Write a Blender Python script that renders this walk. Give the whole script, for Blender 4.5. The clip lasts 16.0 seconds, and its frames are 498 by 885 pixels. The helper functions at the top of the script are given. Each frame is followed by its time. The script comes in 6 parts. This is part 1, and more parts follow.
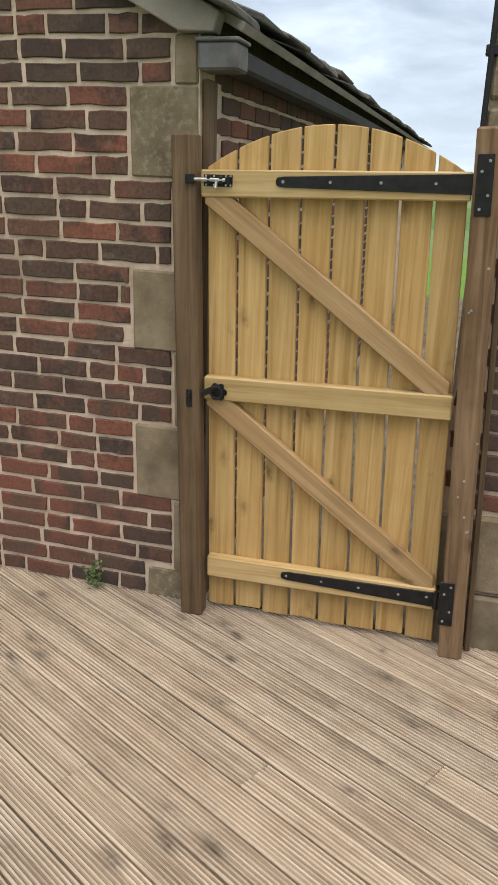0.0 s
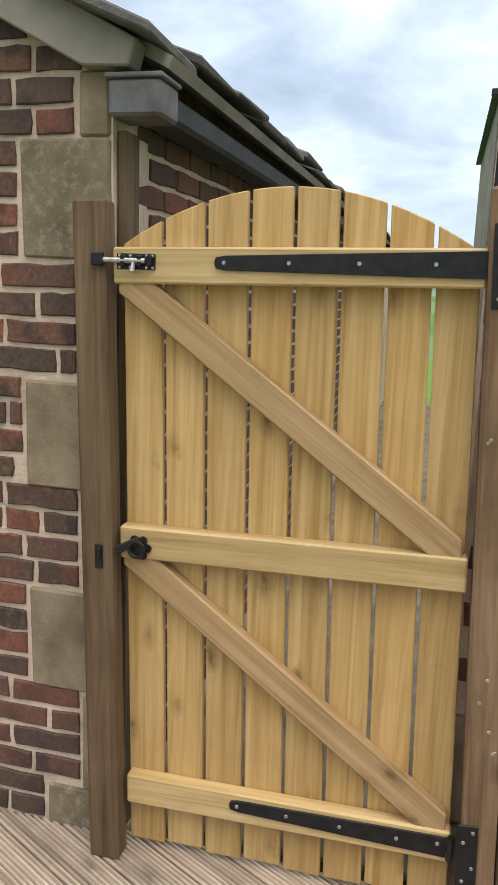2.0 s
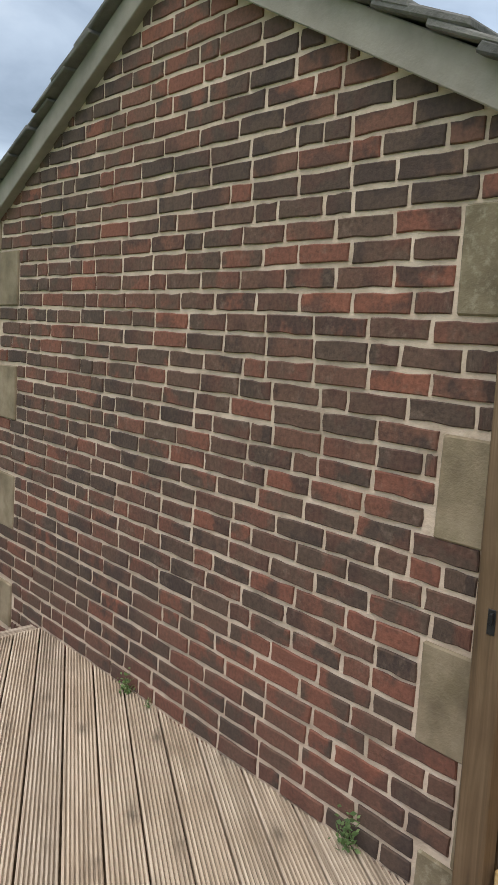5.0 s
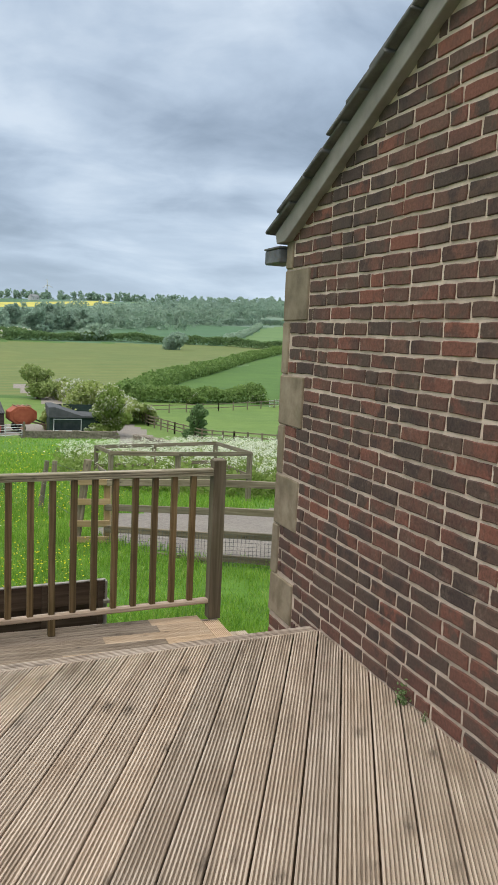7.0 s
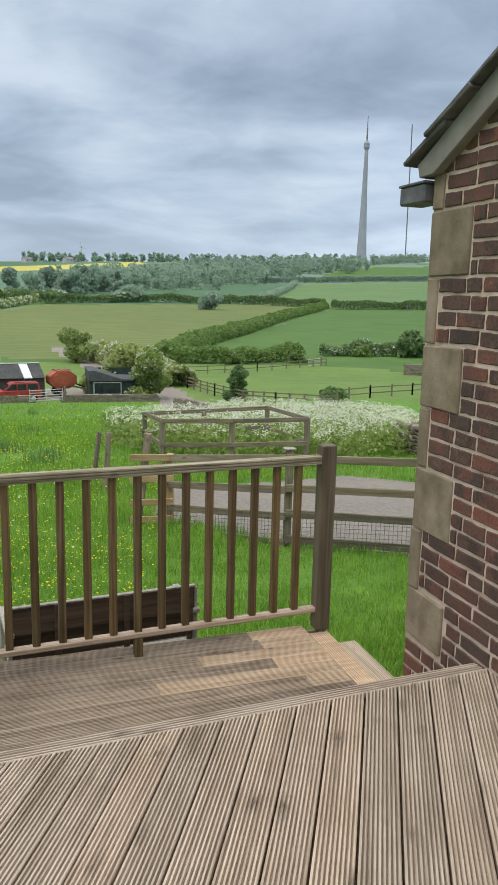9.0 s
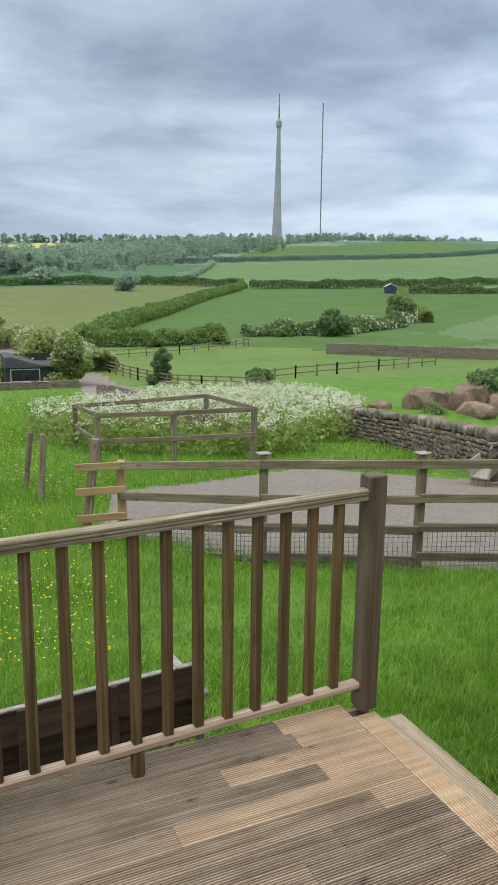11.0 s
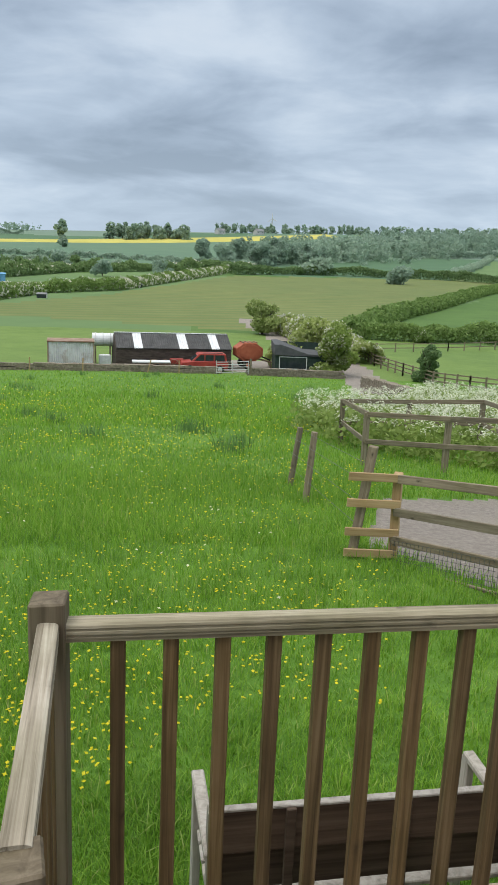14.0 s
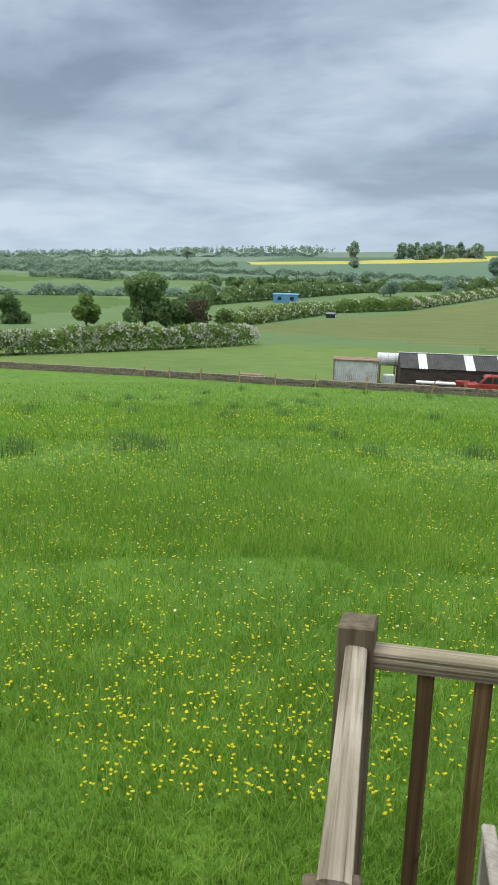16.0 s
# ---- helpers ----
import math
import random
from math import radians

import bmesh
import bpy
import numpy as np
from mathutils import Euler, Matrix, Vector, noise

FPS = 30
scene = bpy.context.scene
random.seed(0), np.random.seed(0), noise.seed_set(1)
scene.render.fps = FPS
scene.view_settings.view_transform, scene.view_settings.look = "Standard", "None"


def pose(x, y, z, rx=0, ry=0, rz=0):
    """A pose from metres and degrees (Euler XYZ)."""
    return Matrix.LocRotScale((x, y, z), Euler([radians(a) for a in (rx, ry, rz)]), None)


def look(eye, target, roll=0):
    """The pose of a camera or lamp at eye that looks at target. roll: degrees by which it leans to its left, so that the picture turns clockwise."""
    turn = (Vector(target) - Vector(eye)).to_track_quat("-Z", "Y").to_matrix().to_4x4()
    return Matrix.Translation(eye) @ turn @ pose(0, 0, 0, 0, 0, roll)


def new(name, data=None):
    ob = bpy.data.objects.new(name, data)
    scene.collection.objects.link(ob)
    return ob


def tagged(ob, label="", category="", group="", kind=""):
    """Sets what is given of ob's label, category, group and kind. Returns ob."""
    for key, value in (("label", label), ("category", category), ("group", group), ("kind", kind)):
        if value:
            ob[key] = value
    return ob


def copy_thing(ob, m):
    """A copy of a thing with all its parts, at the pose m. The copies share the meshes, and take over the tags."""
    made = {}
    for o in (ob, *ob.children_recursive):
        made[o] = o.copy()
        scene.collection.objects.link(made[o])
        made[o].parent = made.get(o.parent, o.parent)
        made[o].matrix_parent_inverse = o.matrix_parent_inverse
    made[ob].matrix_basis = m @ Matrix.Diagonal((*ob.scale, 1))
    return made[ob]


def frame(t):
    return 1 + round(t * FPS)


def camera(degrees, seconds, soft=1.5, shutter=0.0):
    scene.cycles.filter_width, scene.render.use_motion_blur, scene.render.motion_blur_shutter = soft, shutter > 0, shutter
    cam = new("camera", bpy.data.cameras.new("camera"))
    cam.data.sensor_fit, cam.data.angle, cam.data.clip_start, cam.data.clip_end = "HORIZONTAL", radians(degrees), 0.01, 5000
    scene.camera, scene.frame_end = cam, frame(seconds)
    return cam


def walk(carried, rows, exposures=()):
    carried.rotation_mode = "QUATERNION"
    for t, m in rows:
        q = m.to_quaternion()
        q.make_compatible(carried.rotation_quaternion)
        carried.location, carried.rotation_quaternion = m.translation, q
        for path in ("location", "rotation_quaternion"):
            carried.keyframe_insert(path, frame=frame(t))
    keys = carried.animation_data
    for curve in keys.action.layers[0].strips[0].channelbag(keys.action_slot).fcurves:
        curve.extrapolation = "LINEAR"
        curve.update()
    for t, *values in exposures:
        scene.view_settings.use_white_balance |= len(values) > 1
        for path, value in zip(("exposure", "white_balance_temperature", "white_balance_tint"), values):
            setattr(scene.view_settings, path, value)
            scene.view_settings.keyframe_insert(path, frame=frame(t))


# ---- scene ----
cam = camera(35.7, 16.0)
PATH = [
    (0, (-2.659, -0.925, 1.675), (-0.834, -0.435, 1.02), 1.9),
    (0.5, (-2.503, -0.838, 1.617), (-0.627, -0.411, 1.068), 2.1),
    (1, (-2.303, -0.757, 1.618), (-0.394, -0.428, 1.124), 2.6),
    (1.5, (-2.059, -0.745, 1.615), (-0.127, -0.43, 1.206), 2.4),
    (2, (-1.867, -0.827, 1.611), (0.037, -0.366, 1.207), 2.1),
    (2.5, (-1.78, -0.886, 1.611), (0.087, -0.294, 1.205), 2.7),
    (3, (-1.794, -0.868, 1.618), (-0.007, -0.059, 1.225), 2.8),
    (3.5, (-1.828, -0.855, 1.617), (-0.135, 0.153, 1.272), 3.0),
    (3.7, (-1.853, -0.848, 1.597), (-0.189, 0.214, 1.28), 3.7),
    (5.8, (-1.77, -1.036, 1.549), (-0.721, 0.645, 1.283), 2.5),
    (6, (-1.783, -1.029, 1.546), (-0.79, 0.686, 1.281), 2.5),
    (6.5, (-1.826, -1.01, 1.543), (-0.978, 0.783, 1.284), 2.5),
    (7, (-1.859, -0.979, 1.54), (-1.133, 0.866, 1.274), 2.7),
    (7.5, (-1.906, -0.899, 1.525), (-1.261, 0.97, 1.222), 2.8),
    (8, (-1.892, -0.635, 1.516), (-1.299, 1.243, 1.17), 1.8),
    (8.5, (-1.907, -0.325, 1.534), (-1.317, 1.551, 1.168), 1.8),
    (9, (-1.981, 0.022, 1.545), (-1.346, 1.882, 1.172), 1.4),
    (9.2, (-1.986, 0.163, 1.549), (-1.323, 2.011, 1.17), 1.0),
    (11.3, (-2.042, 1.491, 1.551), (-1.218, 3.263, 1.126), 0.8),
    (11.5, (-2.068, 1.584, 1.566), (-1.261, 3.362, 1.131), 1.3),
    (12, (-2.114, 1.785, 1.56), (-1.353, 3.577, 1.102), 1.7),
    (12.5, (-2.152, 1.947, 1.543), (-1.456, 3.766, 1.087), 1.8),
    (13, (-2.146, 2.055, 1.546), (-1.609, 3.924, 1.08), 1.8),
    (13.5, (-2.096, 2.146, 1.535), (-1.745, 4.059, 1.069), 1.6),
    (14, (-2.066, 2.2, 1.539), (-1.874, 4.139, 1.086), 2.5),
    (14.5, (-2.078, 2.241, 1.536), (-2.053, 4.192, 1.096), 2.9),
    (15, (-2.116, 2.257, 1.529), (-2.265, 4.204, 1.094), 2.5),
    (15.5, (-2.148, 2.255, 1.529), (-2.49, 4.179, 1.1), 2.1),
    (16, (-2.185, 2.26, 1.526), (-2.698, 4.144, 1.097), 1.7),
]
walk(cam, [(t, look(eye, target, roll)) for t, eye, target, roll in PATH],
     [(0, 0.15, 6850, 12), (1.5, 0.27, 6700, 12), (3.7, 0.40, 6600, 12), (5.6, 0.18, 6400, 10), (6.6, 0.14, 6380, 10), (8, 0.04, 6350, 10), (16, 0.02, 6400, 10)])

# ---------------------------------------------------------------- light
SUN_ELEV, SUN_AZ = 62.0, 228.0      # degrees; azimuth clockwise from +y
world = bpy.data.worlds.new("overcast_sky")
scene.world = world
world.use_nodes = True
wn, wl = world.node_tree.nodes, world.node_tree.links
wn.clear()
w_out = wn.new("ShaderNodeOutputWorld")
w_bg = wn.new("ShaderNodeBackground")
w_sky = wn.new("ShaderNodeTexSky")
w_sky.sky_type = "NISHITA"
w_sky.sun_disc = False
w_sky.sun_elevation, w_sky.sun_rotation = radians(SUN_ELEV), radians(SUN_AZ)
w_sky.air_density, w_sky.dust_density = 1.0, 2.0
w_co = wn.new("ShaderNodeTexCoord")
w_sep = wn.new("ShaderNodeSeparateXYZ")
wl.new(w_co.outputs["Generated"], w_sep.inputs[0])


def wmath(op, a, b=None, clamp=False):
    n = wn.new("ShaderNodeMath")
    n.operation, n.use_clamp = op, clamp
    for k, v in enumerate((a, b)):
        if v is None:
            continue
        if isinstance(v, (int, float)):
            n.inputs[k].default_value = v
        else:
            wl.new(v, n.inputs[k])
    return n.outputs[0]


w_h = wmath("ADD", wmath("MAXIMUM", w_sep.outputs[2], 0.0), 0.20)
w_cmb = wn.new("ShaderNodeCombineXYZ")
wl.new(wmath("DIVIDE", w_sep.outputs[0], w_h), w_cmb.inputs[0])
wl.new(wmath("DIVIDE", w_sep.outputs[1], w_h), w_cmb.inputs[1])


def wnoise(scale, detail, rough, dist=0.0, off=0.0):
    m = wn.new("ShaderNodeMapping")
    m.inputs["Location"].default_value = (off, off * 0.7, off * 0.3)
    m.inputs["Rotation"].default_value = (0, 0, 0.5)
    m.inputs["Scale"].default_value = (0.85, 1.0, 1.0)
    wl.new(w_cmb.outputs[0], m.inputs[0])
    n = wn.new("ShaderNodeTexNoise")
    n.inputs["Scale"].default_value, n.inputs["Detail"].default_value = scale, detail
    n.inputs["Roughness"].default_value, n.inputs["Distortion"].default_value = rough, dist
    wl.new(m.outputs[0], n.inputs["Vector"])
    return n.outputs[0]


w_mix = wmath("ADD", wmath("MULTIPLY", wnoise(1.05, 8, 0.5, 0.5, 5.3), 0.72), wmath("MULTIPLY", wnoise(3.0, 7, 0.55, 0.4, 2.4), 0.28))
w_ramp = wn.new("ShaderNodeValToRGB")
for e, (p, c) in zip([w_ramp.color_ramp.elements[0], w_ramp.color_ramp.elements[1]] + [w_ramp.color_ramp.elements.new(0.5) for _ in range(3)],
                     ((0.36, (0.22, 0.285, 0.375, 1)), (0.68, (0.86, 0.91, 0.97, 1)), (0.44, (0.33, 0.41, 0.52, 1)), (0.52, (0.475, 0.57, 0.69, 1)), (0.60, (0.64, 0.73, 0.83, 1)))):
    e.position, e.color = p, c
wl.new(w_mix, w_ramp.inputs[0])
# thinner, paler cloud towards the horizon
w_pale = wn.new("ShaderNodeMixRGB")
wl.new(wmath("MULTIPLY", wmath("POWER", wmath("SUBTRACT", 1.0, wmath("MAXIMUM", w_sep.outputs[2], 0.0), True), 7.0), 0.7), w_pale.inputs[0])
wl.new(w_ramp.outputs[0], w_pale.inputs[1])
w_pale.inputs[2].default_value = (0.62, 0.75, 0.87, 1)
w_dim = wn.new("ShaderNodeMixRGB")
w_dim.blend_type, w_dim.inputs[0].default_value = "MULTIPLY", 1.0
wl.new(w_sky.outputs[0], w_dim.inputs[1])
w_dim.inputs[2].default_value = (0.08, 0.08, 0.08, 1)
w_all = wn.new("ShaderNodeMixRGB")
w_all.inputs[0].default_value = 0.93
wl.new(w_dim.outputs[0], w_all.inputs[1])
wl.new(w_pale.outputs[0], w_all.inputs[2])
# the side where the cloud is thin, towards the house, is brighter
w_side = wmath("ADD", 1.0, wmath("MULTIPLY", wmath("MAXIMUM", wmath("ADD", w_sep.outputs[0], -0.35), 0.0), 0.75))
# an overcast sky grows brighter and whiter towards the zenith
w_high = wmath("MULTIPLY", wmath("SUBTRACT", w_sep.outputs[2], 0.36), 2.4, True)
w_rise = wn.new("ShaderNodeCombineXYZ")
for k, v in enumerate((2.9, 2.35, 1.75)):
    wl.new(wmath("MULTIPLY", w_side, wmath("ADD", 1.0, wmath("MULTIPLY", w_high, v))), w_rise.inputs[k])
w_gain = wn.new("ShaderNodeVectorMath")
w_gain.operation = "MULTIPLY"
wl.new(w_all.outputs[0], w_gain.inputs[0])
wl.new(w_rise.outputs[0], w_gain.inputs[1])
wl.new(w_gain.outputs[0], w_bg.inputs[0])
w_bg.inputs[1].default_value = 1.0
wl.new(w_bg.outputs[0], w_out.inputs[0])

sun_data = bpy.data.lights.new("sun", "SUN")
sun_data.energy, sun_data.angle, sun_data.color = 1.5, radians(40), (1.0, 0.93, 0.84)
sun = new("sun", sun_data)
_a, _e = radians(SUN_AZ), radians(SUN_ELEV)
sun.matrix_world = look((30 * math.sin(_a) * math.cos(_e), 30 * math.cos(_a) * math.cos(_e), 30 * math.sin(_e)), (0, 0, 0))


# ---------------------------------------------------------------- materials
def shader(name, rough=0.8, metal=0.0):
    m = bpy.data.materials.new(name)
    m.use_nodes = True
    b = m.node_tree.nodes["Principled BSDF"]
    b.inputs["Roughness"].default_value, b.inputs["Metallic"].default_value = rough, metal
    b.inputs["Specular IOR Level"].default_value = 0.3
    return m, m.node_tree.nodes, m.node_tree.links, b


def spot(nodes, links, scale=(1, 1, 1), rand=40.0):
    """Object coordinates, shifted at random for each object, stretched."""
    co, info, mp = nodes.new("ShaderNodeTexCoord"), nodes.new("ShaderNodeObjectInfo"), nodes.new("ShaderNodeMapping")
    mul, add = nodes.new("ShaderNodeMath"), nodes.new("ShaderNodeVectorMath")
    mul.operation = "MULTIPLY"
    mul.inputs[1].default_value = rand
    links.new(info.outputs["Random"], mul.inputs[0])
    links.new(co.outputs["Object"], add.inputs[0])
    links.new(mul.outputs[0], add.inputs[1])
    mp.inputs["Scale"].default_value = scale
    links.new(add.outputs[0], mp.inputs[0])
    return mp.outputs[0], info.outputs["Random"]


def noise_tex(nodes, links, vec, scale, detail=4, rough=0.55, dist=0.0):
    n = nodes.new("ShaderNodeTexNoise")
    n.inputs["Scale"].default_value, n.inputs["Detail"].default_value = scale, detail
    n.inputs["Roughness"].default_value, n.inputs["Distortion"].default_value = rough, dist
    links.new(vec, n.inputs["Vector"])
    return n.outputs[0]


def ramp(nodes, links, fac, stops):
    r = nodes.new("ShaderNodeValToRGB")
    el = r.color_ramp.elements
    while len(el) < len(stops):
        el.new(0.5)
    for e, (p, c) in zip(el, sorted(stops)):
        e.position, e.color = p, (*c, 1)
    links.new(fac, r.inputs[0])
    return r.outputs[0]


def mixed(nodes, links, kind, fac, a, b):
    m = nodes.new("ShaderNodeMixRGB")
    m.blend_type = kind
    for k, v in ((0, fac), (1, a), (2, b)):
        if isinstance(v, (int, float)):
            m.inputs[k].default_value = v
        elif isinstance(v, tuple):
            m.inputs[k].default_value = (*v, 1)
        else:
            links.new(v, m.inputs[k])
    return m.outputs[0]


def bump(nodes, links, height, b, strength=0.3, dist=0.01):
    n = nodes.new("ShaderNodeBump")
    n.inputs["Strength"].default_value, n.inputs["Distance"].default_value = strength, dist
    links.new(height, n.inputs["Height"])
    links.new(n.outputs[0], b.inputs["Normal"])


def wood(name, dark, mid, light, axis=0, rough=0.75, stain=(0.5, 0.5, 0.5), stain_amt=0.35, vary=0.35, knots=0.12, grain=1.0):
    m, n, l, b = shader(name, rough)
    sc = [26.0 * grain] * 3
    sc[axis] = 1.3
    vec, rnd = spot(n, l, tuple(sc))
    col = ramp(n, l, noise_tex(n, l, vec, 1.0, 6, 0.62, 0.6), [(0.3, dark), (0.5, mid), (0.72, light)])
    plain, _ = spot(n, l, (1, 1, 1))
    st = noise_tex(n, l, plain, 3.5, 5, 0.6)
    stf = ramp(n, l, st, [(0.42, (0, 0, 0)), (0.72, (stain_amt,) * 3)])
    col = mixed(n, l, "MULTIPLY", stf, col, stain)
    col = mixed(n, l, "MULTIPLY", vary, col, ramp(n, l, rnd, [(0.0, (0.62, 0.62, 0.64)), (0.5, (0.95, 0.93, 0.9)), (1.0, (1.25, 1.15, 1.05))]))
    if knots:
        ks = [9.0] * 3
        ks[axis] = 4.2
        kv, _ = spot(n, l, tuple(ks))
        v = n.new("ShaderNodeTexVoronoi")
        v.inputs["Scale"].default_value = 1.0
        bent = n.new("ShaderNodeMixRGB")
        bent.blend_type, bent.inputs[0].default_value = "ADD", 0.35
        l.new(kv, bent.inputs[1])
        l.new(noise_tex(n, l, plain, 22.0, 3, 0.6), bent.inputs[2])
        l.new(bent.outputs[0], v.inputs["Vector"])
        knot = ramp(n, l, v.outputs["Distance"], [(knots * 0.25, (0.85,) * 3), (knots * 0.8, (0.35,) * 3), (knots * 1.7, (0.0,) * 3)])
        some = ramp(n, l, noise_tex(n, l, plain, 2.6, 2, 0.5), [(0.40, (0, 0, 0)), (0.52, (1, 1, 1))])
        col = mixed(n, l, "MIX", mixed(n, l, "MULTIPLY", 1.0, knot, some), col, tuple(c * 0.42 for c in dark))
    l.new(col, b.inputs["Base Color"])
    bump(n, l, noise_tex(n, l, vec, 1.6, 5, 0.6), b, 0.35, 0.004)
    return m


def rough_stuff(name, stops, scale=6.0, rough=0.9, detail=6, bump_scale=60.0, bump_amt=0.4, bump_dist=0.006, rand_amt=0.0, second=None, stretch=(1, 1, 1), metal=0.0):
    """Noise-coloured matter with a finer relief; second: (scale, colour, amount) for blotches."""
    m, n, l, b = shader(name, rough, metal)
    vec, rnd = spot(n, l, stretch)
    col = ramp(n, l, noise_tex(n, l, vec, scale, detail, 0.6), stops)
    if second:
        f = ramp(n, l, noise_tex(n, l, vec, second[0], 5, 0.65), [(0.5, (0, 0, 0)), (0.66, (second[2],) * 3)])
        col = mixed(n, l, "MIX", f, col, second[1])
    if rand_amt:
        col = mixed(n, l, "MULTIPLY", rand_amt, col, ramp(n, l, rnd, [(0.0, (0.6, 0.6, 0.6)), (1.0, (1.3, 1.25, 1.2))]))
    l.new(col, b.inputs["Base Color"])
    bump(n, l, noise_tex(n, l, vec, bump_scale, 4, 0.6), b, bump_amt, bump_dist)
    return m


M = {}
M["deck"] = wood("weathered_deck", (0.26, 0.205, 0.155), (0.47, 0.385, 0.305), (0.61, 0.52, 0.425), 1, 0.8, (0.62, 0.55, 0.48), 0.6, 0.32, 0.19, 1.8)
M["deck_low"] = wood("darker_deck", (0.17, 0.13, 0.095), (0.31, 0.25, 0.19), (0.46, 0.385, 0.30), 0, 0.8, (0.5, 0.46, 0.42), 0.6, 0.4, 0.14, 1.8)
M["deck_new"] = wood("new_deck", (0.38, 0.28, 0.185), (0.53, 0.40, 0.275), (0.64, 0.51, 0.375), 0, 0.75, (0.7, 0.62, 0.55), 0.4, 0.3)
M["deck_tread"] = wood("pale_step_tread", (0.36, 0.29, 0.21), (0.52, 0.43, 0.33), (0.64, 0.55, 0.44), 1, 0.75, (0.65, 0.6, 0.52), 0.4, 0.2, 0.1, 1.8)
M["gate"] = wood("new_gate_pine", (0.35, 0.215, 0.075), (0.50, 0.33, 0.135), (0.60, 0.43, 0.205), 2, 0.6, (0.80, 0.70, 0.52), 0.5, 0.25, 0.14, 1.6)
M["gate_rail"] = wood("new_gate_rail", (0.36, 0.24, 0.10), (0.50, 0.36, 0.17), (0.60, 0.46, 0.26), 1, 0.6, (0.75, 0.68, 0.52), 0.4, 0.2, 0.15, 1.6)
M["brace"] = wood("gate_brace", (0.26, 0.165, 0.075), (0.38, 0.25, 0.125), (0.47, 0.33, 0.18), 1, 0.65, (0.7, 0.64, 0.52), 0.45, 0.2, 0.15, 1.6)
M["post"] = wood("brown_post", (0.055, 0.036, 0.02), (0.118, 0.078, 0.044), (0.18, 0.128, 0.08), 2, 0.7, (0.5, 0.45, 0.4), 0.5, 0.3)
M["post_old"] = wood("weathered_post", (0.085, 0.05, 0.026), (0.20, 0.125, 0.07), (0.33, 0.225, 0.14), 2, 0.75, (0.45, 0.4, 0.36), 0.6, 0.2)
M["rail_z"] = wood("rail_upright", (0.06, 0.038, 0.018), (0.14, 0.092, 0.043), (0.23, 0.165, 0.085), 2, 0.7, (0.55, 0.6, 0.4), 0.6, 0.45, 0.12, 2.2)
M["rail_post"] = wood("rail_post", (0.07, 0.055, 0.035), (0.125, 0.1, 0.066), (0.19, 0.155, 0.11), 2, 0.75, (0.7, 0.8, 0.55), 0.5, 0.2)
M["rail_x"] = wood("weathered_rail", (0.10, 0.085, 0.055), (0.30, 0.26, 0.18), (0.50, 0.45, 0.34), 0, 0.8, (0.5, 0.53, 0.38), 0.7, 0.2, 0.1, 2.6)
M["rail_low"] = wood("bleached_bottom_rail", (0.26, 0.19, 0.13), (0.44, 0.34, 0.26), (0.58, 0.47, 0.38), 0, 0.8, (0.55, 0.52, 0.42), 0.5, 0.2, 0.1, 2.6)
M["rail_y"] = wood("weathered_side_rail", (0.14, 0.115, 0.08), (0.36, 0.31, 0.24), (0.54, 0.49, 0.40), 1, 0.8, (0.5, 0.52, 0.4), 0.6, 0.2, 0.1, 2.6)
M["fence_old"] = wood("old_fence", (0.11, 0.09, 0.062), (0.21, 0.175, 0.125), (0.32, 0.275, 0.205), 0, 0.85, (0.6, 0.65, 0.5), 0.5, 0.4)
M["fence_old_z"] = wood("old_fence_post", (0.11, 0.09, 0.062), (0.21, 0.175, 0.125), (0.32, 0.275, 0.205), 2, 0.85, (0.6, 0.65, 0.5), 0.5, 0.4)
M["fence_new"] = wood("new_fence", (0.30, 0.2, 0.1), (0.42, 0.3, 0.16), (0.5, 0.38, 0.22), 0, 0.75, (0.7, 0.66, 0.5), 0.4, 0.2)
M["fence_new_z"] = wood("new_fence_post", (0.27, 0.18, 0.09), (0.38, 0.27, 0.14), (0.46, 0.34, 0.2), 2, 0.75, (0.7, 0.66, 0.5), 0.4, 0.2)
M["bench"] = wood("bench_back", (0.045, 0.029, 0.02), (0.085, 0.058, 0.04), (0.13, 0.095, 0.068), 0, 0.75, (0.6, 0.55, 0.5), 0.4, 0.3, 0)
M["bench_pale"] = wood("bench_frame", (0.22, 0.2, 0.17), (0.36, 0.33, 0.29), (0.48, 0.45, 0.40), 2, 0.8, (0.6, 0.6, 0.55), 0.5, 0.3, 0)
M["mortar"] = rough_stuff("lime_mortar", [(0.3, (0.42, 0.325, 0.25)), (0.5, (0.58, 0.465, 0.37)), (0.72, (0.69, 0.57, 0.465))], 9, 0.95, 6, 90, 0.7, 0.006, 0, (2.0, (0.30, 0.25, 0.19), 0.5))
M["stone"] = rough_stuff("quoin_sandstone", [(0.3, (0.15, 0.12, 0.08)), (0.5, (0.235, 0.19, 0.13)), (0.72, (0.31, 0.26, 0.185))], 7, 0.9, 7, 120, 0.5, 0.005, 0.35, (5.0, (0.13, 0.105, 0.06), 0.55))
M["lichen"] = rough_stuff("lichened_sandstone", [(0.3, (0.13, 0.105, 0.068)), (0.55, (0.195, 0.16, 0.105)), (0.7, (0.245, 0.205, 0.14))], 9, 0.95, 7, 120, 0.5, 0.005, 0.2, (34.0, (0.33, 0.30, 0.22), 0.6))
M["slate"] = rough_stuff("stone_slate", [(0.3, (0.085, 0.085, 0.082)), (0.55, (0.14, 0.14, 0.135)), (0.75, (0.2, 0.2, 0.19))], 8, 0.9, 6, 50, 0.7, 0.01, 0.5, (6.0, (0.15, 0.15, 0.125), 0.4))
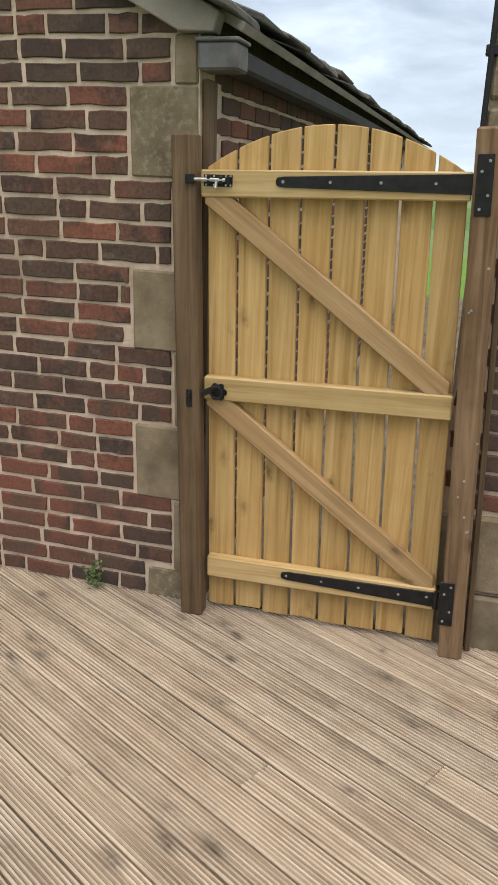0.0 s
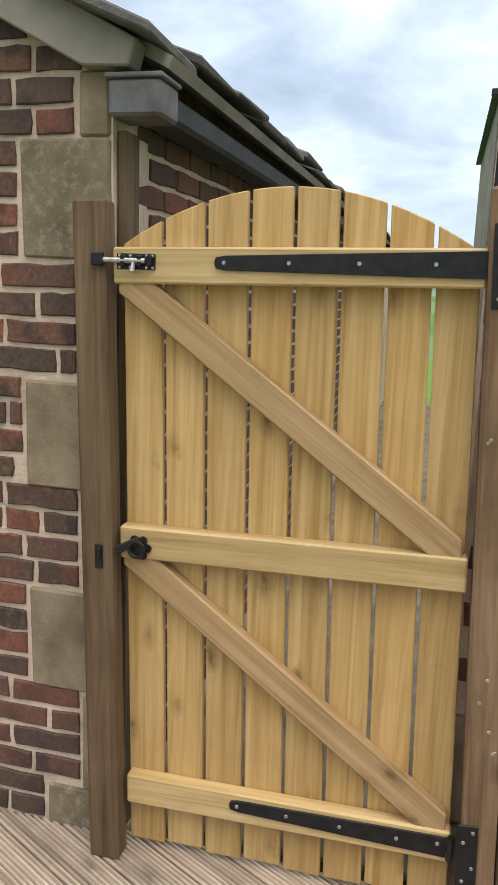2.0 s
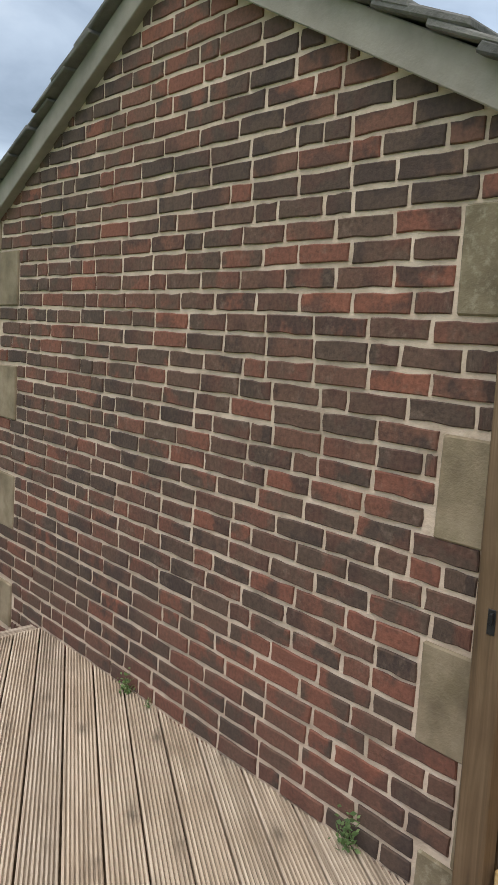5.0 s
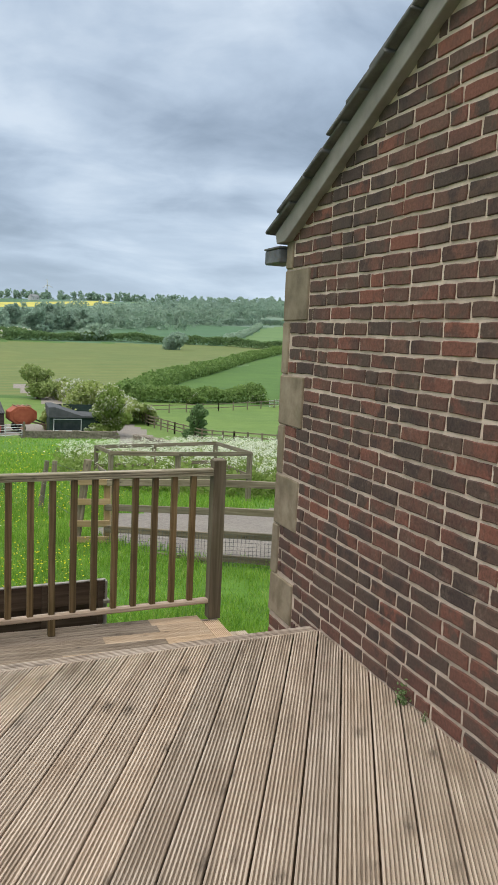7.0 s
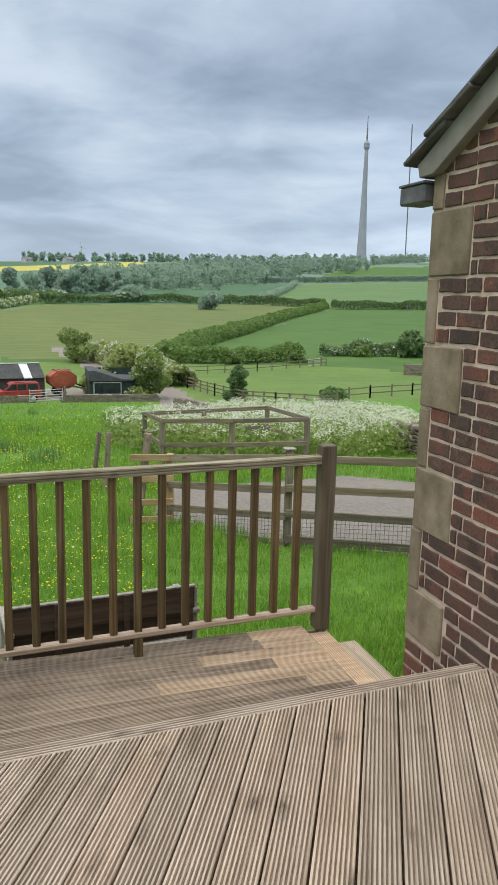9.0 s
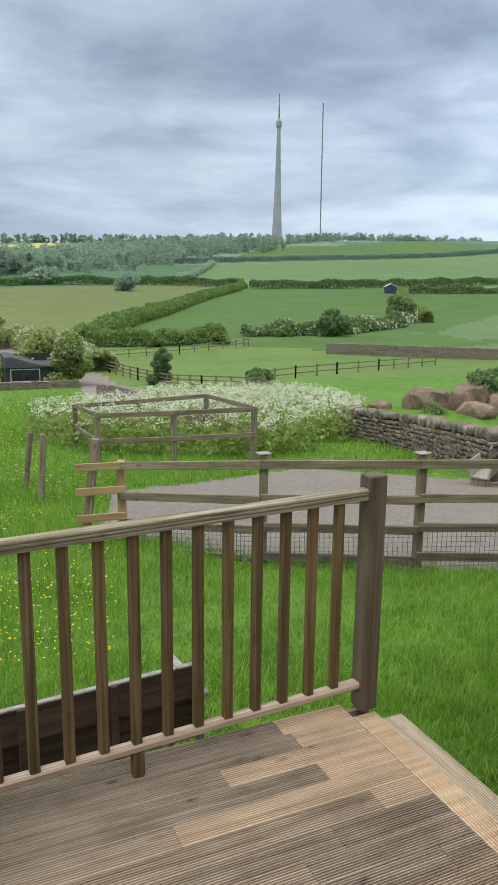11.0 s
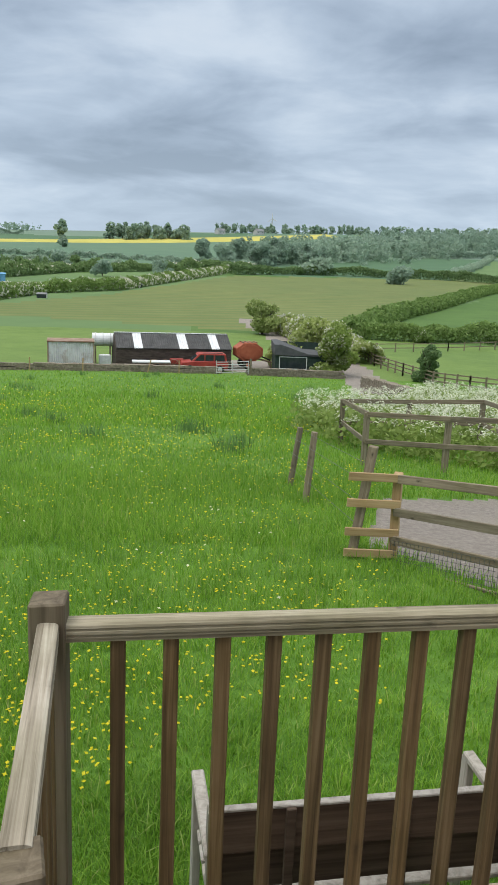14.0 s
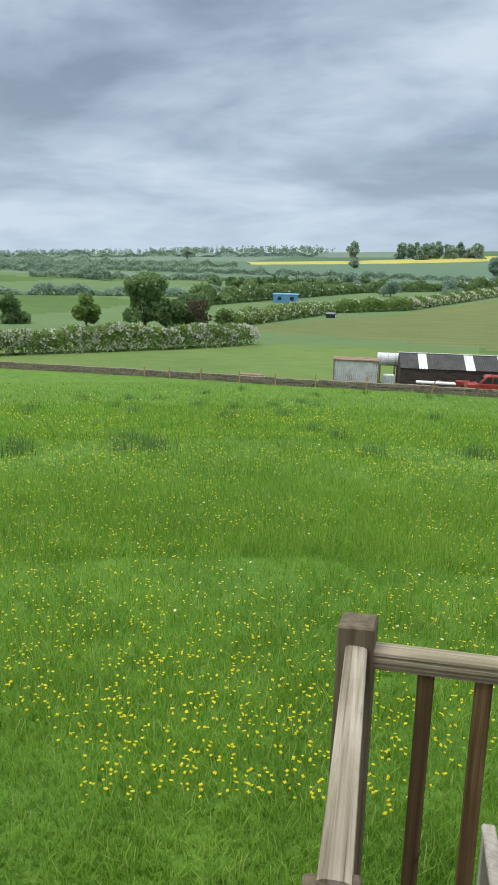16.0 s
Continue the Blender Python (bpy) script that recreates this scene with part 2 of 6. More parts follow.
M["verge"] = rough_stuff("verge_stone", [(0.3, (0.20, 0.185, 0.16)), (0.6, (0.28, 0.262, 0.23)), (0.75, (0.34, 0.32, 0.285))], 5, 0.9, 6, 90, 0.4, 0.005, 0.15)
M["gutter"] = rough_stuff("lead_gutter", [(0.3, (0.07, 0.075, 0.08)), (0.6, (0.13, 0.135, 0.14)), (0.75, (0.2, 0.21, 0.215))], 12, 0.6, 5, 60, 0.3, 0.004, 0, (20, (0.12, 0.07, 0.04), 0.5))
# shade under the eaves put into the colour of the long gutter run
M["gutter_in_shade"] = rough_stuff("shaded_gutter_run", [(0.3, (0.018, 0.02, 0.022)), (0.7, (0.045, 0.047, 0.05))], 8, 0.6, 5, 60, 0.3, 0.004)
M["black"] = rough_stuff("black_japanned_iron", [(0.3, (0.008, 0.008, 0.009)), (0.7, (0.02, 0.02, 0.022))], 30, 0.42, 3, 200, 0.15, 0.001)
M["steel"] = rough_stuff("zinc_screw", [(0.3, (0.35, 0.35, 0.34)), (0.7, (0.55, 0.55, 0.53))], 60, 0.4, 2, 200, 0.1, 0.001, metal=0.8)
M["pipe"] = rough_stuff("black_drainpipe", [(0.3, (0.012, 0.012, 0.013)), (0.7, (0.025, 0.025, 0.027))], 10, 0.45, 3, 80, 0.1, 0.001)


def brick_mat(name="fired_brick"):
    m, n, l, b = shader(name, 0.88)
    vec, rnd = spot(n, l, (1, 1, 1))
    base = ramp(n, l, rnd, [(0.0, (0.072, 0.052, 0.043)), (0.35, (0.095, 0.064, 0.050)), (0.65, (0.120, 0.070, 0.053)), (0.85, (0.150, 0.074, 0.054)), (0.95, (0.18, 0.076, 0.054)), (1.0, (0.21, 0.086, 0.058))])
    patch = ramp(n, l, noise_tex(n, l, vec, 7.0, 4, 0.55), [(0.46, (0, 0, 0)), (0.56, (0.85,) * 3)])
    other = ramp(n, l, noise_tex(n, l, vec, 1.1, 1, 0.5), [(0.42, (0.058, 0.042, 0.037)), (0.62, (0.185, 0.078, 0.055))])
    col = mixed(n, l, "MIX", patch, base, other)
    smear = ramp(n, l, noise_tex(n, l, vec, 16, 5, 0.7), [(0.56, (0, 0, 0)), (0.74, (0.42,) * 3)])
    col = mixed(n, l, "MIX", smear, col, (0.25, 0.19, 0.15))
    grit = noise_tex(n, l, vec, 70, 5, 0.65)
    col = mixed(n, l, "MULTIPLY", 0.75, col, ramp(n, l, grit, [(0.3, (0.55, 0.55, 0.55)), (0.65, (1.25, 1.2, 1.15))]))
    l.new(col, b.inputs["Base Color"])
    bump(n, l, grit, b, 0.6, 0.004)
    return m


def brick_stuff_mat(name="fired_brick_joined"):
    m, n, l, b = shader(name, 0.88)
    co = n.new("ShaderNodeTexCoord").outputs["Object"]
    geo = n.new("ShaderNodeNewGeometry").outputs["Random Per Island"]
    base = ramp(n, l, geo, [(0.0, (0.072, 0.052, 0.043)), (0.35, (0.095, 0.064, 0.050)), (0.65, (0.120, 0.070, 0.053)), (0.85, (0.150, 0.074, 0.054)), (0.95, (0.18, 0.076, 0.054)), (1.0, (0.21, 0.086, 0.058))])
    patch = ramp(n, l, noise_tex(n, l, co, 7.0, 4, 0.55), [(0.46, (0, 0, 0)), (0.56, (0.85,) * 3)])
    other = ramp(n, l, noise_tex(n, l, co, 1.1, 1, 0.5), [(0.42, (0.058, 0.042, 0.037)), (0.62, (0.185, 0.078, 0.055))])
    col = mixed(n, l, "MIX", patch, base, other)
    grit = noise_tex(n, l, co, 70, 5, 0.65)
    col = mixed(n, l, "MULTIPLY", 0.6, col, ramp(n, l, grit, [(0.3, (0.55, 0.55, 0.55)), (0.65, (1.25, 1.2, 1.15))]))
    l.new(col, b.inputs["Base Color"])
    bump(n, l, grit, b, 0.6, 0.004)
    return m


# groove floors get a darker brown than the tops of the boards
M["groove"] = rough_stuff("dark_deck_grooves", [(0.3, (0.12, 0.095, 0.07)), (0.55, (0.185, 0.148, 0.112)), (0.75, (0.26, 0.212, 0.165))], 14, 0.95, 5, 90, 0.5, 0.004, 0.3)
M["brick"] = brick_mat()
M["brick_far"] = brick_stuff_mat()


# ---------------------------------------------------------------- helpers
def part(name, bm, material, parent=None, label=""):
    me = bpy.data.meshes.new(name)
    bm.to_mesh(me)
    bm.free()
    me.materials.append(M[material] if isinstance(material, str) else material)
    ob = new(name, me)
    ob.parent = parent
    if label:
        ob["label"] = label
    return ob


def share(name, me, parent, m):
    """One more object on a mesh that is there already."""
    ob = new(name, me)
    ob.parent = parent
    ob.matrix_basis = m
    return ob


def thing(name, label, category, m=None, group="", kind=""):
    ob = new(name)
    ob.empty_display_size = 0.1
    if m is not None:
        ob.matrix_basis = m
    return tagged(ob, label, category, group, kind)


def box(sx, sy, sz, at=(0, 0, 0), bev=0.004, turn=None, jit=0.0, rng=random):
    """A box with softened edges, centred at a place."""
    bm = bmesh.new()
    bmesh.ops.create_cube(bm, size=1.0)
    for v in bm.verts:
        v.co = Vector((v.co.x * sx, v.co.y * sy, v.co.z * sz))
        if jit:
            v.co += Vector([rng.uniform(-jit, jit) for _ in range(3)])
    if bev:
        bmesh.ops.bevel(bm, geom=bm.edges[:], offset=bev, segments=1, affect="EDGES", clamp_overlap=True)
    mm = Matrix.Translation(at)
    if turn is not None:
        mm = mm @ turn
    bmesh.ops.transform(bm, matrix=mm, verts=bm.verts)
    return bm


def joined(*bms):
    out = bmesh.new()
    for bm in bms:
        me = bpy.data.meshes.new("tmp")
        bm.to_mesh(me)
        bm.free()
        out.from_mesh(me)
        bpy.data.meshes.remove(me)
    return out


def between(a, b, w, h, bev=0.004, up=(0, 0, 1)):
    """A bar with a w x h section from a to b, its length along its own x."""
    a, b = Vector(a), Vector(b)
    x = (b - a).normalized()
    y = Vector(up).cross(x).normalized()
    z = x.cross(y)
    turn = Matrix((x, y, z)).transposed().to_4x4()
    return box((b - a).length, w, h, (a + b) / 2, bev, turn)


def outline_prism(pts, depth_axis, d0, d1, bev=0.0):
    """A flat outline (in the two other axes) given thickness along one axis."""
    bm = bmesh.new()
    def at(p, d):
        c = list(p)
        c.insert(depth_axis, d)
        return c
    f0 = [bm.verts.new(at(p, d0)) for p in pts]
    f1 = [bm.verts.new(at(p, d1)) for p in pts]
    bm.faces.new(f0)
    bm.faces.new(f1[::-1])
    for i in range(len(pts)):
        j = (i + 1) % len(pts)
        bm.faces.new((f0[j], f0[i], f1[i], f1[j]))
    bmesh.ops.recalc_face_normals(bm, faces=bm.faces[:])
    if bev:
        bmesh.ops.bevel(bm, geom=bm.edges[:], offset=bev, segments=1, affect="EDGES", clamp_overlap=True)
    return bm


def tube(a, b, r0, r1=None, sides=10):
    a, b = Vector(a), Vector(b)
    bm = bmesh.new()
    bmesh.ops.create_cone(bm, cap_ends=True, segments=sides, radius1=r0, radius2=r0 if r1 is None else r1, depth=(b - a).length)
    bmesh.ops.transform(bm, matrix=Matrix.Translation((a + b) / 2) @ (b - a).to_track_quat("Z", "Y").to_matrix().to_4x4(), verts=bm.verts)
    return bm


# ---------------------------------------------------------------- the land
R_KNOTS = [0, 3, 8, 11, 19, 40, 70, 110, 200, 350, 600, 900, 1300, 1700, 4800]
Z_KNOTS = [-1.05, -1.12, -1.42, -1.75, -2.8, -5.2, -8.4, -9.2, -8.2, -4.5, 5, 20, 48, 50, 75]


def land(x, y):
    """Height of the ground."""
    dx, dy = x + 2, y - 2
    r, az = math.hypot(dx, dy), math.degrees(math.atan2(dx, dy))
    z = float(np.interp(r, R_KNOTS, Z_KNOTS))
    if z > 0:
        g = float(np.interp(az, [-60, -35, -20, 0, 26, 54, 66], [0.3, 0.3, 0.62, 0.95, 1.28, 1.3, 0.15]))
        k = min(1.0, max(0.0, (r - 300) / 300))
        z = z * (1 - k) + z * g * k
    return z


# ---------------------------------------------------------------- brick outbuilding
WALL_L, EAVE, APEX_Y, APEX_Z, BACK = 3.28, 2.12, 1.64, 2.95, 11.0
SLOPE = (APEX_Z - EAVE) / APEX_Y


def gable_z(y):
    return APEX_Z - abs(y - APEX_Y) * SLOPE


outbuilding = thing("brick_outbuilding", "small brown brick outbuilding with sandstone quoins and stone slate roof", "outbuilding", kind="structure")
part("mortar_wall", joined(outline_prism([(0, -0.7), (WALL_L, -0.7), (WALL_L, EAVE), (APEX_Y, APEX_Z), (0, EAVE)], 0, 0.008, 0.24),
                           box(BACK, 0.22, EAVE + 0.7, (BACK / 2 + 0.24, 0.118, (EAVE - 0.7) / 2), 0),
                           box(BACK, 0.22, EAVE + 0.7, (BACK / 2 + 0.24, WALL_L - 0.118, (EAVE - 0.7) / 2), 0),
                           outline_prism([(0, -0.7), (WALL_L, -0.7), (WALL_L, EAVE), (APEX_Y, APEX_Z), (0, EAVE)], 0, BACK + 0.24, BACK + 0.45)), "mortar", outbuilding)

COURSE, BL, JOINT = 0.075, 0.228, 0.0145
QUOINS = []          # y0, y1, z0, z1, material
for z0, z1, wide in ((-0.12, 0.13, 1), (0.13, 0.435, 0), (0.435, 0.745, 1), (0.745, 1.04, 0), (1.04, 1.34, 1), (1.34, 1.65, 0), (1.65, 1.95, 1), (1.95, 2.11, 0)):
    w = 0.255 if wide else 0.092
    near_mat = "lichen" if z0 in (1.65, -0.12) else "stone"
    QUOINS.append((0.0, w if z0 > 0 else 0.21, z0, z1, near_mat))
    QUOINS.append((WALL_L - (0.325 if wide else 0.092), WALL_L, z0, z1, "stone"))
qrng = random.Random(5)
for y0, y1, z0, z1, mt in QUOINS:
    bm = box(0.14 if y1 - y0 > 0.15 else 0.26, y1 - y0 - 0.008, z1 - z0 - 0.009, ((0.066 if y1 - y0 > 0.15 else 0.126) + qrng.uniform(-0.002, 0.002), (y0 + y1) / 2, (z0 + z1) / 2), 0.006, None, 0.003, qrng)
    part("quoin_stone", bm, mt, outbuilding)

brng = random.Random(11)


def brick_mesh(length, height=COURSE - JOINT, depth=0.06):
    """A worn brick: chipped outline, softened arris and a slightly uneven face."""
    bm = bmesh.new()
    edge = [(-1, -1), (-0.35, -1), (0.3, -1), (1, -1), (1, 0.1), (1, 1), (0.35, 1), (-0.3, 1), (-1, 1), (-1, -0.1)]
    wear = [(brng.uniform(-0.0042, 0.0022), brng.uniform(-0.0038, 0.0022)) for _ in edge]
    def ring(x, inset, j):
        return [bm.verts.new((x + brng.uniform(-j, j), sy * (length / 2 - inset + wy), sz * (height / 2 - inset + wz)))
                for (sy, sz), (wy, wz) in zip(edge, wear)]
    r0, r1, r2 = ring(depth, 0, 0), ring(0.0035, 0, 0.0012), ring(0.0, 0.0035, 0.0008)
    for a, b in ((r0, r1), (r1, r2)):
        for i in range(10):
            bm.faces.new((a[i], a[(i + 1) % 10], b[(i + 1) % 10], b[i]))
    bm.faces.new(r2)
    bm.normal_update()
    bmesh.ops.recalc_face_normals(bm, faces=bm.faces[:])
    return bm


def blocked(y0, y1, z):
    """The stretch of a course that the quoins leave free."""
    for qy0, qy1, qz0, qz1, _ in QUOINS:
        if qz0 - 0.01 < z < qz1 + 0.01:
            if qy0 < 0.5:
                y0 = max(y0, qy1 + 0.004)
            else:
                y1 = min(y1, qy0 - 0.004)
    return y0, y1


LENGTHS = [BL, BL * 0.5 + 0.004, BL * 0.94, BL * 0.75]
brick_data = {}
for k, ln in enumerate(LENGTHS):
    brick_data[k] = []
    for _ in range(6):
        bm = brick_mesh(ln - JOINT)
        me = bpy.data.meshes.new("brick")
        bm.to_mesh(me)
        bm.free()
        me.materials.append(M["brick"])
        brick_data[k].append(me)

rest = bmesh.new()
row, z, near_bricks = 0, -0.6 + COURSE / 2, 0
while z < APEX_Z - 0.12:
    y_lo, y_hi = 0.0, WALL_L
    if z > EAVE - 0.02:
        run = (APEX_Z - 0.02 - z) / SLOPE
        y_lo, y_hi = APEX_Y - run, APEX_Y + run
    y_lo, y_hi = blocked(y_lo, y_hi, z)
    y = y_lo + (0 if row % 2 else -brng.choice((0.09, 0.112, 0.07)))
    while y < y_hi - 0.02:
        r = brng.random()
        kind = 1 if r < 0.17 else (2 if r < 0.30 else (3 if r < 0.36 else 0))
        ln = LENGTHS[kind]
        a, b = max(y, y_lo), min(y + ln, y_hi)
        y += ln
        if b - a < 0.035:
            continue
        place = Matrix.Translation((brng.uniform(-0.002, 0.003), (a + b) / 2, z + brng.uniform(-0.002, 0.002)))
        fit_scale = (b - a - JOINT) / (ln - JOINT)
        place = place @ Matrix.Rotation(radians(brng.uniform(-0.5, 0.5)), 4, "X") @ Matrix.Diagonal((1, fit_scale, 1, 1))
        me = brng.choice(brick_data[kind])
        if 0.55 < z < 1.95 and near_bricks < 300:
            share("brick", me, outbuilding, place)
            near_bricks += 1
        else:
            tmp = brick_mesh(ln - JOINT)
            bmesh.ops.transform(tmp, matrix=place, verts=tmp.verts)
            t_me = bpy.data.meshes.new("tmp")
            tmp.to_mesh(t_me)
            tmp.free()
            rest.from_mesh(t_me)
            bpy.data.meshes.remove(t_me)
    # the side wall that runs back behind the gate
    if z < EAVE - 0.05 and z > 0.0:
        x = 0.265 + (0.0 if row % 2 else -0.11)
        while x < 7.5:
            tmp = brick_mesh(BL - JOINT)
            bmesh.ops.transform(tmp, matrix=Matrix.Translation((x + BL / 2, 0.0, z)) @ Matrix.Rotation(radians(90), 4, "Z"), verts=tmp.verts)
            t_me = bpy.data.meshes.new("tmp")
            tmp.to_mesh(t_me)
            tmp.free()
            rest.from_mesh(t_me)
            bpy.data.meshes.remove(t_me)
            x += BL
    z += COURSE
    row += 1
tagged(part("brickwork", rest, "brick_far", outbuilding, "brown and red bricks of the upper and lower courses"), kind="stuff")

# verge stones, slates, gutters
roof = thing("stone_slate_roof", "grey-brown stone slate roof with pale verge over the brick outbuilding", "roof", kind="structure")
for side in (-1, 1):
    edge = APEX_Y + side * (APEX_Y + 0.02)
    pts = [(APEX_Y, APEX_Z - 0.02), (APEX_Y, APEX_Z + 0.10), (edge + side * 0.06, EAVE + 0.04), (edge + side * 0.04, EAVE - 0.02), (edge - side * 0.08, EAVE - 0.015)]
    part("verge_board", outline_prism(pts, 0, -0.045, 0.03, 0.004), "verge", roof)
    # boarding under the slates
    ang = math.atan(SLOPE)
    length = (APEX_Y + 0.14) / math.cos(ang)
    part("roof_deck", box(BACK + 0.3, length, 0.03, (BACK / 2 + 0.18, APEX_Y + side * (APEX_Y + 0.14) / 2, APEX_Z + 0.075 - SLOPE * (APEX_Y + 0.14) / 2), 0,
                          Matrix.Rotation(-side * ang, 4, "X")), "verge", roof)
    part("wall_plate", box(BACK - 0.1, 0.14, 0.10, (BACK / 2 + 0.12, APEX_Y + side * (APEX_Y - 0.075), 2.172), 0), "post", roof, "dark timber wall plate under the eaves")
    gy = APEX_Y + side * (APEX_Y + 0.075 + 0.045 * (side > 0))
    gw = 0.135 + 0.09 * (side > 0)
    part("gutter_end", joined(box(0.13, gw, 0.085, (0.02, gy, 2.032), 0.008), box(0.14, gw + 0.012, 0.012, (0.02, gy, 2.08), 0.003)), "gutter", roof, "grey lead-lined gutter end")
    part("gutter", box(BACK - 0.1, gw - 0.03, 0.07, (BACK / 2 + 0.04, gy - side * 0.01, 2.04), 0.012), "gutter_in_shade", roof)
srng = random.Random(3)
slate_meshes = []
for _ in range(6):
    bm = box(0.40, 0.36, 0.024, (0, 0, 0), 0.006, None, 0.008, srng)
    me = bpy.data.meshes.new("slate")
    bm.to_mesh(me)
    bm.free()
    me.materials.append(M["slate"])
    slate_meshes.append(me)
ROWS = 9
for side in (-1, 1):
    ang = math.atan(SLOPE)
    for k in range(ROWS):
        s = 0.04 + (k + 0.5) * 1.93 / ROWS
        yy = APEX_Y + side * (APEX_Y + 0.105 - s * math.cos(ang))
        zz = EAVE + 0.045 + s * math.sin(ang) * 1.03
        x = -0.085 + srng.uniform(-0.02, 0.01)
        low = side < 0 and k == 0
        while x < (BACK + 0.3 if side < 0 else 2.4):
            w = srng.uniform(0.85, 1.1)
            m = Matrix.Translation((x + 0.2 * w, yy + srng.uniform(-0.012, 0.012), zz + srng.uniform(-0.004, 0.006) + (0.022 if low and x > 0.1 else 0))) @ Matrix.Rotation(-side * (ang - (0.12 if low and x > 0.1 else 0.06)), 4, "X") @ Matrix.Diagonal((w, 1, 1, 1))
            share("slate", srng.choice(slate_meshes), roof, m)
            x += 0.4 * w + 0.006
ridge = thing("ridge_stones", "grey stone ridge along the roof top", "ridge", kind="structure")
part("ridge_stone", outline_prism([(APEX_Y - 0.16, APEX_Z + 0.09), (APEX_Y, APEX_Z + 0.19), (APEX_Y + 0.16, APEX_Z + 0.09), (APEX_Y, APEX_Z + 0.14)], 0, -0.1, BACK + 0.3), "verge", ridge)

# ---------------------------------------------------------------- house corner beside the gate
house = thing("house_corner_wall", "brick house wall with stone quoins, rough stone base beside the gate", "house wall", kind="structure")
HX, HY = 0.035, -0.925
part("mortar_wall", box(0.3, 5.0, 4.2, (HX + 0.16, HY - 2.5, 1.4), 0), "mortar", house)
hb = bmesh.new()
z, row = 0.55 + COURSE / 2, 0
while z < 3.2:
    y = HY - 0.005 - (0.0 if row % 2 else 0.11)
    if z > 1.5:
        y -= 0.3
    while y > -3.4:
        tmp = brick_mesh(BL - JOINT)
        bmesh.ops.transform(tmp, matrix=Matrix.Translation((HX, y - BL / 2, z)), verts=tmp.verts)
        t_me = bpy.data.meshes.new("tmp")
        tmp.to_mesh(t_me)
        tmp.free()
        hb.from_mesh(t_me)
        bpy.data.meshes.remove(t_me)
        y -= BL
    z += COURSE
    row += 1
tagged(part("brickwork", hb, "brick_far", house), kind="stuff")
for z0, z1, w in ((-0.12, 0.22, 0.6), (0.22, 0.54, 0.55), (1.52, 1.9, 0.34), (1.91, 2.3, 0.3), (2.31, 2.7, 0.36), (2.71, 3.2, 0.3), (3.21, 3.6, 0.36)):
    part("quoin_stone", box(0.12, w, z1 - z0 - 0.01, (HX + 0.045, HY - w / 2 + 0.003, (z0 + z1) / 2), 0.012, None, 0.006, qrng), "lichen" if z0 > 1 else "stone", house)
pipe = thing("drainpipe", "black drainpipe on the house corner", "drainpipe", kind="structure")
part("pipe", tube((HX - 0.02, HY + 0.004, 1.7), (HX - 0.02, HY + 0.004, 3.6), 0.009, None, 12), "pipe", pipe)
part("pipe_bracket", box(0.03, 0.04, 0.03, (HX - 0.01, HY + 0.002, 2.05), 0.003), "pipe", pipe)

# ---------------------------------------------------------------- gate and its posts
def screw(parent, x, y, z, r=0.0055):
    part("screw", joined(tube((x, y, z), (x - 0.003, y, z), r, r * 0.8, 10)), "steel", parent)


gate = thing("garden_gate", "closed arched pine plank gate with ledges, braces and black hinges", "gate")
G0, G1, GX = -0.037, -0.905, -0.02         # the gate's edges and the face of its boards
N_B = 8
step = (G1 - G0) / N_B


def arch(y):
    u = (y - (G0 + G1) / 2) / ((G0 - G1) / 2)
    return 1.692 + 0.143 * max(0.0, 1 - u * u)


grng = random.Random(8)
for k in range(N_B):
    ya, yb = G0 + k * step - 0.004, G0 + (k + 1) * step + 0.006
    zb = 0.024 + grng.uniform(-0.005, 0.005)
    top = [(ya + (yb - ya) * i / 6, arch(ya + (yb - ya) * i / 6)) for i in range(7)]
    sag = 0.028 + 0.034 * (k + 1) / N_B         # the boards fan a little towards the hinge foot
    bm = outline_prism([(ya - 0.028 - 0.034 * k / N_B, zb)] + top + [(yb - sag, zb)], 0, GX, GX + 0.02, 0.0025)
    # centre each board on its own origin so that its grain differs
    c = Vector((GX, (ya + yb) / 2, 0.9))
    bmesh.ops.transform(bm, matrix=Matrix.Translation(-c), verts=bm.verts)
    ob = part("gate_board", bm, "gate", gate)
    ob.matrix_basis = Matrix.Translation(c)
RX = GX - 0.021
for zc, tilt, shift in ((1.648, -1.2, 0.0), (0.938, -1.1, -0.02), (0.21, -0.8, -0.042)):
    bm = box(0.042, 0.882, 0.088, (0, 0, 0), 0.005)
    ob = part("ledge", bm, "gate_rail", gate)
    ob.matrix_basis = Matrix.Translation((RX, (G0 + G1) / 2 + shift, zc + 0.003)) @ Matrix.Rotation(radians(tilt), 4, "X")
for (ya, za), (yb, zb2) in (((-0.062, 1.602), (-0.915, 0.978)), ((-0.078, 0.894), (-0.94, 0.25))):
    w = 0.058
    d = Vector((yb - ya, zb2 - za)).normalized()
    # ends cut level against the ledges
    pts = [(ya + 0.02, za), (ya - w * 1.25, za), (yb, zb2 + w * 0.95), (yb, zb2), (yb + w * 1.1, zb2), (ya + 0.02, za - w * 0.45)]
    bm = outline_prism(pts, 0, GX - 0.036, GX - 0.001, 0.004)
    a3, b3 = Vector((GX - 0.02, ya, za)), Vector((GX - 0.02, yb, zb2))
    xx = (b3 - a3).normalized()
    turn = Matrix((Vector((1, 0, 0)).cross(xx) * -1, xx, Vector((1, 0, 0)))).transposed().to_4x4()
    mm = Matrix.Translation((a3 + b3) / 2) @ turn
    bmesh.ops.transform(bm, matrix=mm.inverted(), verts=bm.verts)
    bmesh.ops.recalc_face_normals(bm, faces=bm.faces[:])
    ob = part("brace", bm, "brace", gate)
    ob.matrix_basis = mm


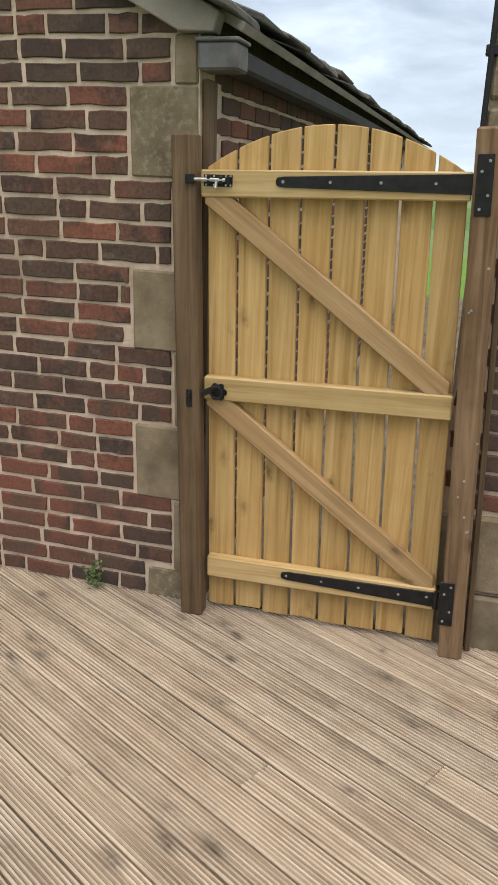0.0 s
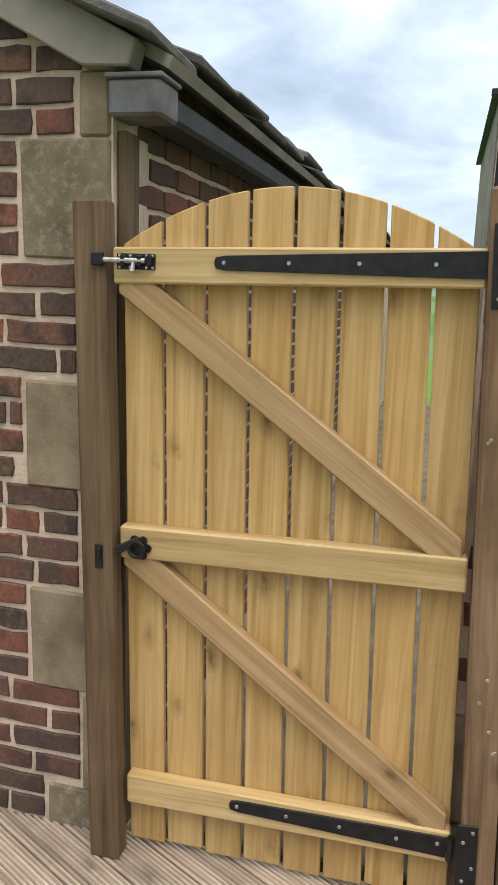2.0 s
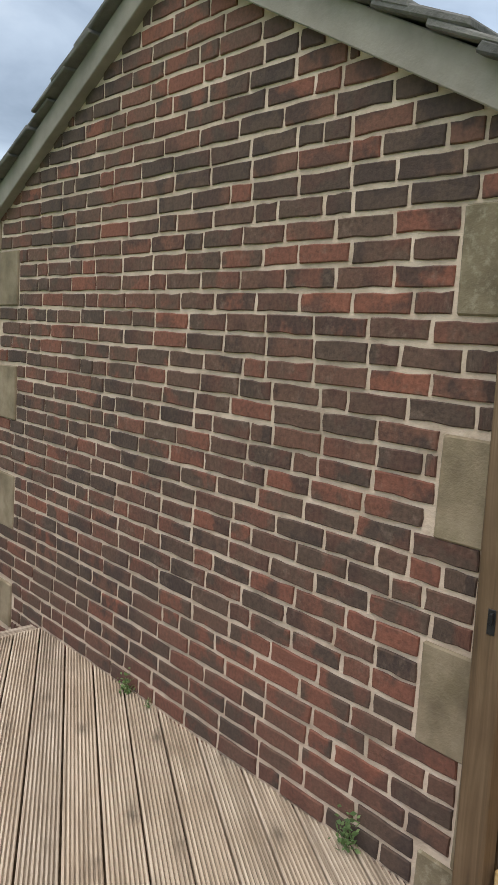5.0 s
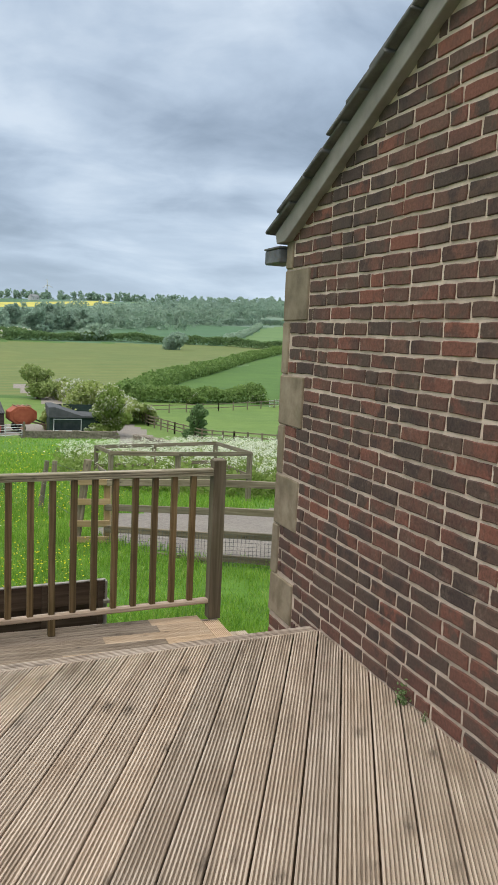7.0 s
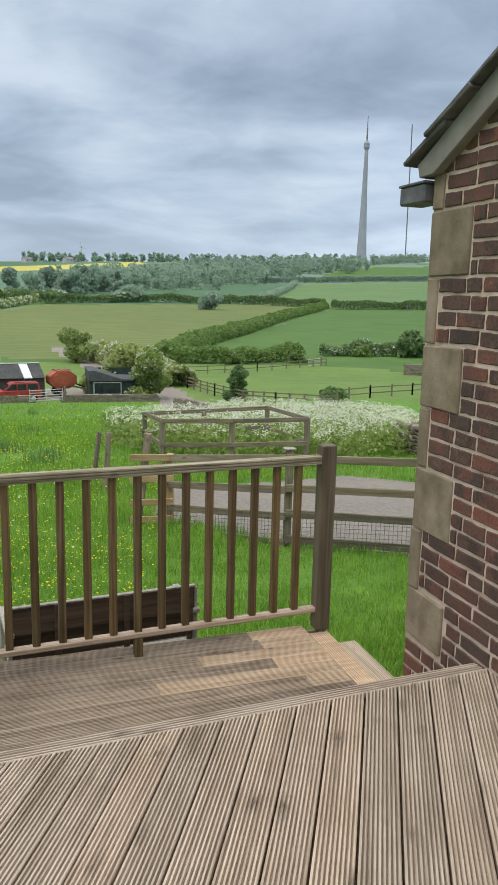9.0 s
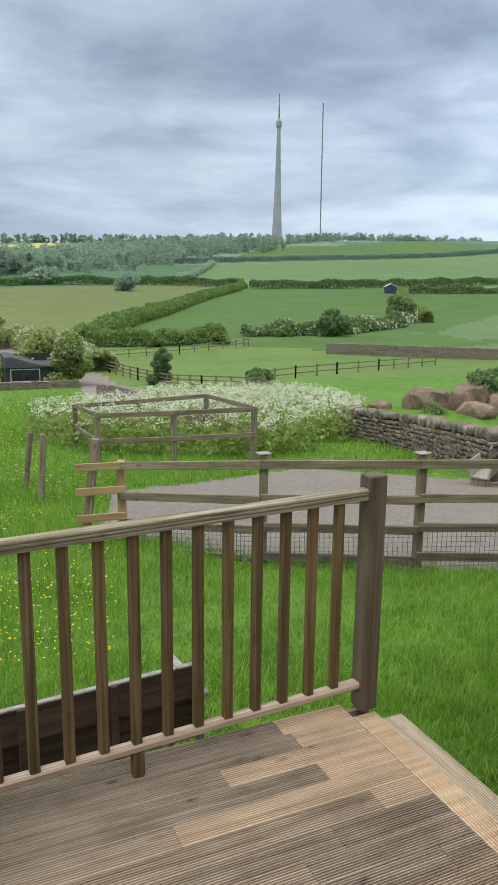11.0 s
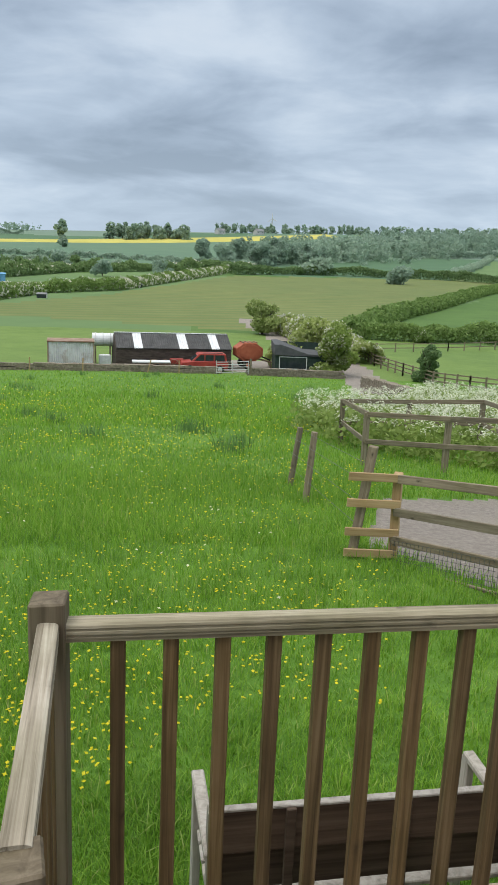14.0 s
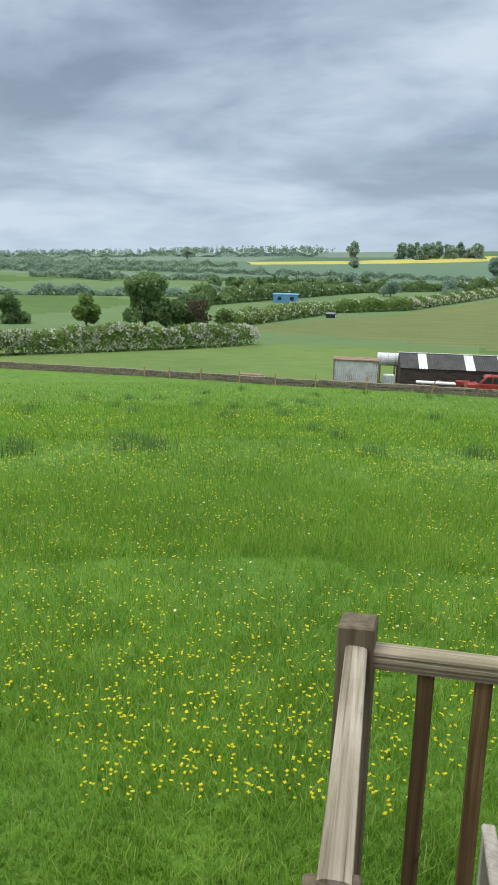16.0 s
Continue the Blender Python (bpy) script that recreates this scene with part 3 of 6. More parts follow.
def tee_hinge(ztip, zroot, y_tip, zplate, hplate, half):
    hx = RX - 0.0225
    y_root = -0.945
    pts = [(y_tip + 0.004, ztip + 0.006), (y_tip, ztip + 0.013), (y_tip - 0.02, ztip + 0.017), (y_root, zroot + half), (y_root, zroot - half), (y_tip - 0.02, ztip - 0.017), (y_tip, ztip - 0.013), (y_tip + 0.004, ztip - 0.006)]
    h = part("hinge", outline_prism(pts, 0, hx - 0.004, hx + 0.0015, 0.001), "black", gate, "black iron tee hinge")
    for f in (0.03, 0.27, 0.52, 0.78, 0.96):
        yy = y_tip + (y_root - y_tip) * f
        zz = ztip + (zroot - ztip) * f + (0.008 if f > 0.9 else 0)
        screw(h, hx - 0.004, yy, zz)
    part("hinge_pin", tube((hx - 0.004, y_root - 0.01, zroot - half * 1.15), (hx - 0.004, y_root - 0.01, zroot + half * 1.15), 0.009), "black", h)
    return hx


hinge_top = tee_hinge(1.655, 1.668, -0.295, 1.668, 0.17, 0.031)
hinge_low = tee_hinge(0.222, 0.222, -0.377, 0.222, 0.17, 0.029)
# ring latch on the middle ledge, tower bolt at the top
latch = part("latch", joined(*[tube((RX - 0.022, -0.105 + 0.024 * math.cos(a), 0.924 + 0.024 * math.sin(a)), (RX - 0.027, -0.105 + 0.024 * math.cos(a), 0.924 + 0.024 * math.sin(a)), 0.011, None, 10) for a in [k * math.pi / 3 for k in range(6)]],
                             tube((RX - 0.02, -0.105, 0.924), (RX - 0.030, -0.105, 0.924), 0.026, None, 18)), "black", gate, "black cast iron ring latch")
bm = bmesh.new()
for k in range(20):
    a0, a1 = 2 * math.pi * k / 20, 2 * math.pi * (k + 1) / 20
    t = tube((RX - 0.042, -0.105 + 0.021 * math.cos(a0), 0.924 + 0.021 * math.sin(a0)), (RX - 0.042, -0.105 + 0.021 * math.cos(a1), 0.924 + 0.021 * math.sin(a1)), 0.005, None, 6)
    bm = joined(bm, t)
part("ring", bm, "black", latch)
part("latch_bar", box(0.012, 0.075, 0.022, (RX - 0.034, -0.078, 0.93), 0.003, Matrix.Rotation(radians(-28), 4, "X")), "black", latch)
bolt = part("bolt_plate", box(0.004, 0.10, 0.038, (RX - 0.023, -0.092, 1.652), 0.0015), "black", gate, "black tower bolt")
part("bolt_rod", tube((RX - 0.034, 0.01, 1.654), (RX - 0.034, -0.12, 1.654), 0.0065, None, 10), "steel", bolt)
part("bolt_knob", tube((RX - 0.034, -0.09, 1.652), (RX - 0.04, -0.088, 1.628), 0.005, 0.007, 8), "steel", bolt)
for yy in (-0.062, -0.105, -0.13):
    part("bolt_strap", box(0.018, 0.012, 0.026, (RX - 0.031, yy, 1.654), 0.002), "black", bolt)
for yy in (-0.05, -0.078, -0.12, -0.136):
    for zz in (1.638, 1.666):
        screw(bolt, RX - 0.025, yy, zz, 0.004)

latch_post = thing("gate_post", "dark brown square timber gate post against the quoins", "gate post", group="gate posts")
post_lean = Matrix.Translation((-0.066, -0.020, 0.0)) @ Matrix.Rotation(radians(-1.7), 4, "X") @ Matrix.Rotation(radians(1.0), 4, "Y")
part("shaft", box(0.066, 0.086, 1.80, (0, 0, 0.897), 0.005), "post", latch_post).matrix_basis = post_lean
part("back_batten", box(0.085, 0.025, 1.97, (0.07, -0.016, 0.985), 0.003), "post", latch_post, "dark timber stop batten on the wall return")
keep = part("keep", box(0.004, 0.022, 0.066, (0, 0, 0), 0.0015), "black", latch_post, "black latch keep")
keep.matrix_basis = post_lean @ Matrix.Translation((-0.035, -0.008, 0.895))
part("keep_hook", box(0.014, 0.008, 0.03, (-0.006, -0.004, 0.01), 0.002), "black", keep)
part("bolt_keep", box(0.016, 0.03, 0.03, (0, 0, 0), 0.002), "black", latch_post, "black bolt keep").matrix_basis = post_lean @ Matrix.Translation((-0.04, -0.026, 1.655))

hinge_post = thing("gate_post", "weathered brown timber hinge post scarred with screws", "gate post", group="gate posts")
lean = Matrix.Translation((-0.035, -1.035, 0.0)) @ Matrix.Rotation(radians(-2.6), 4, "X")
hs = part("shaft", box(0.095, 0.086, 1.84, (0, 0.004, 0.915), 0.007), "post_old", hinge_post)
hs.matrix_basis = lean
part("side_batten", box(0.03, 0.02, 1.84, (0, 0, 0), 0.003), "post", hinge_post).matrix_basis = lean @ Matrix.Translation((0.03, -0.058, 0.92))
prng = random.Random(4)
for zc, hh, yo in ((1.668, 0.18, 0.013), (0.225, 0.175, 0.03)):
    hp = part("hinge_plate", box(0.005, 0.05, hh, (0, 0, 0), 0.0015), "black", hinge_post, "black hinge plate")
    base = lean @ Matrix.Translation((-0.05, yo, zc + 0.0))
    hp.matrix_basis = base
    for dy, dz in ((-0.012, 0.07), (0.01, 0.04), (-0.012, -0.03), (0.01, -0.07)):
        s = part("screw", tube((0, 0, 0), (-0.003, 0, 0), 0.005, 0.004, 10), "steel", hp)
        s.matrix_basis = Matrix.Translation((-0.003, dy, dz))
for _ in range(9):
    s = part("screw", tube((0, 0, 0), (-0.002, 0, 0), 0.005, 0.004, 10), "steel", hinge_post)
    s.matrix_basis = lean @ Matrix.Translation((-0.0475, prng.uniform(-0.035, 0.035), prng.uniform(0.4, 1.5)))

# ---------------------------------------------------------------- decks
def grooved_board(width, grooves, interval, thick, origin, turn, depth=0.008):
    """A ribbed deck board along its own y. interval(u): from where to where it runs at the sideways place u."""
    prof = [(-width / 2, -thick), (-width / 2, -0.003), (-width / 2 + 0.003, 0.0)]
    margin = 0.005
    pitch = (width - 2 * margin) / grooves
    for k in range(grooves):
        c = -width / 2 + margin + (k + 0.5) * pitch
        g = pitch * 0.21
        prof += [(c - g - 0.0012, 0.0), (c - g + 0.001, -depth), (c + g - 0.001, -depth), (c + g + 0.0012, 0.0)]
    prof += [(width / 2 - 0.003, 0.0), (width / 2, -0.003), (width / 2, -thick)]
    bm = bmesh.new()
    lines = []
    for u, h in prof:
        v0, v1 = interval(u)
        if v1 - v0 < 0.002:
            v1 = v0 + 0.002
        lines.append((bm.verts.new((u, v0, h)), bm.verts.new((u, v1, h))))
    for ((a, b), (c, d)), (p0, p1) in zip(zip(lines, lines[1:]), zip(prof, prof[1:])):
        f = bm.faces.new((a, c, d, b))
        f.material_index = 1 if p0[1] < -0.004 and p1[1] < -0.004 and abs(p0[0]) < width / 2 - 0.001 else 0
    bm.faces.new((lines[0][0], lines[0][1], lines[-1][1], lines[-1][0]))
    bm.faces.new([a for a, _ in lines])
    bm.faces.new([b for _, b in lines][::-1])
    bmesh.ops.recalc_face_normals(bm, faces=bm.faces[:])
    return bm


def clip_span(poly, p, d):
    """Where the line p + v d runs inside a convex outline."""
    lo, hi = -1e9, 1e9
    n = len(poly)
    for i in range(n):
        a, b = Vector(poly[i]), Vector(poly[(i + 1) % n])
        e = b - a
        nrm = Vector((-e.y, e.x))          # inward for an outline that turns left
        den, num = nrm.dot(d), nrm.dot(a - p)
        if abs(den) < 1e-9:
            if num > 0:
                return None
        elif den > 0:
            lo = max(lo, num / den)
        else:
            hi = min(hi, num / den)
    return (lo, hi) if hi > lo else None


deck = thing("upper_deck", "weathered grey-brown ribbed timber decking", "decking", kind="structure")
ANG = radians(28.4)
d_dir, n_dir = Vector((math.sin(ANG), math.cos(ANG))), Vector((math.cos(ANG), -math.sin(ANG)))
DECK = [(-5.2, -3.6), (0.05, -3.6), (0.006, 2.60), (-5.2, 2.285)]
drng = random.Random(21)
turn = Matrix.Rotation(-ANG, 4, "Z")
PITCH = 0.128
for k in range(-50, 40):
    c = k * PITCH - 0.016
    mid = n_dir * c
    spans = [clip_span(DECK, n_dir * (c + u), d_dir) for u in (-0.06, 0.0, 0.06)]
    if not any(spans):
        continue
    lo = min(s[0] for s in spans if s)
    hi = max(s[1] for s in spans if s)
    cuts = [lo - 1] + sorted(drng.uniform(lo, hi) for _ in range(1 if hi - lo > 2.2 else 0)) + [hi + 1]
    if hi - lo > 2.2:
        cuts[1] = lo + (0.32 + 0.3 * (k % 3)) * (hi - lo) * 0.7
    for v0, v1 in zip(cuts, cuts[1:]):
        def interval(u, c=c, v0=v0, v1=v1):
            s = clip_span(DECK, n_dir * (c + u), d_dir)
            if not s:
                s = clip_span(DECK, n_dir * (c + u * 0.2), d_dir) or ((lo + hi) / 2, (lo + hi) / 2 + 0.01)
            a, b = max(s[0], v0 + 0.001), min(s[1], v1 - 0.001)
            return (a, b) if b > a else (a, a + 0.002)
        a, b = interval(0.0)
        if b - a < 0.02:
            continue
        ob = part("deck_board", grooved_board(0.1200, 8, interval, 0.026, None, None), "deck", deck)
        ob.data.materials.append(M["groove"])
        ob.matrix_basis = Matrix.Translation((mid.x, mid.y, drng.uniform(-0.0015, 0.0005))) @ turn
part("deck_edge_board", grooved_board(0.07, 4, lambda u: (-2.7, 2.55), 0.026, None, None), "deck", deck).matrix_basis = Matrix.Translation((-2.56, 2.478, -0.001)) @ Matrix.Rotation(radians(-90 + 3.46), 4, "Z")
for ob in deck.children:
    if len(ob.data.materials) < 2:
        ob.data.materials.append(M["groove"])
part("deck_bearer", box(5.2, 6.0, 0.02, (-2.6, -0.6, -0.06), 0), "post", deck)
part("fascia", box(5.3, 0.025, 0.5, (-2.6, 2.465, -0.285), 0.003, Matrix.Rotation(radians(3.46), 4, "Z")), "deck_low", deck)

LOW = -0.53
low_deck = thing("lower_deck", "lower ribbed timber deck with a few newer pale boards", "decking", kind="structure")
lrng = random.Random(31)
y, row = 4.325, 0
while y > 2.5:
    x0, x1 = -2.46, -0.125
    cuts = {0: [(-0.50, "deck_low"), (x1, "deck_new")], 1: [(-0.47, "deck_low"), (x1, "deck_new")], 2: [(-0.88, "deck_low"), (x1, "deck_new")], 3: [(-0.47, "deck_low"), (x1, "deck_new")],
            4: [(-1.18, "deck_low"), (x1, "deck_new")], 5: [(-0.36, "deck_low"), (x1, "deck_new")], 6: [(-0.62, "deck_low"), (x1, "deck_low")]}.get(row, [(-1.3 + 0.5 * (row % 3), "deck_low"), (x1, "deck_low")])
    a = x0
    for b, mt in cuts:
        bm = grooved_board(0.1205, 9, lambda u, a=a, b=b: (a + 0.001, b - 0.001), 0.026, None, None)
        bmesh.ops.transform(bm, matrix=Matrix.Rotation(radians(-90), 4, "Z"), verts=bm.verts)
        ob = part("deck_board", bm, mt, low_deck)
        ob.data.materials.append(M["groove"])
        ob.matrix_basis = Matrix.Translation((0, y - 0.06, LOW + lrng.uniform(-0.001, 0.0015)))
        a = b
    y -= 0.1245
    row += 1
for xx, zz in ((-0.06, LOW), ):
    part("border_board", grooved_board(0.12, 8, lambda u: (2.5, 4.20), 0.026, None, None), "deck_new", low_deck).matrix_basis = Matrix.Translation((xx, 0, zz))
    low_deck.children[-1].data.materials.append(M["groove"])
part("fascia", joined(box(2.5, 0.022, 0.14, (-1.22, 4.30, LOW - 0.10), 0.002), box(0.022, 1.8, 0.14, (-0.01, 3.4, LOW - 0.10), 0.002)), "deck_low", low_deck)
part("deck_bearer", box(2.4, 1.7, 0.02, (-1.25, 3.42, LOW - 0.06), 0), "post", low_deck)
for xx, yy in ((-2.35, 4.2), (-1.2, 4.2), (-0.1, 4.2), (-0.1, 3.0), (-2.35, 3.0)):
    part("deck_leg", box(0.09, 0.09, 0.6, (xx, yy, -0.87), 0.004), "post", low_deck)
tread = thing("deck_step", "ribbed timber step below the lower deck", "step", kind="structure")
for k in range(2):
    part("tread_board", grooved_board(0.12, 8, lambda u: (2.6, 4.36), 0.026, None, None), "deck_tread", tread).matrix_basis = Matrix.Translation((0.10 + 0.124 * k, 0, LOW - 0.17))
for ob in tread.children:
    ob.data.materials.append(M["groove"])
part("riser", box(0.2, 1.7, 0.4, (0.14, 3.5, LOW - 0.40), 0.003), "deck_low", tread)

# ---------------------------------------------------------------- balustrade
balustrade = thing("deck_balustrade", "weathered timber balustrade with square spindles round the lower deck", "balustrade")
P_R, P_C, P_N = Vector((-0.025, 4.265)), Vector((-2.385, 4.115)), Vector((-2.305, 3.265))


def newel(p, top, mt="rail_post", twist=0.0):
    bm = box(0.094, 0.094, top - LOW, (0, 0, (top + LOW) / 2), 0.005)
    for v in bm.verts:
        if v.co.z > top - 0.01:
            v.co.z += 0.004 * math.sin(v.co.x * 60)
    ob = part("newel_post", bm, mt, balustrade)
    ob.matrix_basis = Matrix.Translation((p.x, p.y, 0)) @ Matrix.Rotation(radians(twist), 4, "Z")


newel(P_R, 0.662)
newel(P_C, 0.664)
newel(P_N, 0.606, "rail_post", 12)


def handrail(a, b, z_top, mt):
    """A moulded rail: rounded top, two grooves along each side."""
    d = (b - a).normalized()
    nrm = Vector((-d.y, d.x))
    half = [(0.0, 0.0), (0.022, -0.002), (0.031, -0.008), (0.033, -0.02), (0.030, -0.024), (0.030, -0.032), (0.033, -0.036), (0.033, -0.048), (0.029, -0.052), (0.029, -0.06), (0.032, -0.064), (0.032, -0.082), (0.0, -0.082)]
    half = [(u * (0.86 if mt == "rail_y" else 1.0), h * 0.62) for u, h in half]
    prof = half + [(-u, h) for u, h in half[-2:0:-1]]
    ln = (b - a).length
    bm = bmesh.new()
    ra = [bm.verts.new((-ln / 2, u, h)) for u, h in prof]
    rb = [bm.verts.new((ln / 2, u, h)) for u, h in prof]
    for i in range(len(prof)):
        j = (i + 1) % len(prof)
        bm.faces.new((ra[i], ra[j], rb[j], rb[i]))
    bm.faces.new(ra[::-1])
    bm.faces.new(rb)
    bmesh.ops.recalc_face_normals(bm, faces=bm.faces[:])
    rot = Matrix.Rotation(math.atan2(d.y, d.x), 4, "Z")
    if mt == "rail_y":
        bmesh.ops.transform(bm, matrix=Matrix.Rotation(radians(90), 4, "Z"), verts=bm.verts)
        rot = rot @ Matrix.Rotation(radians(-90), 4, "Z")
    ob = part("handrail", bm, mt, balustrade)
    ob.matrix_basis = Matrix.Translation(((a.x + b.x) / 2, (a.y + b.y) / 2, z_top)) @ rot


def bottom_rail(a, b, z_top, mt):
    d = (b - a).normalized()
    rot = Matrix.Rotation(math.atan2(d.y, d.x), 4, "Z")
    bm = box((b - a).length, 0.058, 0.036, (0, 0, 0), 0.008)
    ob = part("bottom_rail", bm, mt, balustrade)
    ob.matrix_basis = Matrix.Translation(((a.x + b.x) / 2, (a.y + b.y) / 2, z_top - 0.02)) @ rot


def spindles(a, b, n, z0, z1, start, step):
    d = (b - a).normalized()
    for k in range(n):
        p = a + d * (start + k * step)
        bm = box(0.041, 0.041, z1 - z0, (0, 0, 0), 0.004)
        ob = part("spindle", bm, "rail_z", balustrade)
        ob.matrix_basis = Matrix.Translation((p.x, p.y, (z0 + z1) / 2)) @ Matrix.Rotation(math.atan2(d.y, d.x), 4, "Z")


e1, e2 = P_R + (P_C - P_R).normalized() * 0.045, P_C + (P_R - P_C).normalized() * 0.045
handrail(e1, e2, 0.600, "rail_x")
bottom_rail(e1, e2, -0.375, "rail_low")
spindles(e1, e2, 15, -0.38, 0.552, 0.145, 0.1425)
s1, s2 = P_C + (P_N - P_C).normalized() * 0.045, P_N + (P_C - P_N).normalized() * 0.02
handrail(s1, s2, 0.615, "rail_y")
bottom_rail(s1, s2, -0.375, "rail_low")
spindles(s1, s2, 5, -0.38, 0.566, 0.12, 0.14)
part("rail_foot", box(0.05, 0.05, 0.13, (-1.208, 4.19, LOW + 0.065), 0.004), "rail_z", balustrade)

# ---------------------------------------------------------------- bench on the grass
bench = thing("garden_bench", "old dark wooden bench on the grass, turned away from the deck", "bench", pose(-1.34, 4.52, 0, 0, 0, 4.5))
b_ground = land(-1.3, 4.7) - 0.01
for k, (za, zb2) in enumerate(((-0.455, -0.285), (-0.63, -0.46))):
    part("back_board", box(1.13, 0.02, zb2 - za, (0, 0.0 + 0.03 * k, (za + zb2) / 2), 0.003), "bench", bench)
part("top_edge", box(1.14, 0.03, 0.012, (0, 0, -0.28), 0.003), "bench_pale", bench, "pale weathered top edge")
for xx in (-0.3, 0.12, 0.53):
    part("back_batten", box(0.035, 0.022, 0.36, (xx, -0.018, -0.46), 0.003), "bench", bench)
for xx in (-0.575, 0.575):
    part("back_leg", box(0.022, 0.055, -0.292 - b_ground, (xx, 0.022, (-0.292 + b_ground) / 2), 0.004), "bench_pale", bench)
    part("front_leg", box(0.035, 0.06, -0.46 - b_ground, (xx, 0.42, (-0.46 + b_ground) / 2), 0.004), "bench_pale", bench)
    part("armrest", box(0.05, 0.46, 0.03, (xx, 0.2, -0.445), 0.006), "bench_pale", bench)
for k in range(4):
    part("seat_slat", box(1.15, 0.085, 0.022, (0, 0.07 + 0.1 * k, -0.69), 0.004), "bench_pale", bench)

# ---------------------------------------------------------------- ground sheet with its fields
def grass_mat(name, stops, scale=0.9, stripe=None, far=False, flowers=0.0):
    m, n, l, b = shader(name, 0.9)
    co = n.new("ShaderNodeTexCoord").outputs["Object"]
    a = noise_tex(n, l, co, scale, 8, 0.65)
    col = ramp(n, l, a, stops)
    big = noise_tex(n, l, co, scale * 0.06, 4, 0.6)
    col = mixed(n, l, "MULTIPLY", 0.55, col, ramp(n, l, big, [(0.3, (0.7, 0.78, 0.72)), (0.7, (1.22, 1.12, 0.95))]))
    if stripe:
        mp = n.new("ShaderNodeMapping")
        mp.inputs["Rotation"].default_value = (0, 0, stripe[0])
        l.new(co, mp.inputs[0])
        w = n.new("ShaderNodeTexWave")
        w.inputs["Scale"].default_value, w.inputs["Distortion"].default_value = stripe[1], 2.0
        w.inputs["Detail"].default_value, w.inputs["Detail Scale"].default_value = 3.0, 0.5
        l.new(mp.outputs[0], w.inputs["Vector"])
        col = mixed(n, l, "MIX", mixed(n, l, "MULTIPLY", 1.0, w.outputs[0], (0.55, 0.55, 0.55)), col, stripe[2])
    if flowers:
        v = n.new("ShaderNodeTexVoronoi")
        v.inputs["Scale"].default_value = 3.0
        l.new(co, v.inputs["Vector"])
        dots = ramp(n, l, v.outputs["Distance"], [(0.12, (1, 1, 1)), (0.2, (0, 0, 0))])
        where = ramp(n, l, noise_tex(n, l, co, 0.16, 3, 0.6), [(0.55, (0, 0, 0)), (0.66, (flowers,) * 3)])
        col = mixed(n, l, "MIX", mixed(n, l, "MULTIPLY", 1.0, dots, where), col, (0.65, 0.55, 0.03))
    l.new(col, b.inputs["Base Color"])
    bump(n, l, noise_tex(n, l, co, scale * 7, 5, 0.7), b, 0.7, 0.06)
    return m


FIELD = [
    ("meadow", grass_mat("meadow_grass", [(0.3, (0.06, 0.14, 0.012)), (0.5, (0.096, 0.205, 0.022)), (0.72, (0.135, 0.25, 0.036))], 1.6, None, False, 0.3)),
    ("tarmac", rough_stuff("worn_tarmac", [(0.3, (0.19, 0.165, 0.142)), (0.5, (0.24, 0.21, 0.182)), (0.7, (0.30, 0.265, 0.23))], 14.0, 0.95, 9, 60, 0.9, 0.03, 0, (0.8, (0.29, 0.26, 0.215), 0.5))),
    ("crop", grass_mat("young_crop_stubble", [(0.3, (0.12, 0.14, 0.04)), (0.7, (0.17, 0.185, 0.06))], 0.12, (1.25, 0.06, (0.075, 0.14, 0.034)))),
    # haze mixed into the far field greens: less saturated, shifted towards blue
    ("green", grass_mat("green_pasture", [(0.3, (0.055, 0.115, 0.022)), (0.7, (0.085, 0.16, 0.032))], 0.1)),
    ("paddock", grass_mat("short_paddock", [(0.3, (0.10, 0.165, 0.035)), (0.7, (0.14, 0.215, 0.05))], 0.3)),
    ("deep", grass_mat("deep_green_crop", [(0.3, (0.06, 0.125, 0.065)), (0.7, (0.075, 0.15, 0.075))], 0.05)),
    ("light", grass_mat("light_pasture", [(0.3, (0.095, 0.165, 0.06)), (0.7, (0.125, 0.20, 0.072))], 0.05)),
    ("rape", rough_stuff("yellow_rape_field", [(0.3, (0.36, 0.33, 0.07)), (0.7, (0.5, 0.45, 0.10))], 0.05, 0.9, 4, 1.0, 0.3, 0.1)),
    ("blue", grass_mat("hazy_wheat", [(0.3, (0.085, 0.155, 0.10)), (0.7, (0.105, 0.18, 0.115))], 0.03)),
    ("distant", grass_mat("hazy_distant_fields", [(0.35, (0.12, 0.18, 0.14)), (0.5, (0.15, 0.215, 0.155)), (0.65, (0.14, 0.20, 0.165))], 0.008)),
]
F_INDEX = {nm: i for i, (nm, _) in enumerate(FIELD)}
ROAD = [(0.1, 10.2), (1.0, 13.0), (2.3, 13.2), (5.1, 14.7), (8.6, 12.6), (14, 4.0), (5.9, 3.0), (5.9, 6.2), (2.85, 7.4), (1.45, 8.25)]
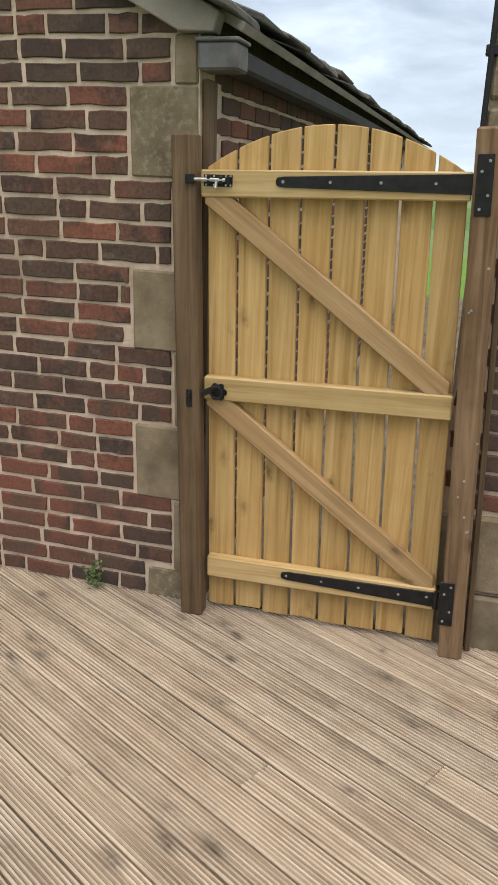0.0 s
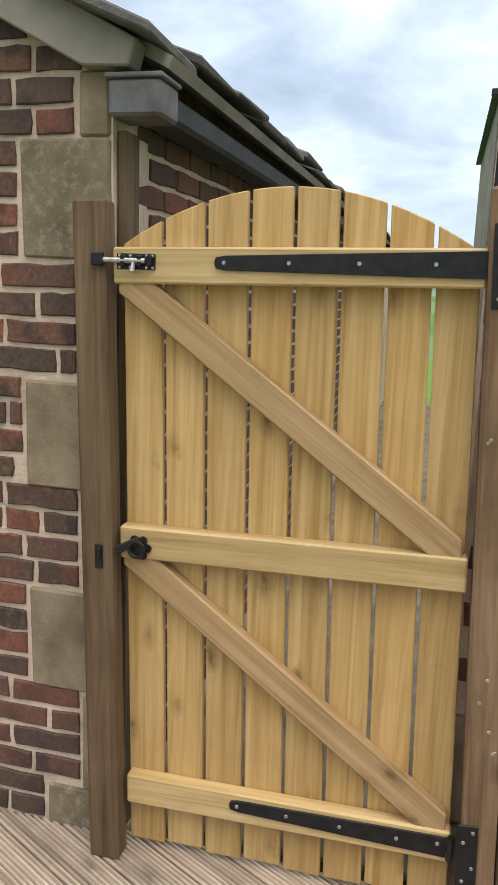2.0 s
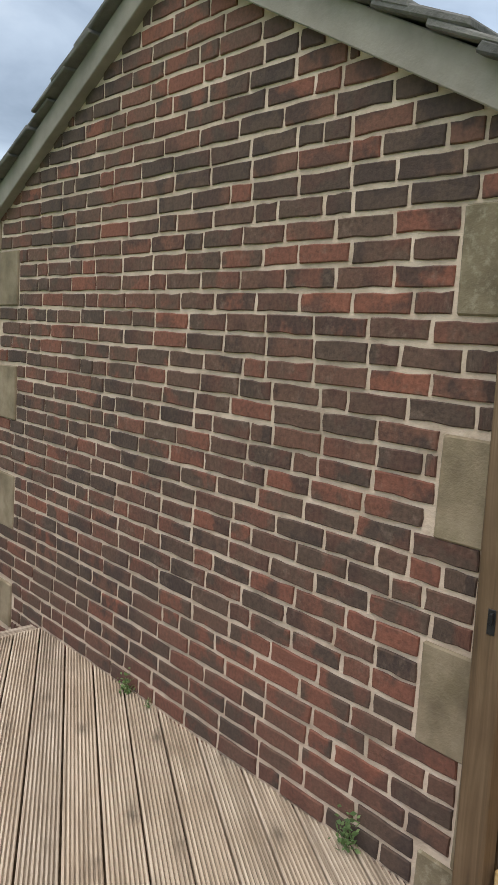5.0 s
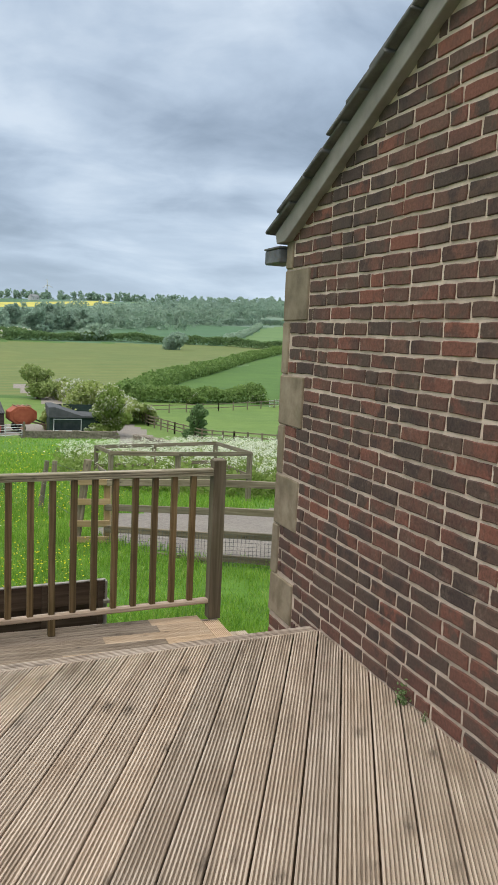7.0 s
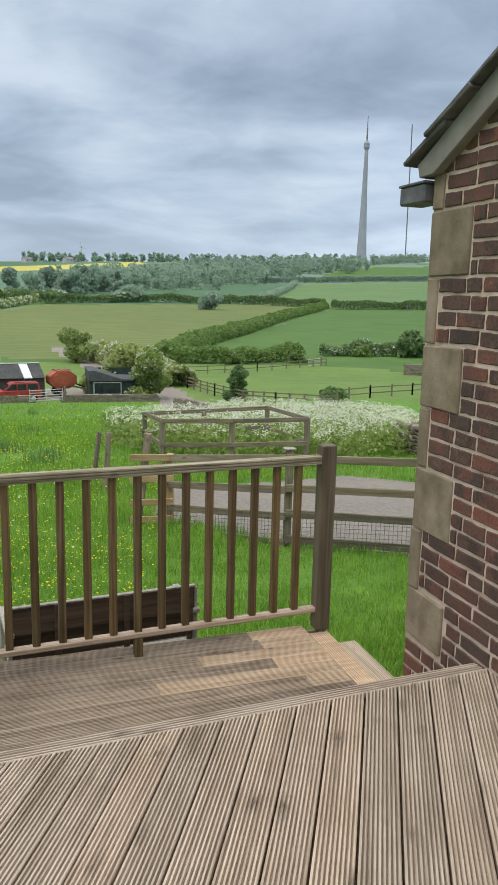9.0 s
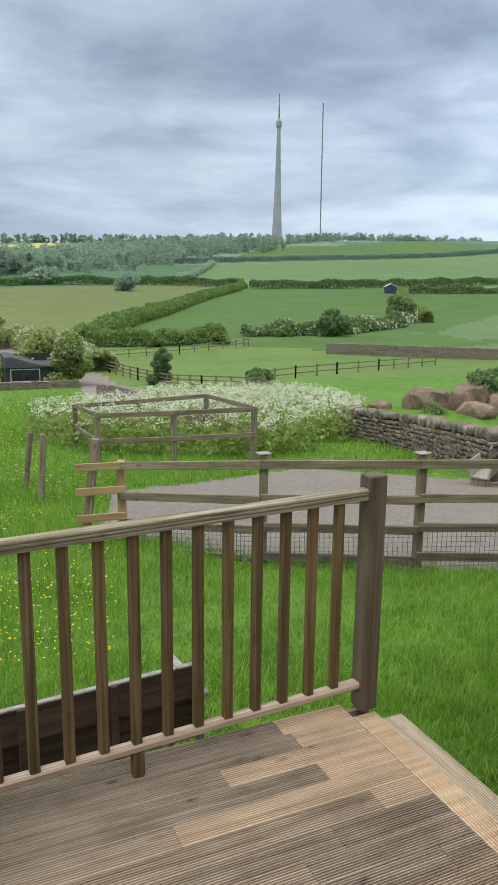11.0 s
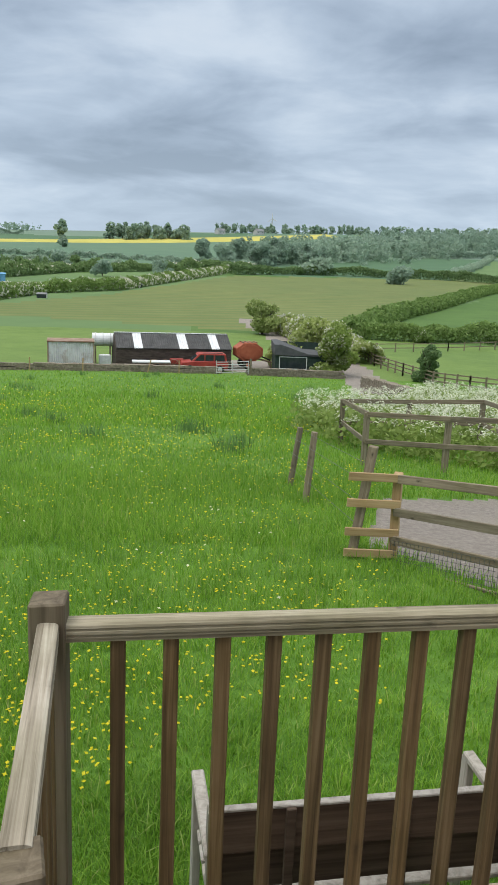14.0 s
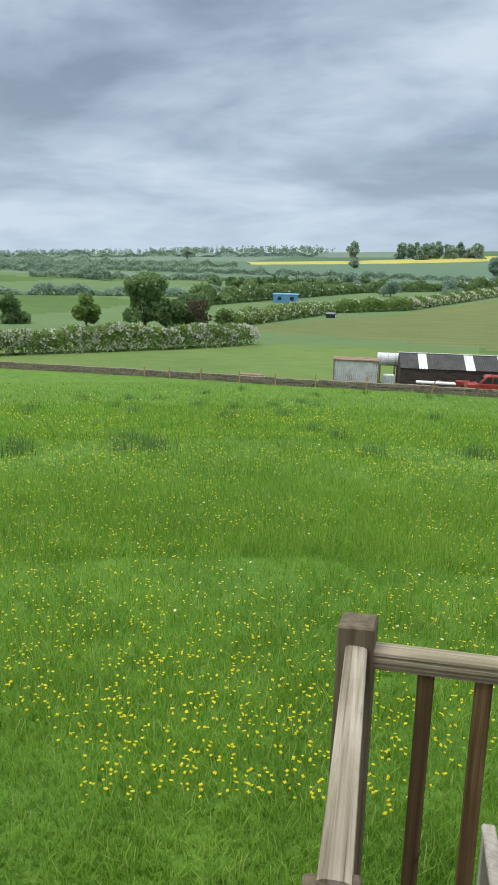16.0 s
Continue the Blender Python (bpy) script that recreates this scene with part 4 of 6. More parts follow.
ZONES = [
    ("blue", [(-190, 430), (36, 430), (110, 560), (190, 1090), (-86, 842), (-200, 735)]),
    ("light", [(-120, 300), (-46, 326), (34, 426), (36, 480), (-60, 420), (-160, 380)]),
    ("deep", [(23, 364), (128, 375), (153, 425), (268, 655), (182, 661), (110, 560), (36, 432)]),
    ("light", [(133, 388), (262, 652), (650, 720), (420, 330), (255, 333), (154, 342)]),
    ("green", [(265, 690), (700, 760), (760, 980), (470, 980)]),
    ("crop", [(-47, 141), (-15, 133.5), (8, 126), (20, 124), (33, 149), (161, 363), (121, 386), (22, 350), (-21, 205)]),
    ("light", [(-75, 210), (-37, 208), (-21, 206), (20, 345), (-46, 322), (-90, 290)]),
    ("green", [(27, 121), (45, 162), (154, 340), (256, 329), (230, 230), (95, 126), (57, 127)]),
    ("green", [(57, 126), (95, 125), (90, 104), (68, 91), (53, 108)]),
    ("light", [(150, 190), (260, 330), (420, 330), (300, 190)]),
    ("paddock", [(21, 98), (25, 114), (48, 114), (54, 101), (67, 89), (62, 70), (38, 68), (22.5, 72)]),
]


def inside(poly, x, y):
    hit, j = False, len(poly) - 1
    for i in range(len(poly)):
        (xi, yi), (xj, yj) = poly[i], poly[j]
        if (yi > y) != (yj > y) and x < (xj - xi) * (y - yi) / (yj - yi) + xi:
            hit = not hit
        j = i
    return hit


LANE = [(10.6, 45), (11.5, 52), (15.0, 70), (15.8, 80), (13.5, 110), (12.2, 127), (10.5, 145)]


def near_line(line, x, y):
    best = 1e9
    for (ax, ay), (bx, by) in zip(line, line[1:]):
        ex, ey = bx - ax, by - ay
        u = min(1.0, max(0.0, ((x - ax) * ex + (y - ay) * ey) / (ex * ex + ey * ey)))
        best = min(best, math.hypot(x - ax - u * ex, y - ay - u * ey))
    return best


def field_at(x, y):
    r = math.hypot(x + 2, y - 2)
    if r < 40 and inside(ROAD, x, y):
        return "tarmac"
    if 10 < y < 150 and 0 < x < 30 and near_line(LANE, x, y) < 1.9:
        return "tarmac"
    if 73.5 < y < 84 and 2.5 < x < 13.5:
        return "tarmac"
    if r > 60:
        for nm, poly in ZONES:
            if inside(poly, x, y):
                return nm
    if r < 120:
        return "paddock" if y > 71 else "meadow"
    if r < 420:
        return "green" if (int(x // 90) + int(y // 110)) % 2 else "light"
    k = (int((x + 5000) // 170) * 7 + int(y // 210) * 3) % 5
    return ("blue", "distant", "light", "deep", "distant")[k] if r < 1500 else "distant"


azs = list(np.arange(-48, 58, 0.5)) + list(np.arange(58, 312, 6.0))
rs = [0.0] + list(np.geomspace(0.4, 30, 200)) + list(np.geomspace(31, 4800, 150))
verts, faces, mats = [], [], []
for r in rs[1:]:
    for az in azs:
        a = radians(az)
        x, y = -2 + r * math.sin(a), 2 + r * math.cos(a)
        z = land(x, y)
        if r > 3.0:
            z += 0.05 * noise.noise((x * 0.35, y * 0.35, 0)) * min(1, r / 15)
        verts.append((x, y, z))
na = len(azs)
for i in range(len(rs) - 2):
    for j in range(na):
        k = (j + 1) % na
        q = (i * na + j, i * na + k, (i + 1) * na + k, (i + 1) * na + j)
        cx = sum(verts[v][0] for v in q) / 4
        cy = sum(verts[v][1] for v in q) / 4
        faces.append(q)
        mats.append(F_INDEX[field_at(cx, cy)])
faces.append(tuple(range(na)))
mats.append(0)
me = bpy.data.meshes.new("ground")
me.from_pydata(verts, [], [f[::-1] for f in faces])
for _, m in FIELD:
    me.materials.append(m)
me.polygons.foreach_set("material_index", mats)
me.polygons.foreach_set("use_smooth", [True] * len(mats))
tagged(new("ground", me), "rolling green meadows and crop fields with a tarmac lane", "ground", kind="structure")

# the flowering crop stands above the ground as a strip of its own
NEAR_EDGE, FAR_EDGE = [(-205, 735), (-86, 845), (60, 975), (230, 1120)], [(-225, 790), (-100, 930), (50, 1070), (225, 1230)]
bm = bmesh.new()
rows = []
for i in range(61):
    u = i / 60 * 3
    k = min(2, int(u))
    f = u - k
    row = []
    for g in range(5):
        a = [NEAR_EDGE[k][j] * (1 - f) + NEAR_EDGE[k + 1][j] * f for j in (0, 1)]
        b = [FAR_EDGE[k][j] * (1 - f) + FAR_EDGE[k + 1][j] * f for j in (0, 1)]
        x, y = (a[j] * (1 - g / 4) + b[j] * g / 4 for j in (0, 1))
        row.append(bm.verts.new((x, y, land(x, y) + (1.3 if g else -0.2))))
    rows.append(row)
for a, b in zip(rows, rows[1:]):
    for g in range(4):
        bm.faces.new((a[g], b[g], b[g + 1], a[g + 1]))
tagged(part("rape_field", bm, FIELD[F_INDEX["rape"]][1]), "bright yellow flowering rape field on the hill", "crop", kind="structure")

# ---------------------------------------------------------------- foliage
def leaf_mat(name, stops, rough=0.65):
    m, n, l, b = shader(name, rough)
    geo = n.new("ShaderNodeNewGeometry").outputs["Random Per Island"]
    col = ramp(n, l, geo, stops)
    info = n.new("ShaderNodeObjectInfo").outputs["Random"]
    co = n.new("ShaderNodeTexCoord").outputs["Object"]
    for sc, amt in ((0.35, 0.55), (1.6, 0.5)):
        col = mixed(n, l, "MULTIPLY", amt * 0.75 if name.startswith("grass") else amt * 0.4, col, ramp(n, l, noise_tex(n, l, co, sc, 4, 0.6), [(0.33, (0.58, 0.64, 0.5)), (0.66, (1.2, 1.12, 1.0))]))
    col = mixed(n, l, "MULTIPLY", 0.4, col, ramp(n, l, info, [(0, (0.75, 0.8, 0.8)), (1, (1.2, 1.12, 1.0))]))
    l.new(col, b.inputs["Base Color"])
    # thin leaves let part of the light through
    tr, mx = n.new("ShaderNodeBsdfTranslucent"), n.new("ShaderNodeMixShader")
    mx.inputs[0].default_value = 0.5
    l.new(col, tr.inputs[0])
    l.new(b.outputs[0], mx.inputs[1])
    l.new(tr.outputs[0], mx.inputs[2])
    l.new(mx.outputs[0], n["Material Output"].inputs[0])
    return m


LEAF = {
    "green": leaf_mat("hedge_leaves", [(0.0, (0.15, 0.24, 0.07)), (0.6, (0.22, 0.335, 0.10)), (1.0, (0.29, 0.41, 0.14))]),
    "bright": leaf_mat("fresh_leaves", [(0.0, (0.17, 0.25, 0.06)), (0.6, (0.26, 0.36, 0.10)), (1.0, (0.34, 0.43, 0.15))]),
    "pale": leaf_mat("pale_young_leaves", [(0.0, (0.24, 0.31, 0.10)), (0.6, (0.36, 0.44, 0.16)), (1.0, (0.46, 0.52, 0.24))]),
    "dark": leaf_mat("dark_leaves", [(0.0, (0.14, 0.23, 0.10)), (0.6, (0.195, 0.30, 0.125)), (1.0, (0.25, 0.36, 0.16))]),
    # distance haze put into the leaf colour: paler and bluer than near leaves
    "far": leaf_mat("hazy_far_leaves", [(0.0, (0.30, 0.41, 0.34)), (0.6, (0.34, 0.455, 0.37)), (1.0, (0.38, 0.49, 0.39))]),
    "blossom": leaf_mat("hawthorn_blossom", [(0.0, (0.55, 0.56, 0.48)), (1.0, (0.78, 0.78, 0.70))]),
    "grass": leaf_mat("grass_blades", [(0.0, (0.12, 0.27, 0.025)), (0.5, (0.20, 0.39, 0.04)), (0.93, (0.29, 0.47, 0.075)), (1.0, (0.42, 0.48, 0.18))]),
    "rush": leaf_mat("rush_stems", [(0.0, (0.08, 0.17, 0.05)), (1.0, (0.15, 0.27, 0.09))]),
    "bud": leaf_mat("bare_twigs", [(0.0, (0.10, 0.085, 0.06)), (1.0, (0.17, 0.15, 0.10))]),
    "yellow": leaf_mat("buttercup_petals", [(0.0, (0.82, 0.70, 0.015)), (1.0, (0.9, 0.8, 0.04))], 0.4),
    "umbel": leaf_mat("cow_parsley_flowers", [(0.0, (0.66, 0.70, 0.52)), (0.5, (0.80, 0.82, 0.70)), (1.0, (0.88, 0.88, 0.82))]),
}
M["bark"] = rough_stuff("grey_bark", [(0.3, (0.05, 0.04, 0.03)), (0.7, (0.12, 0.10, 0.075))], 4, 0.9, 5, 20, 0.6, 0.02)


def quads_mesh(name, centres, sizes, rng, mat, flat=0.0, up=None):
    """Leaf-shaped four-cornered faces, each turned at random."""
    n = len(centres)
    c = np.asarray(centres, float)
    a = rng.normal(size=(n, 3))
    a /= np.linalg.norm(a, axis=1)[:, None]
    b = rng.normal(size=(n, 3))
    if flat:
        nz = np.tile([0, 0, 1.0], (n, 1)) + rng.normal(size=(n, 3)) * (1 - flat)
        nz /= np.linalg.norm(nz, axis=1)[:, None]
        a = np.cross(nz, a)
        a /= np.linalg.norm(a, axis=1)[:, None]
        b = np.cross(nz, a)
    else:
        b = np.cross(a, b)
    b /= np.linalg.norm(b, axis=1)[:, None]
    s = np.asarray(sizes, float)[:, None] * np.ones((n, 1))
    v = np.stack([c - a * s, c - b * s * 0.62 + a * s * 0.1, c + a * s, c + b * s * 0.62 + a * s * 0.1], 1).reshape(-1, 3)
    me = bpy.data.meshes.new(name)
    me.vertices.add(4 * n)
    me.vertices.foreach_set("co", v.ravel())
    me.loops.add(4 * n)
    me.loops.foreach_set("vertex_index", np.arange(4 * n))
    me.polygons.add(n)
    me.polygons.foreach_set("loop_start", np.arange(0, 4 * n, 4))
    me.polygons.foreach_set("loop_total", np.full(n, 4))
    me.update(calc_edges=True)
    me.materials.append(mat)
    return me


def crown_points(n, rng, lobes, shape=0.55):
    """Points near the skins of several overlapping lobes: (centre, radii)."""
    pts = []
    w = np.array([r[0] * r[2] for _, r in lobes])
    for i in rng.choice(len(lobes), n, p=w / w.sum()):
        c, r = lobes[i]
        d = rng.normal(size=3)
        d /= np.linalg.norm(d)
        k = shape + (1 - shape) * rng.random() ** 0.5 + rng.normal() * 0.05
        pts.append([c[j] + d[j] * r[j] * k for j in range(3)])
    return np.array(pts)


def tree_lobes(h, w, rng, n=9, low=0.22):
    lobes = []
    for _ in range(n):
        u = rng.random()
        zc = h * (low + 0.12 + (0.86 - low - 0.12) * u)
        spread = w * 0.5 * (1 - abs(u - 0.35) ** 1.5) * 0.85
        a = rng.random() * 2 * math.pi
        q = spread * math.sqrt(rng.random())
        r = w * rng.uniform(0.13, 0.27)
        lobes.append(((q * math.cos(a), q * math.sin(a), zc), (r, r, r * 0.8)))
    lobes.append(((0, 0, h * 0.5), (w * 0.24, w * 0.24, h * 0.36)))
    return lobes


def broad_tree(name, label, x, y, h, w, leaves, size, mat, seed, category="tree", group="", low=0.22):
    rng = np.random.default_rng(seed)
    z = land(x, y)
    t = thing(name, label, category, pose(x, y, z, 0, 0, seed * 40 % 360), group)
    trunk = [tube((0, 0, -0.2), (0.02 * w, 0, h * 0.5), 0.035 * h, 0.018 * h, 8)]
    for k in range(5):
        a = k * 1.26 + seed
        trunk.append(tube((0, 0, h * (0.2 + 0.05 * k)), (w * 0.3 * math.cos(a), w * 0.3 * math.sin(a), h * (0.5 + 0.07 * k)), 0.014 * h, 0.005 * h, 6))
    part("trunk", joined(*trunk), "bark", t)
    pts = crown_points(leaves, rng, tree_lobes(h, w, rng, 9, low))
    crown = new("crown", quads_mesh("crown", pts, rng.uniform(0.6, 1.3, leaves) * size, rng, LEAF[mat]))
    crown.parent = t
    return t, crown, pts, rng


def blossom_on(t, pts, rng, share_of, size, mat="blossom"):
    sel = pts[rng.random(len(pts)) < share_of]
    # blossom sits in drifts on part of the crown
    keep = np.array([noise.noise((p[0] * 0.9, p[1] * 0.9, p[2] * 0.9)) > 0.0 for p in sel])
    sel = sel[keep] * np.array([1.03, 1.03, 1.02])
    ob = new("blossom", quads_mesh("blossom", sel, rng.uniform(0.6, 1.2, len(sel)) * size, rng, LEAF[mat]))
    ob.parent = t


def hedge(name, label, line, h, w, per_m, size, mat, seed, blossom=0.0, group="field hedges", gappy=0.35, category="hedge"):
    per_m, size = per_m * 1.9, size * 0.68
    rng = np.random.default_rng(seed)
    ob_pts, x0, y0 = [], line[0][0], line[0][1]
    run = 0.0
    for (ax, ay), (bx, by) in zip(line, line[1:]):
        ln = math.hypot(bx - ax, by - ay)
        nx, ny = -(by - ay) / ln, (bx - ax) / ln
        for _ in range(int(ln * per_m)):
            u = rng.random()
            s = run + u * ln
            hh = h * (1 - gappy * 0.5 + gappy * noise.noise((s / (h * 1.6), seed * 3.1, 0)) + 0.25 * gappy * noise.noise((s / (h * 0.5), seed, 5)))
            a = rng.random() * math.pi
            rad = 0.75 + 0.25 * rng.random() + rng.normal() * 0.04
            off, zz = math.cos(a) * w * 0.5 * rad, math.sin(a) ** 0.6 * hh * rad
            x, y = ax + (bx - ax) * u + nx * off, ay + (by - ay) * u + ny * off
            ob_pts.append((x - x0, y - y0, land(x, y) + zz - land(x0, y0)))
        run += ln
    t = thing(name, label, category, pose(x0, y0, land(x0, y0)), group)
    pts = np.array(ob_pts)
    fol = new("foliage", quads_mesh("foliage", pts, rng.uniform(0.6, 1.3, len(pts)) * size, rng, LEAF[mat]))
    fol.parent = t
    if blossom:
        blossom_on(t, pts, rng, blossom, size * 1.15)
    return t


hedge("field_hedge", "long green hedge climbing between two fields", [(24, 119), (44, 163), (100, 262), (153, 346)], 3.6, 4.5, 70, 0.55, "green", 1)
hedge("field_hedge", "green hedge along the foot of a pasture", [(20, 121), (34, 118), (48, 121)], 3.0, 4.0, 150, 0.36, "green", 2)
hedge("field_hedge", "trimmed dark hedge across the hillside", [(153, 338), (195, 331), (262, 332), (420, 335)], 4.6, 4.5, 55, 0.7, "dark", 3, gappy=0.25)
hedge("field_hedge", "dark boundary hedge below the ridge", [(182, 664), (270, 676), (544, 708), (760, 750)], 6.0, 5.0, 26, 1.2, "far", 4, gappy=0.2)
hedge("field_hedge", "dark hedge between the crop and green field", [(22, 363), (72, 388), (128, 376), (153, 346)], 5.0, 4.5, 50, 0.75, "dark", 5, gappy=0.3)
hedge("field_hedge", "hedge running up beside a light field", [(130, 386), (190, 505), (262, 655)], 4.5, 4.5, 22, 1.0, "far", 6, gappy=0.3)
hedge("field_hedge", "loose flowering hedge at the edge of the crop", [(-47, 146), (-37, 204), (-20, 226), (22, 386)], 3.6, 5.0, 75, 0.55, "green", 7, 0.4)
hedge("field_hedge", "hedge of mixed bushes across the valley", [(-75, 208), (-45, 325), (36, 428)], 5.5, 6, 48, 0.8, "dark", 8, 0.05, gappy=0.6)
hedge("field_hedge", "hawthorn hedge in white blossom by the stone wall", [(-58, 80), (-47, 96), (-34, 116)], 3.7, 3.6, 210, 0.30, "green", 9, 0.85, gappy=0.35)
hedge("field_hedge", "hedge of low bushes with some blossom", [(56, 130), (75, 128), (97, 141), (122, 168)], 3.2, 4, 110, 0.42, "dark", 10, 0.18, gappy=0.6)
hedge("field_hedge", "yellow-green hedge running up the hill", [(112, 150), (150, 215), (203, 288)], 3.4, 3.2, 90, 0.45, "bright", 11, gappy=0.25)
hedge("field_hedge", "dark hedge of field bushes", [(205, 285), (240, 270), (300, 262)], 5, 5, 60, 0.7, "dark", 12, gappy=0.6)
hedge("lane_hedge", "rough blossoming hedge beside the lane", [(18.5, 84), (17.5, 98), (16, 118), (13.5, 132)], 3.4, 4.2, 210, 0.36, "pale", 13, 0.6, gappy=0.5)
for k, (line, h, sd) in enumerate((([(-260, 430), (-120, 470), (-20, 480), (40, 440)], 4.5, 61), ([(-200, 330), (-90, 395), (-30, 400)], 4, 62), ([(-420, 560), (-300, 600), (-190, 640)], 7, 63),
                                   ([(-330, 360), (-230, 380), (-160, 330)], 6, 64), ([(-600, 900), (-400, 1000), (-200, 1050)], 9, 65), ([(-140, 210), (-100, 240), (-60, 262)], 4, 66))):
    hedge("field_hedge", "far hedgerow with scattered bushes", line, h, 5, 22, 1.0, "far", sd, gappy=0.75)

# woodland bands and skyline trees
def wood_band(name, label, line, h, depth, count, size, mat, seed):
    count, size = int(count * 1.7), size * 0.75
    rng = np.random.default_rng(seed)
    x0, y0 = line[0]
    lens = [math.hypot(b[0] - a[0], b[1] - a[1]) for a, b in zip(line, line[1:])]
    pts = []
    tot = sum(lens)
    n_tree = int(tot / (h * 0.55)) * max(1, int(depth / (h * 1.1)))
    for _ in range(n_tree):
        s, k = rng.random() * tot, 0
        while s > lens[k] and k < len(lens) - 1:
            s -= lens[k]
            k += 1
        (ax, ay), (bx, by) = line[k], line[k + 1]
        u = s / lens[k]
        x, y = ax + (bx - ax) * u + rng.uniform(-0.3, 0.3) * depth, ay + (by - ay) * u + rng.random() * depth
        hh, ww = h * rng.uniform(0.6, 1.15), h * rng.uniform(0.55, 0.95)
        p = crown_points(max(20, count // n_tree), rng, tree_lobes(hh, ww, rng, 6, -0.15), 0.75)
        p += np.array([x - x0, y - y0, land(x, y) - land(x0, y0)])
        pts.append(p)
    pts = np.concatenate(pts)
    t = thing(name, label, "woodland", pose(x0, y0, land(x0, y0)), kind="stuff")
    fol = new("foliage", quads_mesh("foliage", pts, rng.uniform(0.6, 1.3, len(pts)) * size, rng, LEAF[mat]))
    fol.parent = t


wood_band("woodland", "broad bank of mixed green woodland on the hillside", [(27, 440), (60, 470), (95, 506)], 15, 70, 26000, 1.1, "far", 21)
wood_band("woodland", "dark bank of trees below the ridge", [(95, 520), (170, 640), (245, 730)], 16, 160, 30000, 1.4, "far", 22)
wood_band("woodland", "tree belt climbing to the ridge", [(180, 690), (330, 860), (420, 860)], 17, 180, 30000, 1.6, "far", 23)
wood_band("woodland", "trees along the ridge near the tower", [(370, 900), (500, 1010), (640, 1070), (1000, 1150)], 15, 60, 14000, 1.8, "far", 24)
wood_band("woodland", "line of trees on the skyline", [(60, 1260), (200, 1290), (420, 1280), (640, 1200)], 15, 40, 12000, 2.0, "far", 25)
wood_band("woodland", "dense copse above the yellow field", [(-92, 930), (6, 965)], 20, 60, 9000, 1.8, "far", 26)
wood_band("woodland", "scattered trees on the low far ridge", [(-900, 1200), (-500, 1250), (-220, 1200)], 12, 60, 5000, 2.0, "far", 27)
wood_band("woodland", "valley trees among small fields", [(-95, 290), (-80, 330), (-40, 350)], 5.5, 14, 5000, 0.8, "dark", 28)
wood_band("woodland", "hazy trees across the valley", [(-520, 560), (-330, 520), (-200, 560)], 7, 25, 4000, 1.3, "far", 29)

broad_tree("oak_tree", "large dark rounded tree beyond the hedge", -57, 131, 9.5, 10.5, 5200, 0.40, "dark", 41, low=-0.02)
broad_tree("field_tree", "rounded dark tree at the field edge", -50, 133, 7.5, 8.0, 3600, 0.38, "dark", 42, low=-0.02)
broad_tree("field_tree", "small round tree in a pasture", -68, 130, 5.6, 5.6, 2200, 0.34, "green", 43, low=0.05)
broad_tree("field_tree", "dark tree at the pasture edge", -82, 128, 6.0, 7.0, 2400, 0.36, "dark", 44, low=-0.12)
broad_tree("bare_tree", "thin half-bare tree beside the large dark tree", -45.5, 128, 7.0, 4.4, 900, 0.22, "bud", 45)
broad_tree("skyline_tree", "tall tree standing above the yellow field", -128, 875, 24, 16, 900, 1.8, "far", 46, low=-0.05)
broad_tree("skyline_tree", "lone round tree on the far skyline", -330, 900, 14, 15, 600, 1.6, "far", 47, low=-0.05)
broad_tree("skyline_tree", "lone field tree in front of the yellow strip", -100, 690, 9, 8, 500, 1.2, "far", 48, low=-0.05)
t, c, p, g = broad_tree("conifer", "narrow dark conifer on the ridge", 318, 862, 20, 9, 700, 1.2, "far", 49, low=0.02)
broad_tree("lane_tree", "grey-green leafy tree beside the lane", 11.0, 121, 5.8, 6.0, 2600, 0.26, "pale", 50, low=-0.12)
broad_tree("conifer_shrub", "upright dark evergreen shrub by the paddock rail", 20.6, 70.5, 3.9, 2.5, 2600, 0.15, "dark", 51, "shrub", low=-0.12)
broad_tree("round_shrub", "low rounded green shrub by the paddock", 28.6, 66.0, 2.1, 3.2, 2000, 0.15, "dark", 52, "shrub", low=-0.12)
t, c, p, g = broad_tree("hawthorn_bush", "big hawthorn bush in white blossom beside the green shed", 12.9, 73.3, 4.6, 5.0, 4200, 0.20, "bright", 53, "bush", low=-0.12)
blossom_on(t, p, g, 0.9, 0.13)
t, c, p, g = broad_tree("elder_bush", "pale yellow-green bush behind the green shed", 11.0, 80.5, 4.6, 7.5, 4200, 0.26, "pale", 54, "bush", low=-0.12)
blossom_on(t, p, g, 0.35, 0.14)
broad_tree("field_bush", "large green bush at the foot of the pasture", 71.5, 126, 5.6, 7.0, 3000, 0.36, "dark", 55, "bush", low=-0.12)
broad_tree("field_bush", "tall bush beside the pale hedge", 106, 152, 6.5, 7.5, 2400, 0.42, "dark", 56, "bush", low=-0.12)
for k, (x, y, h, w) in enumerate(((63, 127, 2.4, 4.5), (35, 116, 1.8, 3.0), (46, 117, 1.9, 3.2), (85, 134, 2.8, 5), (91, 330, 6, 14), (66, 384, 7, 16), (-9, 335, 6, 9), (-52, 340, 9, 12), (-30, 300, 6, 8))):
    t, c, p, g = broad_tree("field_bush", "rounded hedgerow bush with some blossom", x, y, h, w, 900, 0.06 * w + 0.05, "green" if k < 4 else "far", 70 + k, "bush", "field bushes", -0.12)
    if k < 4:
        blossom_on(t, p, g, 0.4, 0.16)
broad_tree("rock_shrub", "dark green shrub among the boulders", 19.4, 25.2, 2.4, 2.6, 2200, 0.10, "dark", 58, "shrub", low=-0.12)
